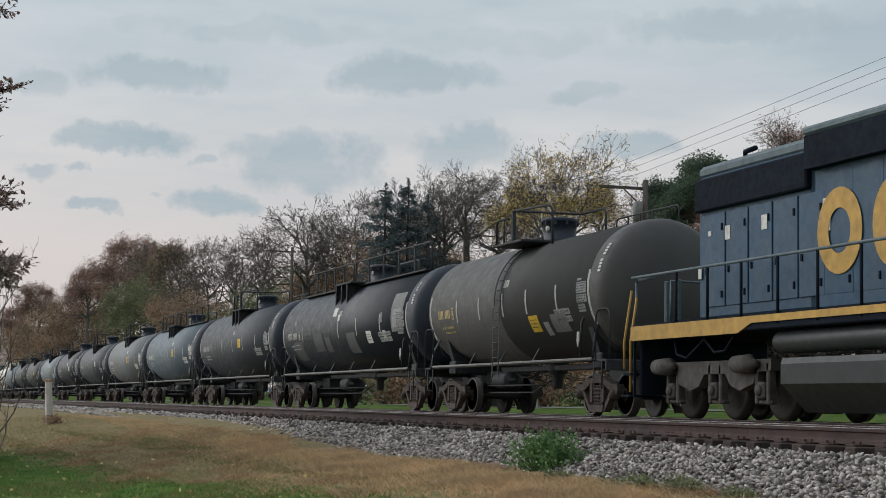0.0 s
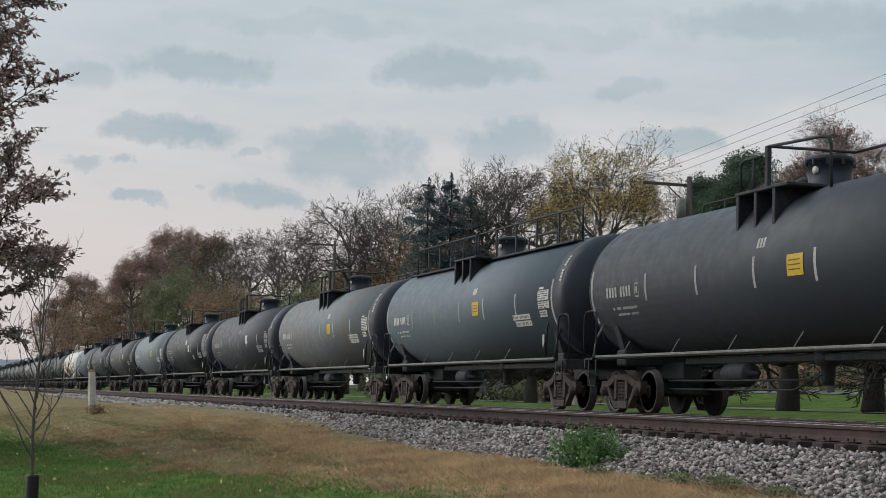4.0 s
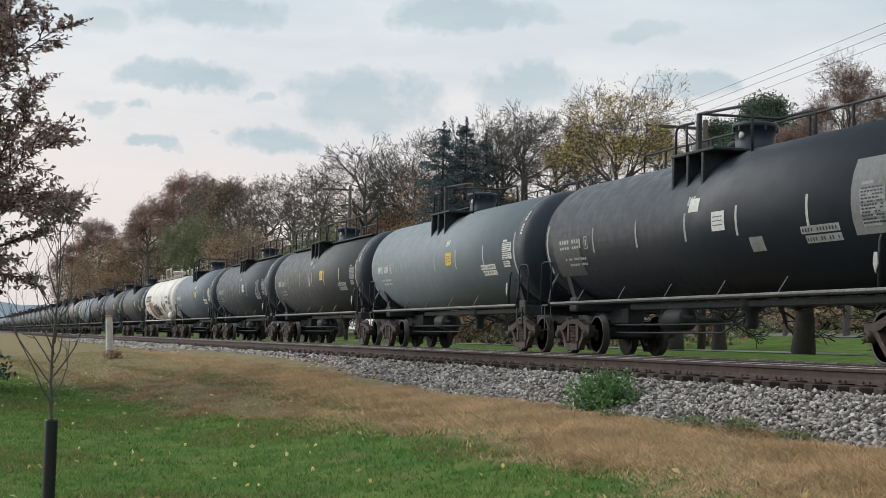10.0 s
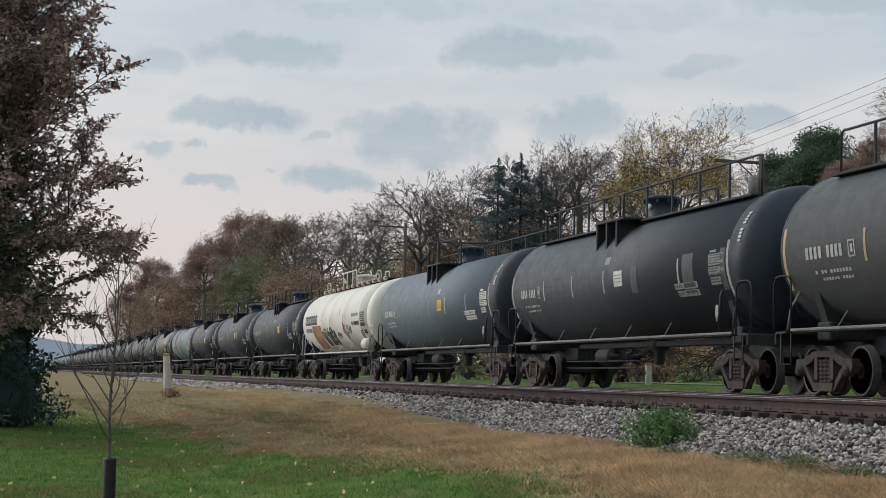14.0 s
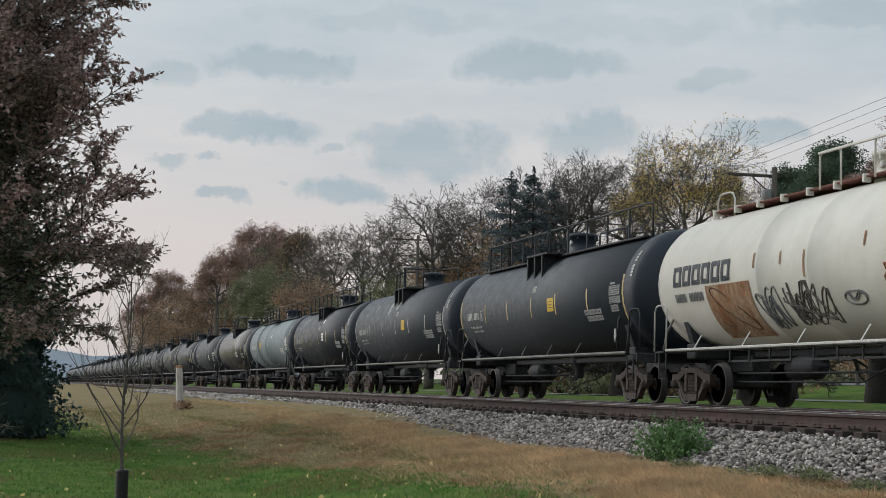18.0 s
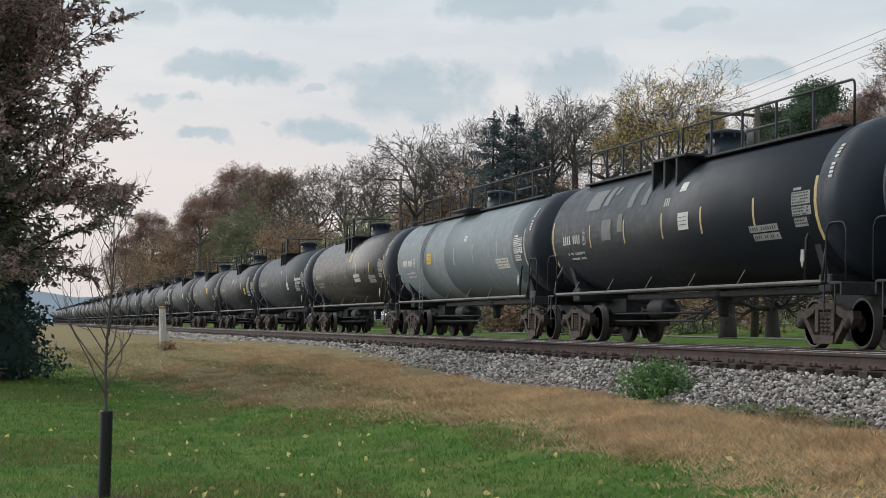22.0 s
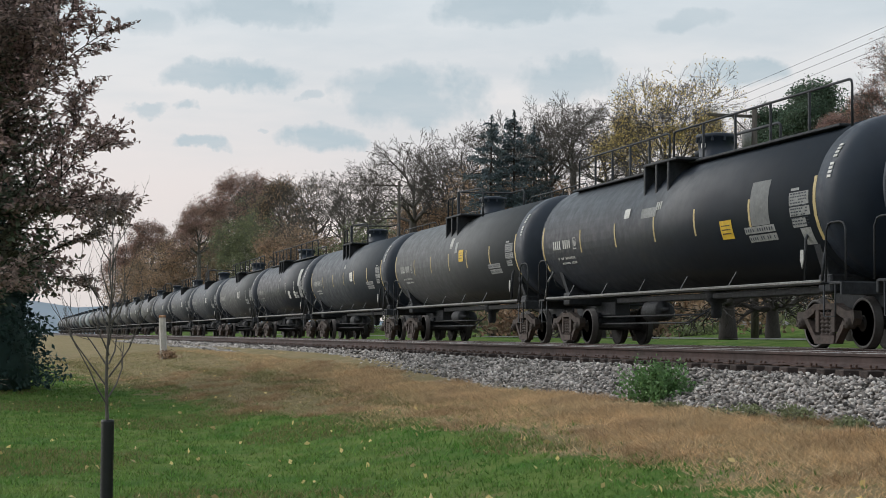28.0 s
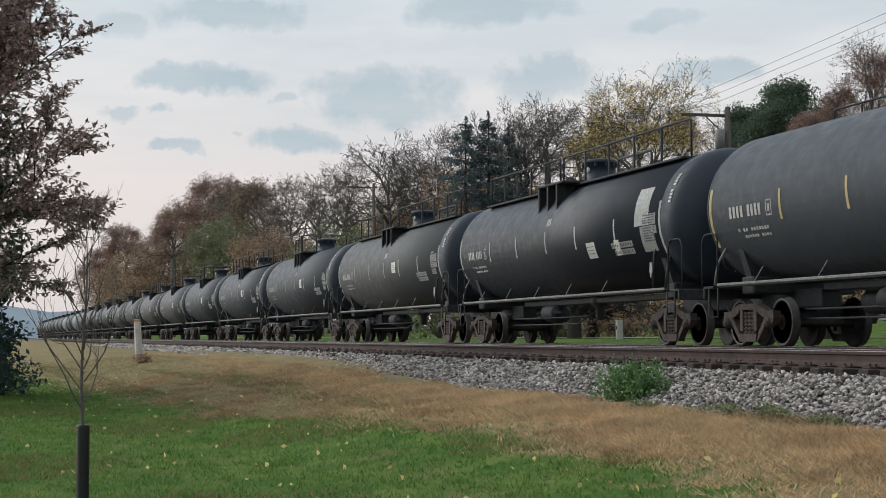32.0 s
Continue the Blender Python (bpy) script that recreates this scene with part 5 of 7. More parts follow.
def locomotive():
    loco = thing("locomotive", None, "weathered blue diesel locomotive with yellow sill and shapes", "locomotive")
    hood_y, side_y = 0.92, 1.52
    part("frame_sill", Shape().box((10.2, 0, 1.66), (20.4, 3.04, 0.24), bevel=0.02), M_LOCODARK, loco)
    sill = Shape()
    for sy in (-1, 1):
        sill.plate([(0.05, 1.78), (20.3, 1.78), (20.3, 1.66), (4.9, 1.66), (4.4, 1.50), (0.05, 1.50)], 0.03, Matrix.Translation((0, sy * (side_y + 0.015), 0)))
    part("sill_stripe", sill, M_LOCOYELLOW, loco, "faded yellow sill stripe")
    part("deck", Shape().box((10.2, 0, 1.80), (20.3, 3.0, 0.04)), M_LOCODARK, loco)
    part("long_hood", Shape().box((3.80, 0, 3.22), (4.2, 2 * hood_y, 2.82), bevel=0.10), M_LOCOBLUE, loco, "blue panelled long hood")
    part("radiator_hood", Shape().box((8.85, 0, 3.22), (5.9, 2 * hood_y + 0.04, 2.82), bevel=0.08), M_LOCOBLUE, loco)
    part("front_hood", Shape().box((14.0, 0, 3.1), (4.6, 2 * hood_y, 2.6), bevel=0.1), M_LOCOBLUE, loco)
    part("cab", Shape().box((17.4, 0, 3.2), (2.3, 3.0, 2.85), bevel=0.15), M_LOCOBLUE, loco)
    part("nose", Shape().box((19.2, 0, 2.6), (1.6, 1.9, 1.6), bevel=0.15), M_LOCOBLUE, loco)
    part("hood_roof", Shape().box((3.80, 0, 4.66), (4.25, 2 * hood_y - 0.02, 0.26), bevel=0.12), M_LOCOGREY, loco, "grey-blue hood roof")
    part("intake_screen", merge([Shape().box((3.80, sy * (hood_y + 0.05), 4.20), (4.05, 0.14, 0.62), bevel=0.03) for sy in (-1, 1)]), M_LOCODARK, loco, "dark intake screen")
    flare = Shape()
    for sy in (-1, 1):
        flare.plate([(0, 0), (0, 0.52), (0.02, 0.56), (5.4, 0.56), (5.4, 0)], 0.26, Matrix.Translation((5.95, sy * (hood_y + 0.09), 4.18)))
    part("radiator_flare", flare, M_LOCODARK, loco, "dark flared radiator side")
    part("radiator_roof", Shape().box((8.65, 0, 4.82), (5.5, 2.3, 0.16), bevel=0.08), M_LOCOGREY, loco)
    for k in range(2):
        part("roof_fan", Shape().turned([(4.88, 0.62), (5.00, 0.62), (5.04, 0.56), (5.04, 0.0)], 20, "z", (7.4 + k * 1.7, 0, 0)), M_LOCODARK, loco)
    part("roof_gear", Shape().box((4.6, 0.2, 4.86), (0.8, 0.7, 0.26), bevel=0.06).box((3.4, 0.0, 4.84), (0.9, 0.5, 0.22), bevel=0.06).box((5.4, -0.1, 4.88), (0.35, 0.4, 0.30), bevel=0.05).tube([(2.6, -0.4, 4.8), (2.6, -0.4, 5.0), (3.0, -0.4, 5.02)], 0.05, 6), M_LOCODARK, loco)
    # doors and latches on the hood side
    for k in range(12):
        x = 2.02 + k * 0.86
        top = 3.82 if x < 5.5 else 4.10
        d = part("hood_door", Shape().box((x + 0.40, -hood_y - 0.012, (top + 2.08) / 2), (0.80, 0.028, top - 2.08), bevel=0.01), M_LOCOBLUE, loco)
        for z in (2.30, 3.55):
            part("latch", Shape().box((x + 0.70, -hood_y - 0.034, z), (0.05, 0.03, 0.13), bevel=0.008), M_LOCODARK, d)
        part("hinge", Shape().box((x + 0.10, -hood_y - 0.034, 2.75), (0.05, 0.03, 0.12)), M_LOCODARK, d)
    for x, z, w, h in ((2.25, 3.46, 0.12, 0.10), (2.95, 3.42, 0.19, 0.26), (4.3, 3.48, 0.19, 0.26), (6.35, 3.40, 0.22, 0.55), (1.86, 2.74, 0.13, 0.22)):
        part("notice_sticker", Shape().box((x, -hood_y - 0.034, z), (w, 0.012, h)), M_WHITE, loco, "small white notice")
    # large yellow shapes
    yl = -hood_y - 0.05
    part("yellow_shape", arc_band(6.75, 3.10, 0.50, 0.54, 0, 360, 0.34, yl, 28), M_LOCOYELLOW, loco, "large faded yellow painted shape")
    part("yellow_shape", arc_band(8.25, 3.10, 0.36, 0.52, 0, 360, 0.36, yl, 28), M_LOCOYELLOW, loco, "large faded yellow painted shape")
    # handrails
    for sy in (-1, 1):
        part("handrail", Shape().tube([(0.05, sy * side_y, 2.75), (16.2, sy * side_y, 2.75)], 0.028, 8), M_LOCOGREY, loco, "long side handrail")
        for k in range(12):
            part("stanchion", Shape().tube([(2.0 + k * 1.25, sy * side_y, 1.62), (2.0 + k * 1.25, sy * side_y, 2.75)], 0.030, 6), M_LOCODARK, loco)
    part("end_railing", Shape().tube([(0.10, -1.45, 1.8), (0.10, -1.45, 2.66), (0.2, -1.45, 2.7), (0.9, -1.45, 2.7)], 0.028, 6).tube([(0.10, -0.7, 1.8), (0.10, -0.7, 2.72), (0.10, 0.7, 2.72), (0.10, 0.7, 1.8)], 0.028, 6), M_LOCOGREY, loco, "grey pipe end railing")
    for u, v in ((0.55, -1.0), (1.25, -1.1)):
        part("end_post", Shape().box((u, v, 2.2), (0.09, 0.09, 0.95), bevel=0.02), M_LOCOGREY, loco)
    part("step_rail", Shape().tube([(-0.05, -1.5, 0.5), (-0.05, -1.5, 1.5), (0.22, -1.5, 2.35)], 0.026, 6).tube([(-0.35, -1.5, 0.95), (-0.35, -1.5, 1.5), (-0.02, -1.5, 2.5)], 0.026, 6), M_LOCOYELLOW, loco, "grimy yellow step rail")
    part("end_steps", Shape().box((-0.18, -1.2, 0.42), (0.42, 0.7, 0.05), bevel=0.01).box((-0.10, -1.2, 0.85), (0.36, 0.7, 0.05), bevel=0.01).box((0.10, -1.48, 0.95), (0.05, 0.05, 1.1)).box((0.2, 0, 1.0), (0.10, 2.8, 1.1), bevel=0.02), M_LOCODARK, loco)
    part("rear_coupler", Shape().box((-0.35, 0, 0.86), (0.8, 0.22, 0.24), bevel=0.04).box((-0.75, 0, 0.86), (0.3, 0.32, 0.34), bevel=0.08), M_FRAME, loco)
    # tanks below the frame
    part("air_reservoir", Shape().turned([(5.3, 0.0), (5.32, 0.16), (5.42, 0.20), (12.6, 0.20), (12.7, 0.14), (12.72, 0.0)], 18, "x", (0, -1.22, 1.33)), M_FUELTANK, loco, "long grey air reservoir")
    part("fuel_tank", Shape().plate([(-1.40, 1.05), (1.40, 1.05), (1.44, 0.95), (1.44, 0.62), (0.95, 0.16), (-0.95, 0.16), (-1.44, 0.62), (-1.44, 0.95)], 6.6, pose(9.0, 0, 0, 0, 0, 90)), M_FUELTANK, loco, "large dull grey fuel tank")
    part("sand_hose", Shape().tube([(1.6, -1.35, 1.5), (1.8, -1.4, 1.2), (2.2, -1.4, 1.12), (2.6, -1.4, 1.3), (2.9, -1.4, 1.45), (3.3, -1.4, 1.2), (3.7, -1.4, 1.22), (4.0, -1.4, 1.46)], 0.025, 5), M_LOCODARK, loco)
    for cx in (2.95, 15.6):
        truck = part("truck", Shape().box((0, 0, 0.05), (3.6, 1.4, 0.3), bevel=0.05), M_IRON, loco, "three-axle grey cast truck", (cx, 0, 0.62))
        sf = Shape()
        sf.plate([(-2.05, 0.44), (2.05, 0.44), (2.05, 0.24), (1.55, 0.22), (1.42, 0.02), (0.95, -0.10), (0.62, -0.02), (0.40, 0.20), (-0.40, 0.20), (-0.62, -0.02), (-0.95, -0.10), (-1.42, 0.02), (-1.55, 0.22), (-2.05, 0.24)], 0.20)
        for sx in (-1.72, 0.0, 1.72):
            for q in (-0.20, 0.20):
                sf.box((sx + q, -0.02, 0.02), (0.10, 0.16, 0.72), bevel=0.02)
            sf.box((sx, 0, -0.30), (0.56, 0.14, 0.07), bevel=0.02)
        part("side_frame", sf, M_TRUCKGREY, truck, "dusty grey cast side frame", (0, -1.12, 0))
        for sx in (-1.9, 1.25):
            part("brake_cylinder", Shape().turned([(-0.32, 0.0), (-0.30, 0.15), (0.22, 0.17), (0.28, 0.10), (0.45, 0.06)], 16, "x", (sx, -1.30, 0.36)), M_TRUCKGREY, truck)
        for sx in (-1.72, 0.0, 1.72):
            w = part("wheelset", Shape().turned([(GAUGE / 2 * -1 - 0.07, 0.0), (-GAUGE / 2 - 0.07, 0.44), (-GAUGE / 2 - 0.06, 0.50), (-GAUGE / 2 + 0.06, 0.508), (-GAUGE / 2 + 0.09, 0.53), (-GAUGE / 2 + 0.10, 0.40), (-0.6, 0.10), (0.6, 0.10), (GAUGE / 2 - 0.1, 0.40), (GAUGE / 2 - 0.09, 0.53), (GAUGE / 2 - 0.06, 0.508), (GAUGE / 2 + 0.06, 0.50), (GAUGE / 2 + 0.07, 0.0)], 30, "y").box((0.2, -GAUGE / 2 - 0.075, 0.1), (0.05, 0.02, 0.05)), M_WHEEL, truck, "", (sx, 0, -0.112))
            part("journal_box", Shape().box((sx, -1.20, -0.10), (0.26, 0.14, 0.30), bevel=0.04).turned([(-1.32, 0.0), (-1.31, 0.09), (-1.26, 0.10)], 12, "y", (sx, 0, -0.10)), M_TRUCKGREY, truck)
            LOCO_SPINNERS.append((w, sx, 0.508))
    TRAIN.append((loco, LOCO_REAR))
    loco.matrix_basis = pose(-LOCO_REAR, TRACK_FAR, 0)


LOCO_REAR = 29.95
locomotive()


# ---- trees and shrubs ----
def branch_mesh(segs, mat, name, thin=0.02):
    """All limbs of one tree as tapered prisms: rows of p0, p1, r0, r1."""
    V, Fl, C = [], [], []
    o = 0
    for n in (7, 3):
        grp = [s for s in segs if (s[2] > thin) == (n == 7)]
        if not grp:
            continue
        p0, p1 = np.array([s[0] for s in grp]), np.array([s[1] for s in grp])
        r0, r1 = np.array([s[2] for s in grp]), np.array([s[3] for s in grp])
        d = p1 - p0
        d /= np.linalg.norm(d, axis=1, keepdims=True) + 1e-9
        ref = np.where(np.abs(d[:, 2:3]) > 0.9, [[1.0, 0, 0]], [[0, 0, 1.0]])
        a = np.cross(d, ref)
        a /= np.linalg.norm(a, axis=1, keepdims=True) + 1e-9
        b = np.cross(d, a)
        t = np.arange(n) * 2 * np.pi / n
        ring = a[:, None] * np.cos(t)[None, :, None] + b[:, None] * np.sin(t)[None, :, None]
        v = np.concatenate([p0[:, None] + ring * r0[:, None, None], p1[:, None] + ring * r1[:, None, None]], 1)
        j = np.arange(n)
        quad = np.stack([j, (j + 1) % n, (j + 1) % n + n, j + n], 1)
        f = quad[None] + (np.arange(len(grp)) * 2 * n)[:, None, None] + o
        V.append(v.reshape(-1, 3))
        Fl.append(f.reshape(-1))
        C.append(np.full(len(grp) * n, 4))
        o += len(grp) * 2 * n
    return array_mesh(name, np.concatenate(V), np.concatenate(Fl), np.concatenate(C), mat, True)


def leaf_cloud(points, size, mat, name, rng, jitter=0.2, aspect=0.6, droop=0.0):
    """Many small folded leaves, each of two triangles, about the points."""
    p = np.asarray(points) + rng.normal(0, jitter, (len(points), 3))
    n = len(p)
    a = rng.normal(size=(n, 3))
    a[:, 2] -= droop
    a /= np.linalg.norm(a, axis=1, keepdims=True)
    b = np.cross(a, rng.normal(size=(n, 3)))
    b /= np.linalg.norm(b, axis=1, keepdims=True) + 1e-9
    c = np.cross(a, b)
    s = (size * rng.uniform(0.55, 1.3, n))[:, None]
    v = np.stack([p - a * s * 0.5, p + b * s * aspect * 0.5 + c * s * 0.12, p + a * s * 0.5, p - b * s * aspect * 0.5 + c * s * 0.12], 1)
    f = (np.array([0, 1, 2, 0, 2, 3])[None] + (np.arange(n) * 4)[:, None]).reshape(-1)
    return array_mesh(name, v.reshape(-1, 3), f, np.full(2 * n, 3), mat)


def grow(seed, height, spread, levels=5, trunk_r=0.22, fork=0.25, up=0.35, kids=(3, 5), twist=0.5, min_r=0.018, first=0.3, lean=(0, 0), thick=1.0):
    """A trunk with limbs that fork again and again. Returns limb rows and the tips with their size."""
    rnd = random.Random(seed)
    segs, tips = [], []

    def limb(p, d, length, r, lev):
        n = 4 if lev < 2 else 3
        q, dd = Vector(p), Vector(d).normalized()
        r_end = max(min_r * 0.6, r * 0.55)
        pts = [q.copy()]
        for k in range(n):
            dd = (dd + Vector((rnd.gauss(0, 1), rnd.gauss(0, 1), rnd.gauss(0, 0.6))) * twist * 0.22 + Vector((0, 0, up * 0.14))).normalized()
            nq = q + dd * (length / n)
            ra, rb = r + (r_end - r) * k / n, r + (r_end - r) * (k + 1) / n
            segs.append((tuple(q), tuple(nq), max(ra, min_r), max(rb, min_r * 0.8)))
            q = nq
            pts.append(q.copy())
        if lev >= levels:
            tips.append((tuple(q), lev))
            tips.append((tuple(pts[1]), lev))
            return
        k_n = rnd.randint(*kids)
        for k in range(k_n):
            t = (first if lev == 0 else 0.25) + (1 - (first if lev == 0 else 0.25)) * (k + rnd.random() * 0.8) / k_n
            i = min(len(pts) - 2, int(t * n))
            base = pts[i].lerp(pts[i + 1], min(1, t * n - i))
            ang = rnd.uniform(0, 2 * math.pi)
            side = dd.orthogonal().normalized()
            side.rotate(Matrix.Rotation(ang, 3, dd))
            op = rnd.uniform(0.55, 1.05) * (1 + 0.3 * (lev == 0))
            nd = dd * math.cos(op) + side * math.sin(op)
            if lev == 0:
                nd = Vector((nd.x * spread, nd.y * spread, nd.z))
            limb(base, nd, length * rnd.uniform(0.52, 0.74) * (1.0 if lev else 0.85), r * rnd.uniform(0.42, 0.6) * thick, lev + 1)
        limb(pts[-1], dd, length * 0.62, r_end, lev + 1)
    limb((0, 0, 0), (lean[0], lean[1], 1), height * 0.46, trunk_r, 0)
    top = max(s[1][2] for s in segs)
    k = height / top
    segs = [(tuple(c * k for c in a), tuple(c * k for c in b), r0, r1) for a, b, r0, r1 in segs]
    tips = [(tuple(c * k for c in p), l) for p, l in tips]
    return segs, tips


def limbed(seed, levels=8, angle=34.0, ratio=0.79, up=0.03, wide=3.1, first=0.12, kids=4, twist=0.15, min_r=0.011):
    """A crown that forks again and again from one point, about 2 * wide across.
    Returns limb rows, the tips, the inner forks and the crown's height."""
    rnd = random.Random(seed)
    segs, tips, forks = [], [], []

    def limb(p, d, ln, r, lev):
        n = 3 if lev < levels - 1 else 2
        q, dd = p, d
        r_end = max(min_r, r * 0.80)
        for k in range(n):
            dd = (dd + Vector((rnd.gauss(0, twist), rnd.gauss(0, twist), rnd.gauss(0, twist * 0.8) + (up if lev < 4 else 0.0)))).normalized()
            e = q + dd * (ln / n)
            segs.append((q, e, r + (r_end - r) * k / n, r + (r_end - r) * (k + 1) / n))
            q = e
            if lev > 3 and rnd.random() < 0.30:
                side = (dd + Vector((rnd.gauss(0, 0.8), rnd.gauss(0, 0.8), rnd.gauss(0.1, 0.6)))).normalized()
                e2 = q + side * ln * rnd.uniform(0.35, 0.7)
                segs.append((q, e2, min_r * 1.1, min_r * 0.6))
                tips.append(e2)
        if lev >= levels:
            tips.append(q)
            return
        forks.append(q)
        fork(q, dd, ln, r_end, lev, 2 if rnd.random() < (0.35 if lev < 3 else 0.72) else 3)

    def fork(q, dd, ln, r_end, lev, count):
        turn = rnd.uniform(0, 6.283)
        for k in range(count):
            a = radians(rnd.gauss(angle, 9.0)) * (0.5 if k == 0 and lev else 1.0)
            side = dd.orthogonal().normalized()
            side.rotate(Matrix.Rotation(turn + k * 6.283 / count + rnd.gauss(0, 0.3), 3, dd))
            nd = (dd * math.cos(a) + side * math.sin(a)).normalized()
            limb(q, nd, ln * ratio * rnd.uniform(0.80, 1.18), r_end * (0.82 if k == 0 else 0.66), lev + 1)
    stalk = Vector((0, 0, 0))
    for h, spread, count in ((0.0, 1.75, kids), (0.75, 1.35, 3), (1.45, 0.8, 3)):
        e = Vector((rnd.gauss(0, 0.06), rnd.gauss(0, 0.06), h))
        if h:
            segs.append((stalk, e, first * 1.25 * (1 - 0.3 * h), first * 1.25 * (0.9 - 0.3 * h)))
        stalk = e
        turn = rnd.uniform(0, 6.283)
        for k in range(count):
            a, b = radians(rnd.gauss(angle, 6.0)) * spread, turn + k * 6.283 / count + rnd.gauss(0, 0.3)
            limb(e, Vector((math.sin(a) * math.cos(b), math.sin(a) * math.sin(b), math.cos(a))), ratio * rnd.uniform(0.85, 1.2), first * (0.8 - 0.2 * h), 1)
    ends = np.array([tuple(q[1]) for q in segs])
    k = wide / float(np.percentile(np.hypot(ends[:, 0], ends[:, 1]), 96))
    segs = [(tuple(a * k), tuple(b * k), r0, r1) for a, b, r0, r1 in segs]
    return segs, np.array([tuple(p * k) for p in tips]), np.array([tuple(p * k) for p in forks]), float(np.percentile(ends[:, 2], 99.3)) * k


TREE_MESH = {}


LEAF_PAINT = {"wine": M_LEAFWINE, "red": M_LEAFRED, "orange": M_LEAFORANGE, "yellow": M_LEAFYELLOW, "green": M_LEAFGREEN, "pink": M_LEAFPINK, "deep": M_LEAFDARK}
# form: branching, leaves wanted, leaf size, spread about the twig
TREE_FORMS = {
    "bare": (dict(levels=7, wide=3.3, angle=33, ratio=0.80, min_r=0.0095), 0, 0, 0),
    "thin": (dict(levels=8, wide=3.2, angle=32, ratio=0.80, min_r=0.0085), 3600, 0.14, 0.14),
    "sparse": (dict(levels=8, wide=3.2, angle=32, ratio=0.80, min_r=0.008), 10500, 0.105, 0.16),
    "full": (dict(levels=7, wide=3.3, angle=36, ratio=0.79, min_r=0.012), 26000, 0.115, 0.20),
    "dense": (dict(levels=7, wide=3.3, angle=38, ratio=0.78, min_r=0.013), 30000, 0.19, 0.25),
    "orchard": (dict(levels=6, wide=6.4, angle=44, ratio=0.80, up=0.02, min_r=0.05, first=0.55), 0, 0, 0),
}


def tree_kind(kind, seed):
    """Meshes of limbs and leaves of one kind of crown, and its height; kept for repeats."""
    key = (kind, seed)
    if key in TREE_MESH:
        return TREE_MESH[key]
    rng = np.random.default_rng(seed * 7 + 3)
    form = kind.split(":")[0]
    shape, want, size, spread = TREE_FORMS[form]
    segs, tips, forks, top = limbed(seed, **shape)
    bark = M_BARKDARK if form == "orchard" else M_BARK
    limbs = branch_mesh(segs, bark, "limb_work", 0.05)
    leaves = None
    if ":" in kind:
        low = forks[forks[:, 2] > top * 0.2]
        pts = np.concatenate([tips[rng.integers(0, len(tips), int(want * 0.85))], low[rng.integers(0, len(low), want - int(want * 0.85))]])
        if form == "sparse":
            bunch = np.sin(pts[:, 0] * 2.1 + seed) + np.sin(pts[:, 1] * 2.4) + np.sin(pts[:, 2] * 2.9 + seed)
            pts = pts[bunch > -1.1 + 0.8 * rng.random(len(pts))]
        leaves = leaf_cloud(pts, size, LEAF_PAINT[kind.split(":")[1]], "crown", rng, spread)
    first = 0.62 if form == "orchard" else 0.21
    trunk = Shape().tube([(0, 0, 0), (0.05, 0.02, 0.35), (0.02, 0.05, 0.7), (0, 0, 1.02)], first * 1.3, 9, r_end=first * 0.85).mesh("trunk", bark)
    TREE_MESH[key] = (trunk, limbs, leaves, top)
    return TREE_MESH[key]


def place_tree(kind, seed, az, el, dist, label, width=1.0, turn=0.0, group="trees beyond the railway"):
    """A tree at a bearing and distance whose top stands at that angle above the eye: a round crown on its trunk."""
    a, y = dist * math.cos(radians(az)), dist * math.sin(radians(az))
    z = ground_z(-a, y) - 0.05
    h = dist * math.tan(radians(el)) + EYE[2] - z
    trunk, limbs, leaves, top = tree_kind(kind, seed)
    t = thing("tree", pose(-a, y, z, 0, 0, turn), label, "tree", group)
    k = h / 10.0 * width
    stem = max(h - top * k, h * (0.30 if kind == "orchard" else 0.16))
    m = Matrix.Translation((0, 0, stem)) @ Matrix.Diagonal((k, k, (h - stem) / top, 1))
    part("trunk", trunk, None, t, "", Matrix.Diagonal((k, k, stem, 1)))
    tagged(part("limb_work", limbs, None, t, "spreading limbs and thin twigs", m), kind="stuff")
    if leaves:
        part("crown", leaves, None, t, "", m)
    return t


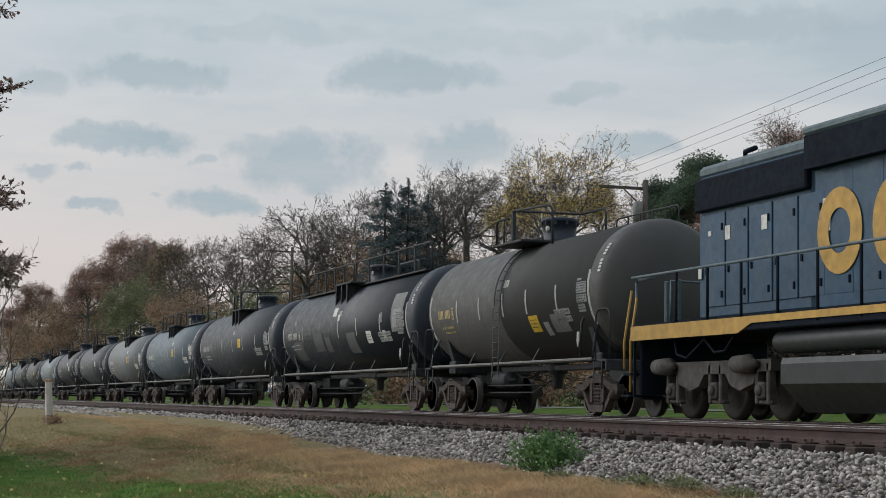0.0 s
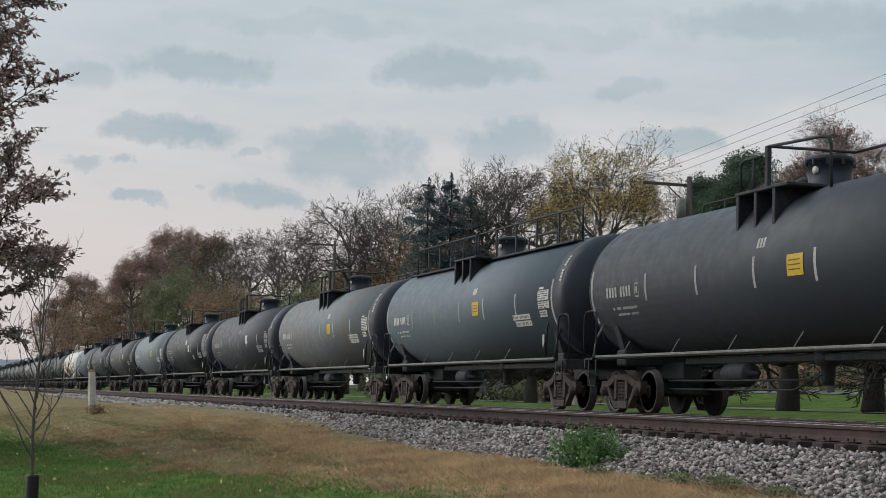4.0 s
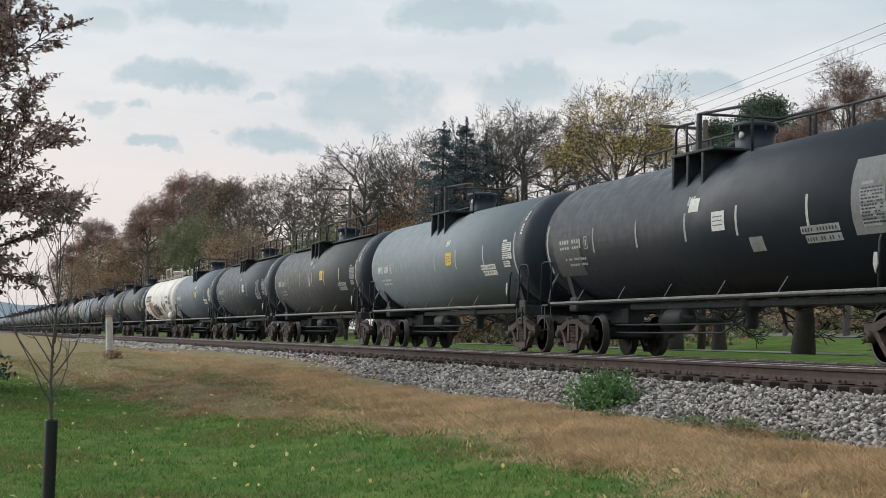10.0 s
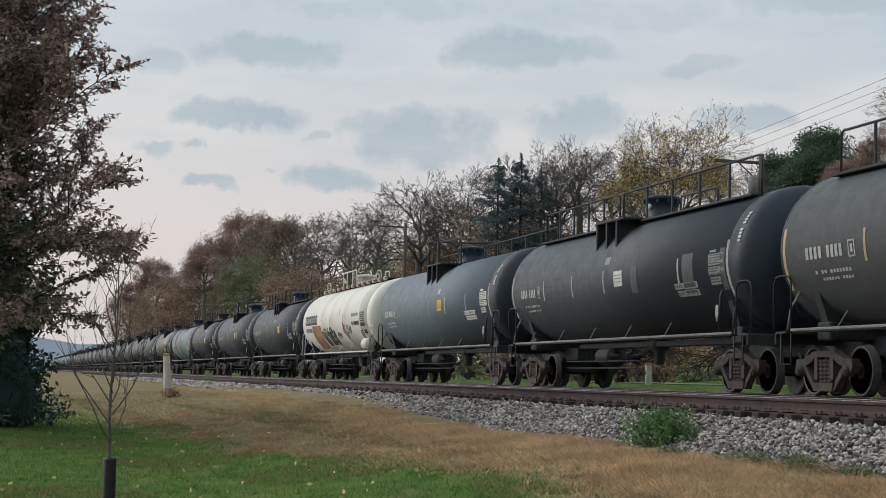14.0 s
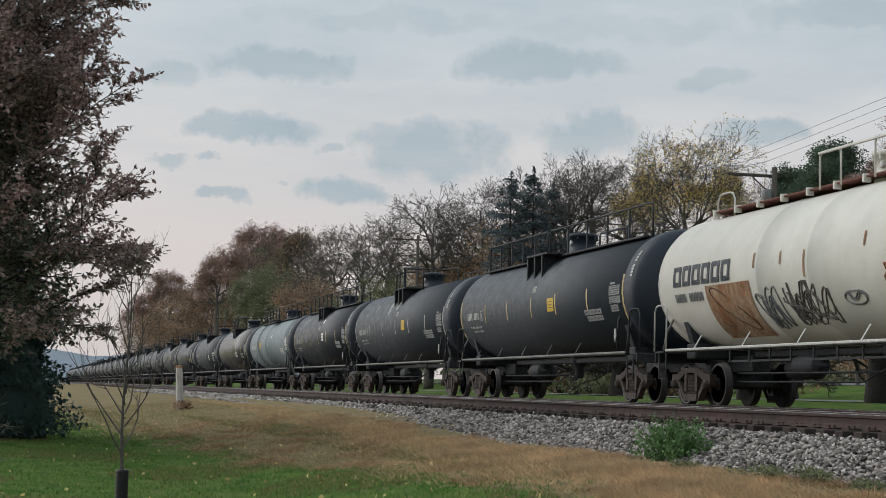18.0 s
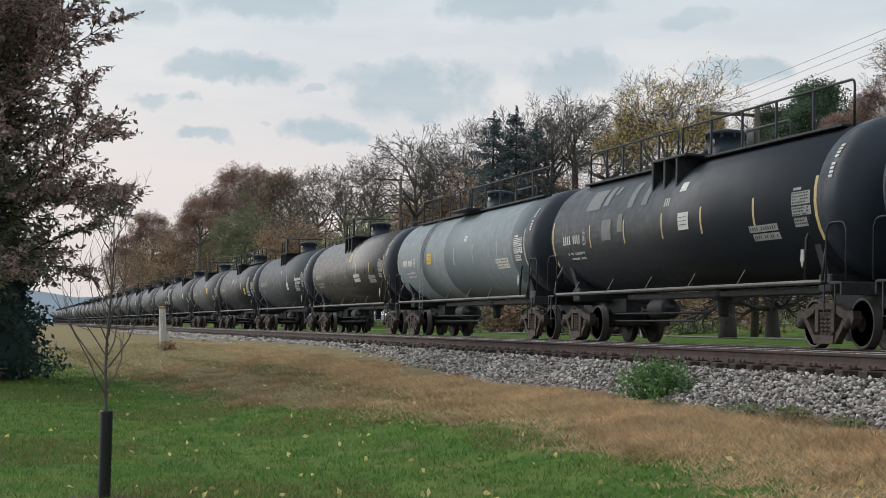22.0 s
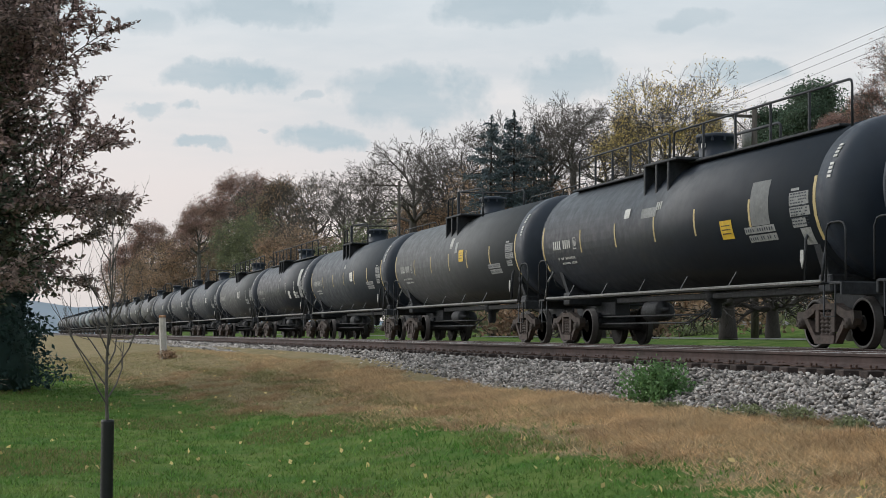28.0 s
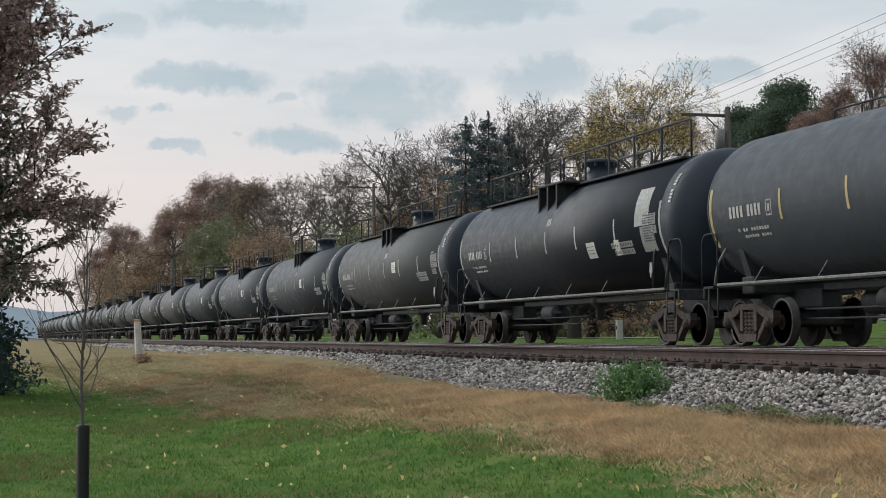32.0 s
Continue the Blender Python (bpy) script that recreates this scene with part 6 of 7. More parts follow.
def conifer(az, el, dist, seed, width, label):
    a, y = dist * math.cos(radians(az)), dist * math.sin(radians(az))
    z = ground_z(-a, y) - 0.05
    h = dist * math.tan(radians(el)) + EYE[2] - z
    rnd, rng = random.Random(seed), np.random.default_rng(seed)
    segs, pts = [((0, 0, 0), (0, 0, h * 0.5), 0.22, 0.14), ((0, 0, h * 0.5), (0, 0, h), 0.14, 0.02)], []
    zz = h * 0.14
    while zz < h * 0.97:
        f = zz / h
        for b in range(rnd.randint(4, 6)):
            ln = (width * (1 - f) ** 0.8 + 0.25) * rnd.uniform(0.45, 1.12)
            ang = rnd.uniform(0, 2 * math.pi)
            z0 = zz + rnd.uniform(-0.25, 0.25)
            droop = rnd.uniform(0.10, 0.32) * (1.2 - f)
            prev = Vector((0, 0, z0))
            for j in range(1, 6):
                q = j / 5
                w = Vector((math.cos(ang) * ln * q, math.sin(ang) * ln * q, z0 - droop * ln * q + 0.30 * ln * droop * q ** 3 + 0.05 * q))
                segs.append((tuple(prev), tuple(w), 0.034 - 0.005 * j, 0.03 - 0.005 * j))
                prev = w
            for j in range(int(10 + 34 * ln)):
                q = 0.18 + 0.82 * rnd.random() ** 0.75
                sp = 0.30 * ln * (1 - 0.75 * q) + 0.05
                s = rnd.uniform(-sp, sp)
                pts.append((math.cos(ang) * ln * q - math.sin(ang) * s, math.sin(ang) * ln * q + math.cos(ang) * s, z0 - droop * ln * q + 0.30 * ln * droop * q ** 3 - abs(rnd.gauss(0, 0.13)) - abs(s) * 0.25))
        zz += rnd.uniform(0.42, 0.75) * (1.15 - 0.45 * f)
    for j in range(60):
        pts.append((rnd.gauss(0, 0.05), rnd.gauss(0, 0.05), h * (0.93 + 0.07 * rnd.random())))
    t = thing("conifer_tree", pose(-a, y, z), label, "tree", "trees beyond the railway")
    part("trunk", branch_mesh(segs, M_BARKDARK, "trunk", 0.03), None, t)
    part("crown", leaf_cloud(pts, 0.27, M_NEEDLE, "crown", rng, 0.05, 0.35, 0.5), None, t)


def blob_shrub(name, x, y, size, height, count, leaf, mat, label, seed, category="shrub", group=""):
    """A dense shrub: stems and many leaves heaped in lumps."""
    rng, rnd = np.random.default_rng(seed), random.Random(seed)
    z = ground_z(x, y) - 0.04
    t = thing(name, pose(x, y, z), label, category, group)
    lumps = [(rnd.gauss(0, 0.45) * size[0], rnd.gauss(0, 0.45) * size[1], height * rnd.uniform(0.18, 0.78), rnd.uniform(0.25, 0.5)) for _ in range(16)]
    pts = []
    for k in range(count):
        lx, ly, lz, lr = lumps[k % len(lumps)]
        v = rng.normal(size=3)
        v /= np.linalg.norm(v)
        rr = lr * (0.55 + 0.5 * rng.random())
        pts.append((lx + v[0] * rr * size[0], ly + v[1] * rr * size[1], max(0.03, lz + v[2] * rr * height * 0.75)))
    segs = [((rnd.gauss(0, 0.06), rnd.gauss(0, 0.06), 0), (lx * 0.85, ly * 0.85, lz), 0.012 + 0.01 * height, 0.006) for lx, ly, lz, _ in lumps]
    tagged(part("stem_cluster", branch_mesh(segs, M_BARK, "stem_cluster", 0.03), None, t), kind="stuff")
    part("foliage", leaf_cloud(pts, leaf, mat, "foliage", rng, leaf * 0.25), None, t)
    return t


def background_trees():
    P = place_tree
    P("sparse:yellow", 21, 22.25, 9.0, 90, "half-bare tree with golden yellow leaves", 0.78, 30)
    P("sparse:yellow", 22, 20.95, 7.7, 97, "half-bare tree with thin yellow leaves", 0.50, 140)
    P("sparse:yellow", 22, 23.75, 7.8, 95, "half-bare tree with yellowing leaves", 0.50, 200)
    for k, (az, el, d, w) in enumerate(((17.05, 7.80, 112, 5.4), (16.25, 7.62, 111, 5.0), (17.75, 7.30, 114, 5.2))):
        conifer(az, el, d, 40 + k, w, "dark blue-green spruce with layered boughs")
    rows = (("bare", 3, 10.2, 5.45, 174, 0.85), ("bare", 4, 11.2, 5.75, 158, 0.90), ("bare", 5, 12.1, 6.05, 150, 0.85), ("bare", 6, 13.55, 6.85, 132, 1.0), ("bare", 3, 15.3, 7.15, 128, 0.80),
            ("bare", 4, 14.6, 6.45, 135, 0.80), ("bare", 5, 18.3, 8.05, 116, 0.80), ("bare", 6, 19.1, 8.25, 113, 0.75), ("bare", 3, 20.2, 7.95, 112, 0.70),
            ("bare", 6, 16.6, 7.5, 128, 0.80), ("bare", 5, 21.4, 7.5, 120, 0.75), ("bare", 4, 25.2, 7.4, 112, 0.75), ("bare", 5, 17.8, 7.4, 124, 0.75), ("bare", 3, 33.2, 8.2, 84, 0.75))
    for k, (kd, sd, az, el, d, w) in enumerate(rows):
        P(kd, sd, az, el, d, "bare grey-brown deciduous tree with fine twigs", w, 47 * k)
    P("full:red", 11, 7.5, 5.42, 236, "broad tree with russet red leaves", 0.80, 10)
    P("full:red", 12, 6.2, 4.35, 276, "rounded tree in russet red leaf", 0.80, 80)
    P("thin:red", 26, 8.5, 5.2, 222, "tree with thinning russet leaves", 0.85, 160)
    P("thin:orange", 27, 9.3, 5.38, 190, "half-bare tree with brown leaves", 0.85, 160)
    P("full:red", 11, 4.62, 3.78, 382, "distant russet tree with open gaps", 0.75, 210)
    P("full:red", 12, 3.70, 2.95, 420, "distant tree in russet leaf", 0.9, 300)
    P("full:orange", 14, 5.35, 2.91, 322, "low tree in orange-brown leaf", 1.62, 20)
    P("full:orange", 15, 6.05, 3.16, 285, "low tree in orange-brown leaf", 1.62, 120)
    P("full:orange", 14, 4.35, 2.35, 396, "low tree in orange-brown leaf", 1.80, 250)
    P("full:green", 16, 7.75, 4.55, 205, "olive green tree turning yellow", 0.85, 40)
    P("full:green", 17, 8.7, 3.9, 200, "tree with olive green leaves", 0.95, 200)
    P("full:orange", 15, 9.16, 3.45, 184, "understorey tree with brown autumn leaves", 1.49, 10)
    P("full:orange", 14, 10.36, 3.5, 168, "understorey tree with brown autumn leaves", 1.55, 150)
    P("full:green", 17, 11.86, 3.9, 152, "understorey tree with olive leaves", 1.49, 60)
    P("full:green", 16, 12.86, 4.5, 145, "understorey tree with olive green leaves", 1.28, 100)
    P("full:orange", 15, 14.16, 4.5, 138, "understorey tree with brown autumn leaves", 1.35, 330)
    P("full:orange", 14, 15.20, 4.9, 134, "understorey tree with brown autumn leaves", 1.28, 290)
    P("full:orange", 14, 16.45, 5.35, 122, "understorey tree with brown autumn leaves", 1.35, 90)
    P("full:orange", 15, 17.95, 5.30, 120, "understorey tree with brown autumn leaves", 1.35, 190)
    P("full:orange", 14, 19.46, 5.10, 116, "understorey tree with brown autumn leaves", 1.35, 270)
    P("full:green", 17, 20.95, 5.10, 112, "understorey tree with olive leaves", 1.35, 20)
    P("full:orange", 15, 22.75, 5.10, 108, "understorey tree with brown autumn leaves", 1.35, 70)
    P("full:orange", 14, 24.75, 5.30, 104, "understorey tree with brown autumn leaves", 1.35, 180)
    P("dense:deep", 18, 27.3, 8.55, 84, "rounded tree with dark green leaves", 0.58, 0)
    P("dense:deep", 18, 26.2, 7.75, 87, "rounded tree with dark green leaves", 0.50, 100)
    P("full:red", 12, 28.1, 7.5, 76, "tree with rust-tinged autumn leaves", 0.50, 200)
    P("sparse:pink", 24, 30.1, 9.75, 72, "half-bare tree with dusty pink-brown leaves", 0.56, 0)
    P("sparse:pink", 25, 31.4, 8.9, 74, "half-bare tree with dusty pink-brown leaves", 0.52, 120)
    P("sparse:pink", 24, 29.0, 8.3, 78, "half-bare tree with pinkish leaves", 0.45, 220)
    P("full:orange", 15, 30.75, 5.80, 90, "broad tree in brown leaf", 1.35, 45)
    P("full:orange", 14, 33.76, 6.20, 88, "broad tree in brown leaf", 1.35, 145)
    # lawn trees whose trunks stand behind the wheels
    for k, (az, d, h) in enumerate(((28.7, 50, 5.2), (31.5, 49, 5.0), (24.4, 60, 5.0), (25.9, 66, 4.6), (20.0, 72, 4.6), (20.6, 74, 4.4), (34.0, 48, 5.0), (18.6, 80, 4.6))):
        P("orchard", 30 + k % 2, az, math.degrees(math.atan2(h - 0.6, d)), d, "low spreading lawn tree with thick trunk and bare limbs", 1.0, 77 * k, "lawn trees")
    for k in range(14):
        az = 19.5 + k * 1.2
        d = 78 + 6 * math.sin(k * 2.1)
        x, y = -d * math.cos(radians(az)), d * math.sin(radians(az))
        blob_shrub("shrub", x, y, (1.6, 1.6), 1.3 + 0.5 * math.sin(k * 1.7), 420, 0.26, M_LEAFORANGE if k % 3 else M_LEAFGREEN, "low brown and green shrub on the far lawn", 200 + k, "shrub", "shrubs on the far lawn")
    rnd = random.Random(90)
    for k in range(24):
        az = 15.5 + k * 0.9 + rnd.uniform(-0.2, 0.2)
        d = 92 + rnd.uniform(-3, 5)
        x, y = -d * math.cos(radians(az)), d * math.sin(radians(az))
        blob_shrub("brush", x, y, (2.3, 2.0), rnd.uniform(2.6, 3.6), 700, 0.36, M_LEAFORANGE if k % 4 else M_LEAFGREEN, "tangled brown brush at the wood's edge", 500 + k, "shrub", "brush along the wood")


background_trees()


def leaf_sprays(pos, axis, size, mat, name, rng, aspect=0.52):
    """Pointed leaves set along twigs, each folded at its midrib."""
    n = len(pos)
    a = axis + rng.normal(0, 0.30, (n, 3))
    a /= np.linalg.norm(a, axis=1, keepdims=True)
    b = np.cross(a, rng.normal(0, 0.5, (n, 3)) + np.array([0, 0, 1.0]))
    b /= np.linalg.norm(b, axis=1, keepdims=True) + 1e-9
    c = np.cross(a, b)
    sz = (size * rng.uniform(0.6, 1.25, n))[:, None]
    w = sz * aspect * 0.5
    v = np.stack([pos, pos + a * sz * 0.42 + b * w + c * sz * 0.10, pos + a * sz, pos + a * sz * 0.42 - b * w + c * sz * 0.10], 1)
    f = (np.array([0, 1, 2, 0, 2, 3])[None] + (np.arange(n) * 4)[:, None]).reshape(-1)
    return array_mesh(name, v.reshape(-1, 3), f, np.full(2 * n, 3), mat)


def near_tree():
    """The wine-brown tree that leans in over the lawn: rising limbs with leafy sprays."""
    x, y = -38.5, -1.3
    z = ground_z(x, y) - 0.05
    rnd, rng = random.Random(77), np.random.default_rng(5)
    segs, spots, heads = [], [], []

    def shoot(p, d, ln, r, lev):
        n = max(3, int(ln / 0.30)) if lev < 2 else 3
        q, dd = p, d
        for k in range(n):
            sag = 0.008 if lev == 0 else 0.0
            dd = (dd + Vector((rnd.gauss(0, 0.14), rnd.gauss(0, 0.14), rnd.gauss(sag, 0.11)))).normalized()
            e = q + dd * (ln / n)
            segs.append((tuple(q), tuple(e), r * (1 - 0.8 * k / n) + 0.003, r * (1 - 0.8 * (k + 1) / n) + 0.003))
            if lev < 2 and (k > 0 or lev):
                for sgn in (-1, 1):
                    if rnd.random() < (0.95 if lev == 0 else 0.85):
                        side = dd.cross(Vector((rnd.gauss(0, 0.6), rnd.gauss(0, 0.6), 1))).normalized() * sgn
                        nd = (dd * 0.8 + side * rnd.uniform(0.5, 0.95) + Vector((0, 0, rnd.gauss(0.15, 0.22)))).normalized()
                        left = 1 - k / n
                        shoot(e, nd, (0.38 + 0.42 * ln * left * 0.6) * rnd.uniform(0.6, 1.1) if lev == 0 else rnd.uniform(0.22, 0.42), r * 0.45 if lev == 0 else 0.004, lev + 1)
            if lev > 0 or k > n * 0.6:
                for m in range(4 if lev == 1 else 2):
                    w = q.lerp(e, rnd.random())
                    side = Vector((rnd.gauss(0, 0.7), rnd.gauss(0, 0.7), rnd.gauss(-0.35, 0.4)))
                    spots.append(tuple(w))
                    heads.append(tuple((dd * 0.7 + side).normalized()))
            q = e
    H = 11.4
    prev = Vector((0, 0, 0))
    for k in range(1, 15):
        e = Vector((0.10 * math.sin(k * 0.8), 0.10 * math.sin(k * 0.6 + 1), H * k / 14))
        segs.append((tuple(prev), tuple(e), 0.16 * (1 - (k - 1) / 14) + 0.01, 0.16 * (1 - k / 14) + 0.01))
        prev = e
    for k in range(84):
        h = 2.1 + 8.8 * ((k + rnd.random()) / 84) ** 1.10
        reach = 4.75 * math.sqrt(max(0.03, 1 - ((h + 1.0 - 3.8) / 8.2) ** 2)) * rnd.uniform(0.70, 0.97) * (1.04 if h < 3.8 else 1.0)
        ang = k * 2.39996 + rnd.gauss(0, 0.3)
        rise = radians(rnd.uniform(8, 40) + 4.0 * max(0.0, h - 4.5))
        shoot(Vector((0, 0, h)), Vector((math.cos(ang) * math.cos(rise), math.sin(ang) * math.cos(rise), math.sin(rise))), reach / math.cos(rise), 0.03, 0)
    pos, head = np.array(spots), np.array(heads)
    inner = np.hypot(pos[:, 0], pos[:, 1]) / 4.9 + 0.05 * (pos[:, 2] - 4.0) + rng.normal(0, 0.14, len(pos)) < 0.42
    t = thing("tree", pose(x, y, z, 0, 0, 25), "leafy tree with dark wine-brown autumn leaves", "tree")
    part("trunk", Shape().tube([segs[0][0]] + [q[1] for q in segs[:14]], 0.17, 10, r_end=0.012), M_BARKDARK, t)
    tagged(part("limb_work", branch_mesh(segs[14:], M_BARKDARK, "limb_work", 0.03), None, t, "thin dark limbs and twigs"), kind="stuff")
    part("crown", leaf_sprays(pos[~inner], head[~inner], 0.142, M_LEAFWINE, "crown", rng), None, t, "wine-brown leaves")
    part("inner_crown", leaf_sprays(pos[inner], head[inner], 0.165, M_LEAFDUSK, "inner_crown", rng), None, t, "remaining dull green leaves")


near_tree()


def evergreen(x, y, rx, h, seed, label):
    """A dense dark evergreen that reaches the ground."""
    rng = np.random.default_rng(seed)
    z = ground_z(x, y) - 0.05
    t = thing("evergreen_shrub", pose(x, y, z), label, "shrub")
    n = int(620 * rx * h * 2.2)
    f = rng.random(n) ** 0.8
    prof = rx * np.sqrt(np.clip(1 - f ** 2.2, 0, 1)) * (0.86 + 0.14 * np.sin(f * 19))
    ang = rng.uniform(0, 2 * np.pi, n)
    lump = 1 + 0.13 * np.sin(ang * 5 + f * 11) + 0.08 * np.sin(ang * 11 - f * 23)
    rr = prof * lump * (0.80 + 0.22 * rng.random(n))
    pts = np.stack([rr * np.cos(ang), rr * np.sin(ang), 0.03 + f * h], 1)
    part("foliage", leaf_cloud(pts, 0.15, M_HEDGE, "foliage", rng, 0.05, 0.5), None, t)
    part("trunk", Shape().tube([(0, 0, 0), (0.03, 0, h * 0.45), (0, 0.02, h * 0.9)], 0.10, 7, r_end=0.03), M_BARKDARK, t)
    core = Shape().turned([(0.06, rx * 0.74), (h * 0.3, rx * 0.73), (h * 0.6, rx * 0.58), (h * 0.85, rx * 0.3), (h * 0.93, 0.0)], 14, "z")
    part("inner_foliage", core, M_HEDGE, t)


evergreen(-42.0, -0.95, 2.0, 3.6, 9, "dense dark green evergreen shrub reaching the grass")
evergreen(-43.5, -1.75, 2.7, 6.6, 10, "dense evergreen shrub with dark leaves")


def thin_shrub(name, x, y, h, seed, label, mat, spread=1.3, r=0.016, stems=3, min_r=0.0045, category="shrub"):
    z = ground_z(x, y) - 0.03
    t = thing(name, pose(x, y, z), label, category)
    rnd = random.Random(seed)
    for k in range(stems):
        segs, _ = grow(seed + k, h * rnd.uniform(0.8, 1.0), spread, 3, r, kids=(3, 4), up=0.6, twist=0.35, min_r=min_r, first=0.2, lean=(rnd.uniform(-0.35, 0.35), rnd.uniform(-0.35, 0.35)))
        part("stem", branch_mesh(segs, mat, "stem", 0.012), None, t)


thin_shrub("bare_shrub", -21.5, -1.15, 2.9, 310, "leafless shrub with pale twigs", M_TWIG, 1.5, 0.014, 4)


def sapling():
    x, y = -15.4, 0.87
    z = ground_z(x, y)
    t = thing("sapling", pose(x, y, z, 0, 0, 0), "bare young tree in a black trunk guard", "sapling")
    rnd = random.Random(12)
    segs = []
    H = 2.75
    prev = Vector((0, 0, 0))
    pts = [prev]
    for k in range(1, 13):
        q = Vector((0.016 * math.sin(k * 0.9), 0.02 * math.sin(k * 0.7 + 1), H * k / 12))
        r = 0.020 * (1 - k / 12) + 0.003
        segs.append((tuple(prev), tuple(q), r + 0.0015, r))
        prev = q
        pts.append(q)

    def twig(p, d, ln, r, lev):
        q, dd = Vector(p), Vector(d).normalized()
        for k in range(5):
            dd = (dd + Vector((rnd.gauss(0, 0.16), rnd.gauss(0, 0.16), 0.16))).normalized()
            nq = q + dd * ln / 5
            segs.append((tuple(q), tuple(nq), r * (1 - 0.13 * k), r * (0.87 - 0.13 * k)))
            if lev < 2 and k in (1, 2, 3, 4) and rnd.random() < 0.75:
                sd = Vector((rnd.gauss(0, 1), rnd.gauss(0, 1), rnd.gauss(0.3, 0.5)))
                twig(nq, dd + sd.normalized() * 0.75, ln * rnd.uniform(0.3, 0.5), r * 0.5, lev + 1)
            q = nq
    for k in range(20):
        zz = 0.90 + 1.62 * (k + 0.6 * rnd.random()) / 20
        side = 1 if k % 2 else -1
        ang = math.pi / 2 * side + rnd.uniform(-1.2, 1.2)
        ln = (1.05 - 0.55 * k / 20) * rnd.uniform(0.8, 1.1)
        twig((0, 0, zz), (math.cos(ang) * 0.68, math.sin(ang) * 0.68, 0.80 + 0.3 * k / 20), ln * 0.9, 0.0085 - 0.003 * k / 20, 0)
    part("stem", branch_mesh(segs, M_BARK, "stem", 0.006), None, t)
    g = Shape()
    prof = []
    n = 34
    for k in range(n + 1):
        zz = 0.80 * k / n
        prof.append((zz, 0.056 + 0.004 * (k % 2)))
    g.turned(prof, 18, "z")
    part("trunk_guard", g, M_GUARD, t, "black ribbed plastic trunk guard")
    part("bare_soil", Shape().turned([(-0.02, 0.46), (0.008, 0.30), (0.014, 0.0)], 16, "z"), M_SOIL, t, "bare brown soil round the stem")


sapling()


def weed_bush():
    x, y = -20.9, 8.47
    rng, rnd = np.random.default_rng(31), random.Random(31)
    t = thing("weed_bush", pose(x, y, -0.76), "green leafy weed growing out of the ballast", "shrub")
    segs, pts = [], []
    for k in range(70):
        ang, op = rnd.uniform(0, 2 * math.pi), rnd.uniform(0.1, 1.38)
        ln = rnd.uniform(0.38, 0.66) * (0.95 + 0.12 * op)
        p1 = Vector((math.sin(op) * math.cos(ang) * ln * 1.05, math.sin(op) * math.sin(ang) * ln * 0.95, math.cos(op) * ln + 0.08))
        base = (p1.x * 0.15, p1.y * 0.15, 0)
        segs.append((base, tuple(p1), 0.006, 0.003))
        for j in range(42):
            f = 0.25 + 0.75 * rnd.random()
            pts.append((base[0] + (p1.x - base[0]) * f, base[1] + (p1.y - base[1]) * f, p1.z * f))
    tagged(part("stem_cluster", branch_mesh(segs, M_WEED, "stem_cluster", 0.003), None, t), kind="stuff")
    part("leaves", leaf_cloud(pts, 0.06, M_WEED, "leaves", rng, 0.05, 0.65), None, t)


weed_bush()
for k, (bx, by, sz) in enumerate(((-17.2, 8.05, 0.30), (-16.3, 8.2, 0.36), (-19.2, 7.95, 0.25), (-15.2, 8.25, 0.22))):
    blob_shrub("low_weeds", bx, by, (sz * 1.6, sz * 0.5), sz * 0.6, 420, 0.045, M_LEAFGREEN, "low olive weeds at the foot of the ballast", 400 + k, "weeds", "weeds by the ballast")


# ---- grass ----
def blades(name, count, region, length, mat, label, seed, lean=0.5, width=0.010, clump=0, spread=0.035, mat_lean=0.0):
    """Grass blades as single thin triangles over a stretch of ground chosen by region(rng); blades of a clump may lean one way."""
    rng = np.random.default_rng(seed)
    out = []
    while len(out) < count:
        a, y = region(rng)
        if a is None:
            continue
        lx, ly, big = rng.normal(0, mat_lean), rng.normal(0, mat_lean), rng.uniform(0.55, 1.5) if mat_lean else 1.0
        out.append((a, y, lx, ly, big))
        for _ in range(clump):
            out.append((a + rng.normal(0, spread), y + rng.normal(0, spread), lx, ly, big))
    p = np.array(out[:count])
    z = np.array([ground_z(-q[0], q[1]) for q in p]) - 0.01
    n = len(p)
    ln = length * rng.uniform(0.45, 1.35, n) * p[:, 4]
    ang = rng.uniform(0, 2 * np.pi, n)
    ln_x, ln_y = (rng.normal(0, lean, n) + p[:, 2]) * ln, (rng.normal(0, lean, n) + p[:, 3]) * ln
    base = np.stack([-p[:, 0], p[:, 1], z], 1)
    w = width * rng.uniform(0.6, 1.4, n)
    off = np.stack([np.cos(ang) * w, np.sin(ang) * w, np.zeros(n)], 1)
    tip = base + np.stack([ln_x, ln_y, ln], 1)
    v = np.stack([base - off, base + off, tip], 1)
    me = array_mesh(name, v.reshape(-1, 3), np.arange(3 * n), np.full(n, 3), mat)
    return tagged(new(name, me), label, "grass", kind="stuff")


def dry_wave(a, y):
    return 0.55 * math.sin(a * 1.1 + y * 0.8) + 0.45 * math.sin(a * 0.47 - y * 1.3)


def lawn_spot(rng):
    a = 9 + 50 * rng.random() ** 1.9
    y = rng.uniform(-4.5, 7.0)
    if y > dry_edge(a) + 0.5 * dry_wave(a, y) + rng.normal(0, 0.35):
        return None, None
    return a, y


def straw_spot(rng):
    a = 8 + 62 * rng.random() ** 1.8
    y = rng.uniform(-1.0, 8.4)
    if y < dry_edge(a) + 0.5 * dry_wave(a, y) + rng.normal(0, 0.45) or y > 8.05 + 0.35 * dry_wave(a, y):
        return None, None
    return a, y


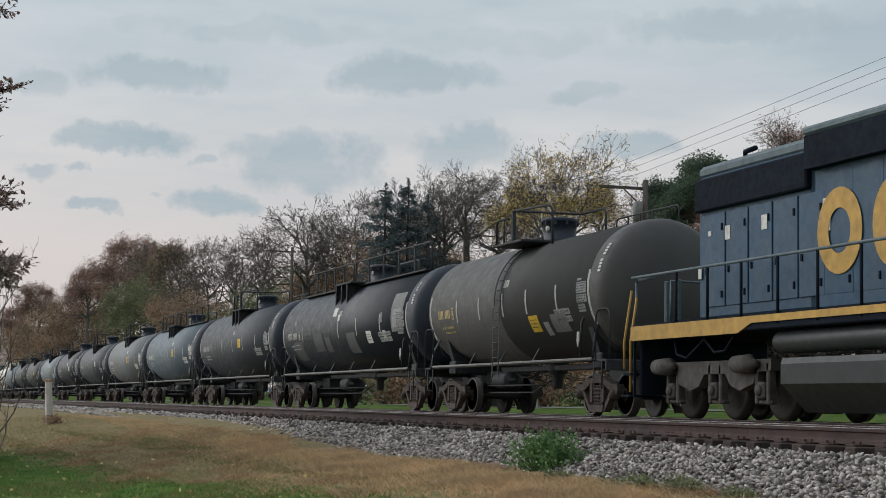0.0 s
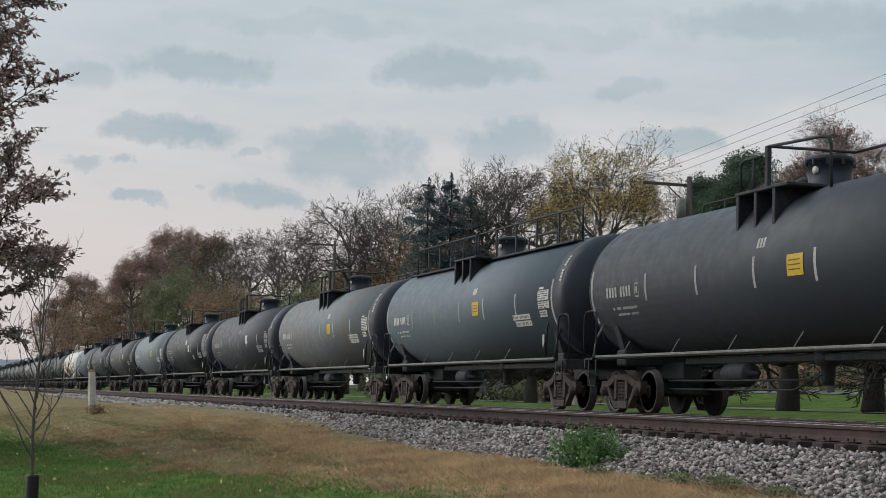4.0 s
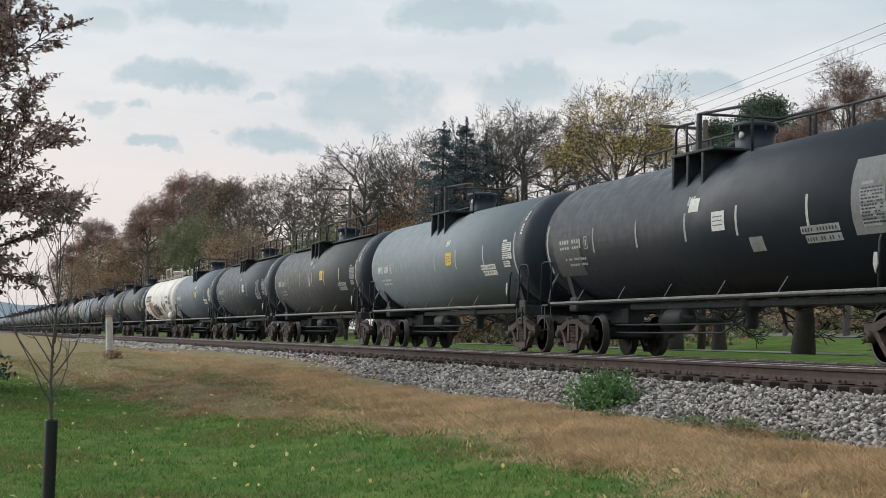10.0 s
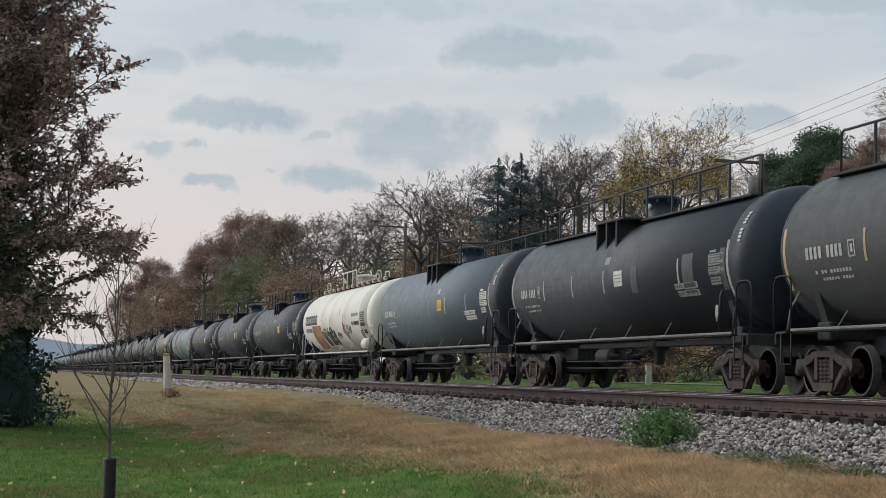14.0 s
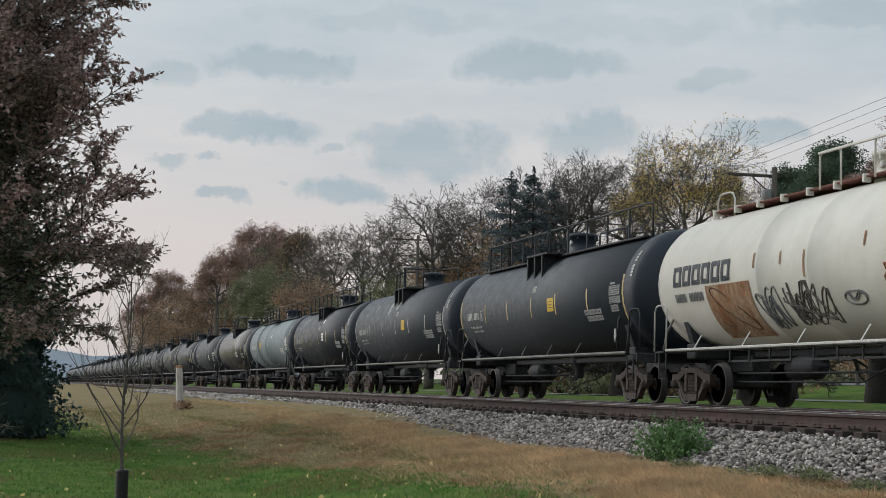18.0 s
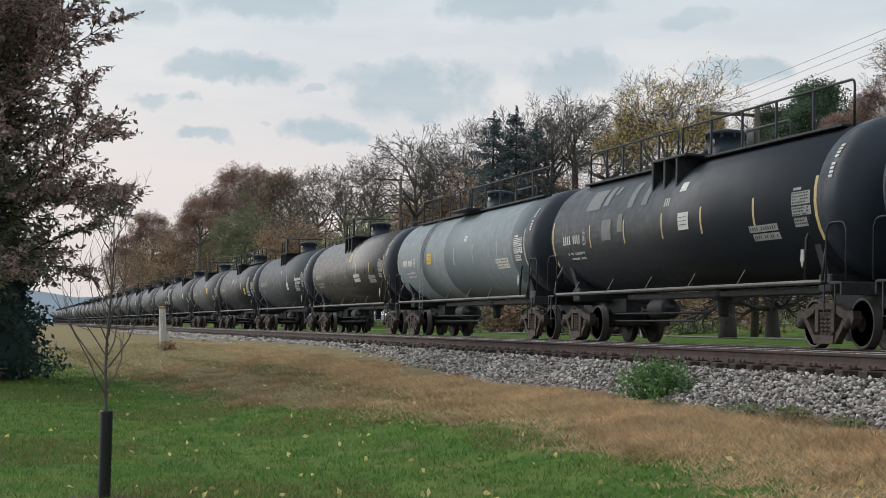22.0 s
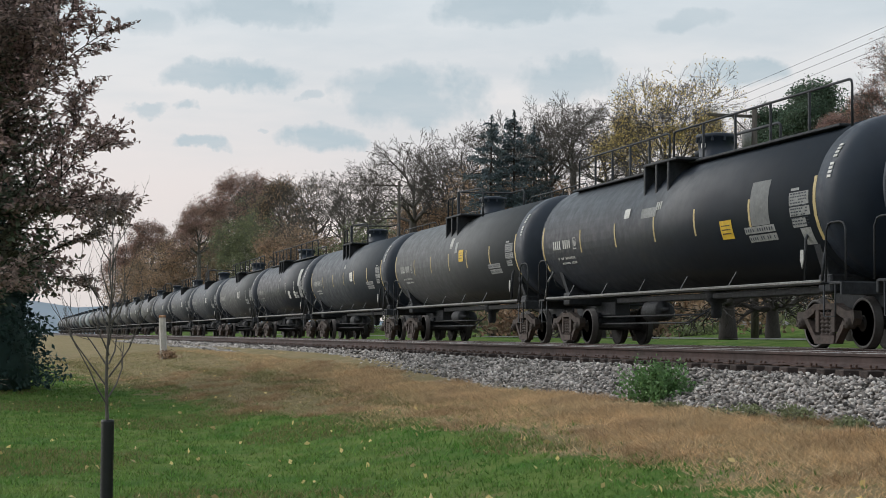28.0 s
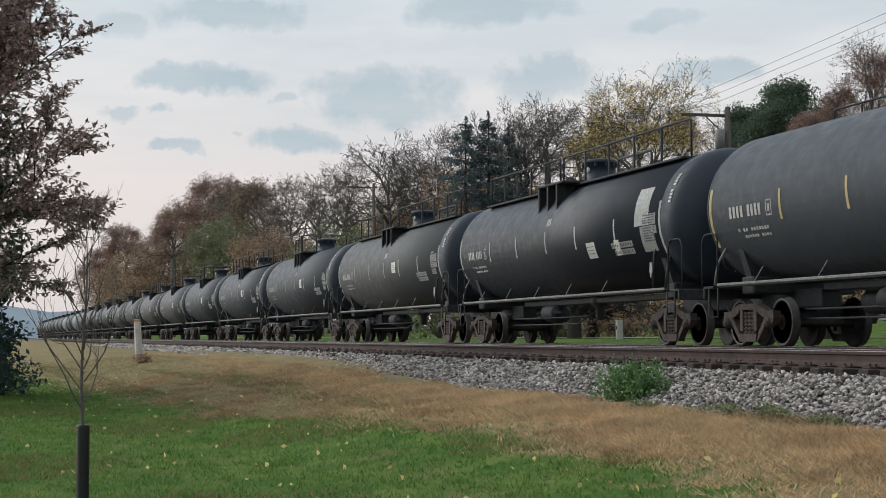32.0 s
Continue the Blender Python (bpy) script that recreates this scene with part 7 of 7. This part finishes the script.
def fluff_spot(rng):
    a = 8 + 30 * rng.random() ** 1.4
    y = 8.0 + 0.3 * dry_wave(a, 8) - abs(rng.normal(0, 0.8))
    if y < dry_edge(a) + 0.2 or rng.random() < 0.45 - 0.4 * dry_wave(a * 1.7, y * 1.4):
        return None, None
    return a, y


blades("lawn_grass", 150000, lawn_spot, 0.055, M_GRASSGREEN, "short green lawn grass", 61, 0.6, 0.009, 3)
def near_straw(rng):
    a, y = straw_spot(rng)
    return (a, y) if a is not None and (a < 27 or y > 6.6) else (None, None)


def far_straw(rng):
    a, y = straw_spot(rng)
    return (a, y) if a is not None and a >= 24 else (None, None)


blades("dry_grass", 70000, near_straw, 0.05, M_GRASSTAN, "short straw-coloured dry grass", 62, 1.1, 0.007, 6, 0.06, 0.6)
blades("dun_grass", 80000, far_straw, 0.042, M_GRASSDUN, "short dun and olive dry grass by the post", 66, 1.1, 0.008, 3, 0.05, 0.8)


def olive_spot(rng):
    a = 9 + 55 * rng.random() ** 1.7
    y = rng.uniform(-4.0, 7.2)
    e = dry_edge(a)
    if y < e:
        ok = math.sin(a * 0.9 - y * 0.7 + 2) + math.sin(a * 0.37 + y * 1.1) > 0.55
    else:
        ok = a > 20 and math.sin(y * 2.6 + a * 0.13) > 0.15 and y < e + 3.2
    return (a, y) if ok else (None, None)


def thatch_spot(rng):
    a = 8 + 40 * rng.random() ** 1.4
    y = rng.uniform(3.0, 8.3)
    if y < dry_edge(a) - 0.2 or math.sin(a * 2.3 + y * 1.7) + math.sin(a * 0.9 - y * 3.1) + 0.6 * math.sin(a * 5.1 + y * 4.3) < 0.75:
        return None, None
    return a, y


blades("olive_grass", 85000, olive_spot, 0.055, M_GRASSOLIVE, "patches of olive and yellowing lawn grass", 64, 0.7, 0.008, 4)
blades("brown_thatch", 36000, thatch_spot, 0.075, M_GRASSBROWN, "brown matted clumps in the dry grass", 65, 0.9, 0.007, 16, 0.08, 1.2)
blades("tall_dry_grass", 120000, fluff_spot, 0.062, M_GRASSTAN, "fluffy matted tan grass along the ballast", 63, 1.0, 0.006, 22, 0.085, 0.8)


def fallen_leaves():
    rng = np.random.default_rng(71)
    pts = []
    while len(pts) < 340:
        a, y = 11 + 40 * rng.random() ** 1.6, rng.uniform(-3.5, 6.5)
        pts.append((-a, y, ground_z(-a, y) + 0.035))
    me = leaf_cloud(np.array(pts), 0.078, M_FALLEN, "fallen_leaves", rng, 0.010, 0.7)
    tagged(new("fallen_leaves", me), "scattered fallen yellow leaves on the lawn", "leaves", kind="stuff")


fallen_leaves()


# ---- posts, poles, road and distance ----
def marker_post():
    x, y = -57.3, 5.09
    z = ground_z(x, y) - 0.1
    t = thing("marker_post", pose(x, y, z, 3.2, 0, 0), "weathered white concrete post with a rusty cap", "post")
    part("shaft", Shape().turned([(0.0, 0.135), (1.50, 0.115), (1.52, 0.10), (1.52, 0.0)], 8, "z", smooth=False), M_POSTPAINT, t)
    part("cap", Shape().turned([(1.52, 0.125), (1.585, 0.125), (1.60, 0.09), (1.60, 0.0)], 8, "z", smooth=False), M_RUST, t, "rust-brown cap")
    blob_shrub("grass_clump", x + 0.25, y + 0.05, (0.5, 0.4), 0.35, 420, 0.10, M_LEAFORANGE, "brown dead grass clump at the post's foot", 88, "weeds")


marker_post()


def lawn_bollard(az, d):
    x, y = -d * math.cos(radians(az)), d * math.sin(radians(az))
    z = ground_z(x, y)
    t = thing("bollard", pose(x, y, z), "short white post with a brown top on the far lawn", "post")
    part("shaft", Shape().box((0, 0, 0.34), (0.22, 0.22, 0.74), bevel=0.03), M_POSTPAINT, t)
    part("cap", Shape().box((0, 0, 0.74), (0.26, 0.26, 0.07), bevel=0.015), M_RUST, t)
    part("plate", Shape().box((0.0, -0.114, 0.42), (0.07, 0.012, 0.14)), M_HEAD, t)


lawn_bollard(21.54, 60)


def utility_pole(a, y, top, arm=True):
    x = -a
    z = ground_z(x, y) - 0.2
    h = top - z
    t = thing("utility_pole", pose(x, y, z), "weathered wooden utility pole with one crossarm", "utility pole", "pole line")
    part("pole", Shape().tube([(0, 0, 0), (0, 0, h * 0.5), (0, 0, h)], 0.17, 10, r_end=0.11), M_POLE, t)
    part("crossarm", Shape().box((-0.14, -0.85, h - 0.35), (0.10, 2.3, 0.12), bevel=0.01), M_POLE, t)
    part("brace", Shape().box((-0.13, -0.50, h - 0.76), (0.03, 0.05, 1.15), pose(0, 0, 0, 50, 0, 0)), M_POLE, t)
    for u in (-1.8, -1.1, -0.3):
        part("insulator", Shape().turned([(0, 0.02), (0.10, 0.03), (0.12, 0.055), (0.18, 0.05), (0.22, 0.02), (0.22, 0.0)], 8, "z", (-0.14, u, h - 0.29)), M_POSTPAINT, t)
    part("transformer", Shape().turned([(h - 1.75, 0.0), (h - 1.74, 0.19), (h - 1.0, 0.21), (h - 0.93, 0.12), (h - 0.92, 0.0)], 14, "z", (0.02, -0.36, 0)), M_EDGE, t) if arm else None
    return h + z


POLES = [(61.8, 29.2, 9.6), (122.0, 28.3, 11.9), (184.0, 28.5, 10.4), (246.0, 28.0, 10.4), (8.0, 29.6, 12.2)]
for k, (pa, py, pt) in enumerate(POLES):
    utility_pole(pa, py, pt, k == 0)


def wires():
    order = sorted(POLES)
    for i, (u, dz) in enumerate(((-1.8, -0.06), (-1.1, -0.06), (-0.3, -0.06), (0.0, -1.9))):
        s = Shape()
        for (a0, y0, t0), (a1, y1, t1) in zip(order, order[1:]):
            n = 10
            pts = [(-(a0 + (a1 - a0) * k / n) - 0.14, y0 + (y1 - y0) * k / n + u, t0 + (t1 - t0) * k / n + dz + 0.3 - 0.12 * 4 * (k / n) * (1 - k / n)) for k in range(n + 1)]
            s.tube(pts, 0.007, 4, False)
        tagged(part("overhead_wire", s, M_WIRE), "thin black overhead wire", "wire", "pole line")


wires()


def road():
    s = Shape()
    xs = [40 - 4 * k for k in range(56)]
    y0, y1 = 24.3, 28.2
    rows = []
    for x in xs:
        rows += [(x, y0, ground_z(x, y0) + 0.03), (x, (y0 + y1) / 2, ground_z(x, 26.2) + 0.07), (x, y1, ground_z(x, y1) + 0.03)]
    s.add(rows, [(3 * i + j, 3 * i + j + 1, 3 * i + j + 4, 3 * i + j + 3) for i in range(len(xs) - 1) for j in (0, 1)])
    tagged(part("road", s, M_ASPHALT), "pale worn asphalt lane beyond the railway", "road", kind="structure")
    w = Shape()
    rows = []
    for x in xs:
        rows += [(x, 35.5, ground_z(x, 35.5) + 0.03), (x, 36.9, ground_z(x, 36.9) + 0.03)]
    w.add(rows, [(2 * i, 2 * i + 1, 2 * i + 3, 2 * i + 2) for i in range(len(xs) - 1)])
    tagged(part("path", w, M_ASPHALT), "pale paved path across the far lawn", "path", kind="structure")


road()
M_CARWHITE = material("white_car_paint", (0.62, 0.63, 0.64), 0.25, 0, 0.05, 3.0, spec=0.6)
M_CARSILVER = material("silver_grey_car_paint", (0.22, 0.24, 0.26), 0.3, 0.2, 0.06, 3.0, spec=0.6)
M_GLASS = material("dark_car_glass", (0.012, 0.014, 0.016), 0.08, 0, 0.05, 3.0, spec=0.7)
M_TYRE = material("black_tyre_rubber", (0.02, 0.02, 0.02), 0.85)
M_TAIL = material("red_tail_lamp", (0.35, 0.02, 0.02), 0.25)
M_SIDING = material("white_clapboard_siding", (0.55, 0.55, 0.53), 0.7, 0, 0.08, 2.0)
M_SHINGLE = material("grey_brown_shingles", (0.09, 0.08, 0.075), 0.9, 0, 0.3, 3.0, 0.4, 20.0)
ROAD_CARS = []


def road_car(name, paint, label, length, height, prof, window, a_at, y):
    """A car seen across the tracks; its front is -x."""
    car = thing(name, None, label, "car")
    L2 = length / 2
    w = 1.76
    body = Shape().plate([(x * L2, z * height) for x, z in prof], w)
    part("body", body, paint, car)
    part("side_window", Shape().plate([(x * L2, z * height) for x, z in window], w + 0.02), M_GLASS, car, "dark side glass")
    tail_x = window[-1][0] * L2
    part("rear_window", Shape().box((L2 * 0.955, 0, height * 0.74), (0.06, w * 0.8, height * 0.26), pose(0, 0, 0, 0, -14, 0), bevel=0.02), M_GLASS, car)
    for sy in (-1, 1):
        part("tail_lamp", Shape().box((L2 * 0.985, sy * w * 0.42, height * 0.56), (0.09, 0.22, 0.20), bevel=0.03), M_TAIL, car, "red tail lamp")
    part("bumper", Shape().box((L2 * 0.99, 0, height * 0.26), (0.16, w * 0.98, 0.22), bevel=0.05), paint, car)
    part("plate_panel", Shape().box((L2 * 1.0 + 0.03, 0, height * 0.45), (0.02, 0.34, 0.14)), M_PALE, car, "blank pale panel")
    for sx in (-0.62, 0.60):
        for sy in (-1, 1):
            wl = part("wheel", Shape().turned([(-0.10, 0.0), (-0.10, 0.26), (-0.08, 0.33), (0.08, 0.33), (0.10, 0.26), (0.10, 0.0)], 20, "y"), M_TYRE, car, "", (sx * L2, sy * (w / 2 - 0.09), 0.33))
            part("rim", Shape().turned([(sy * 0.102, 0.0), (sy * 0.104, 0.19), (sy * 0.09, 0.20)], 14, "y"), M_EDGE, wl)
    ROAD_CARS.append((car, a_at, y))
    car.matrix_basis = pose(-a_at, y, ground_z(-a_at, y) + 0.06)


road_car("hatchback_car", M_CARWHITE, "white hatchback driving along the lane", 4.2, 1.48, [(-1, 0.22), (-1.0, 0.45), (-0.93, 0.55), (-0.5, 0.64), (-0.18, 0.95), (0.0, 1.0), (0.55, 0.98), (0.88, 0.72), (1.0, 0.60), (1.0, 0.22)], [(-0.40, 0.66), (-0.14, 0.92), (0.52, 0.93), (0.80, 0.68)], 38.5, 26.0)
road_car("suv_car", M_CARSILVER, "silver-grey sport utility car driving along the lane", 4.6, 1.70, [(-1, 0.22), (-1.0, 0.5), (-0.9, 0.58), (-0.5, 0.64), (-0.25, 0.95), (-0.1, 1.0), (0.82, 0.99), (0.97, 0.66), (1.0, 0.55), (1.0, 0.24)], [(-0.40, 0.66), (-0.2, 0.92), (0.78, 0.93), (0.84, 0.68)], 32.2, 26.1)
ROAD_SPEED = 12.0


def house(az, d, w, turn, label):
    x, y = -d * math.cos(radians(az)), d * math.sin(radians(az))
    z = ground_z(x, y) - 0.1
    t = thing("house", pose(x, y, z, 0, 0, turn), label, "house")
    wall = part("wall", Shape().box((0, 0, 1.45), (w, 7.0, 2.9), bevel=0.03), M_SIDING, t, "white clapboard wall")
    for k in range(12):
        part("clapboard", Shape().box((0, -3.52, 0.25 + k * 0.22), (w, 0.03, 0.20), pose(0, 0, 0, -4, 0, 0)), M_SIDING, wall)
    part("roof", Shape().plate([(-3.9, 2.85), (0, 4.7), (3.9, 2.85), (3.9, 2.98), (0, 4.88), (-3.9, 2.98)], w + 0.6, pose(0, 0, 0, 0, 0, 90)), M_SHINGLE, t)
    part("gable", Shape().plate([(-3.4, 2.9), (0, 4.6), (3.4, 2.9)], w - 0.1, pose(0, 0, 0, 0, 0, 90)), M_SIDING, t)
    for k in range(4):
        u = -w / 2 + w * (k + 0.5) / 4
        wn = part("window", Shape().box((u, -3.56, 1.65), (1.1, 0.08, 1.25), bevel=0.02), M_WHITE, t)
        part("pane", Shape().box((u, -3.60, 1.65), (0.92, 0.04, 1.07)), M_GLASS, wn)


house(27.0, 98, 13, 12, "low white clapboard house across the lawn")
house(33.0, 92, 12, -8, "low white clapboard house across the lawn")


def hills():
    s = Shape()
    n, r = 90, 1600.0
    vs = []
    for k in range(n + 1):
        az = radians(-60 + 130 * k / n)
        h = 22 + 8 * math.sin(k * 0.31 + 1) + 4 * math.sin(k * 0.83) + 2 * math.sin(k * 2.3)
        for rr, z in ((r - 220, -6), (r, h), (r + 500, -6)):
            vs.append((-rr * math.cos(az), rr * math.sin(az), z))
    s.add(vs, [(3 * k + j, 3 * k + j + 1, 3 * k + j + 4, 3 * k + j + 3)[::-1] for k in range(n) for j in (0, 1)], True)
    tagged(part("distant_hills", s, M_HILL), "hazy blue wooded ridge far away", "hills", kind="structure")


hills()


# ---- what moves ----
def motions():
    """The train rolls by, slowly gaining speed; its wheels turn with the way it has gone."""
    steps = [2.0 * k for k in range(17)]
    for ob, ahead in TRAIN:
        walk(ob, [(t, pose(travel(t) - ahead, TRACK_FAR, 0)) for t in steps])
    for ob, ahead, across in ROAD_CARS:
        walk(ob, [(t, pose(-(ahead + ROAD_SPEED * t), across, ground_z(-(ahead + ROAD_SPEED * t), across) + 0.06)) for t in steps])
    turns = [0.05 * k for k in range(641)]
    first = {}
    for ob, sx, radius in [(o, s, 0.457) for o, s in SPINNERS] + LOCO_SPINNERS:
        key = (round(sx, 2), radius)
        if key not in first:
            walk(ob, [(t, pose(sx, 0, 0.508 - 0.62 if radius > 0.5 else 0) @ Euler((0, travel(t) / radius, 0)).to_matrix().to_4x4()) for t in turns])
            first[key] = ob
        else:
            ob.rotation_mode = "QUATERNION"
            ob.animation_data_create()
            ob.animation_data.action = first[key].animation_data.action
            ob.animation_data.action_slot = first[key].animation_data.action_slot


motions()
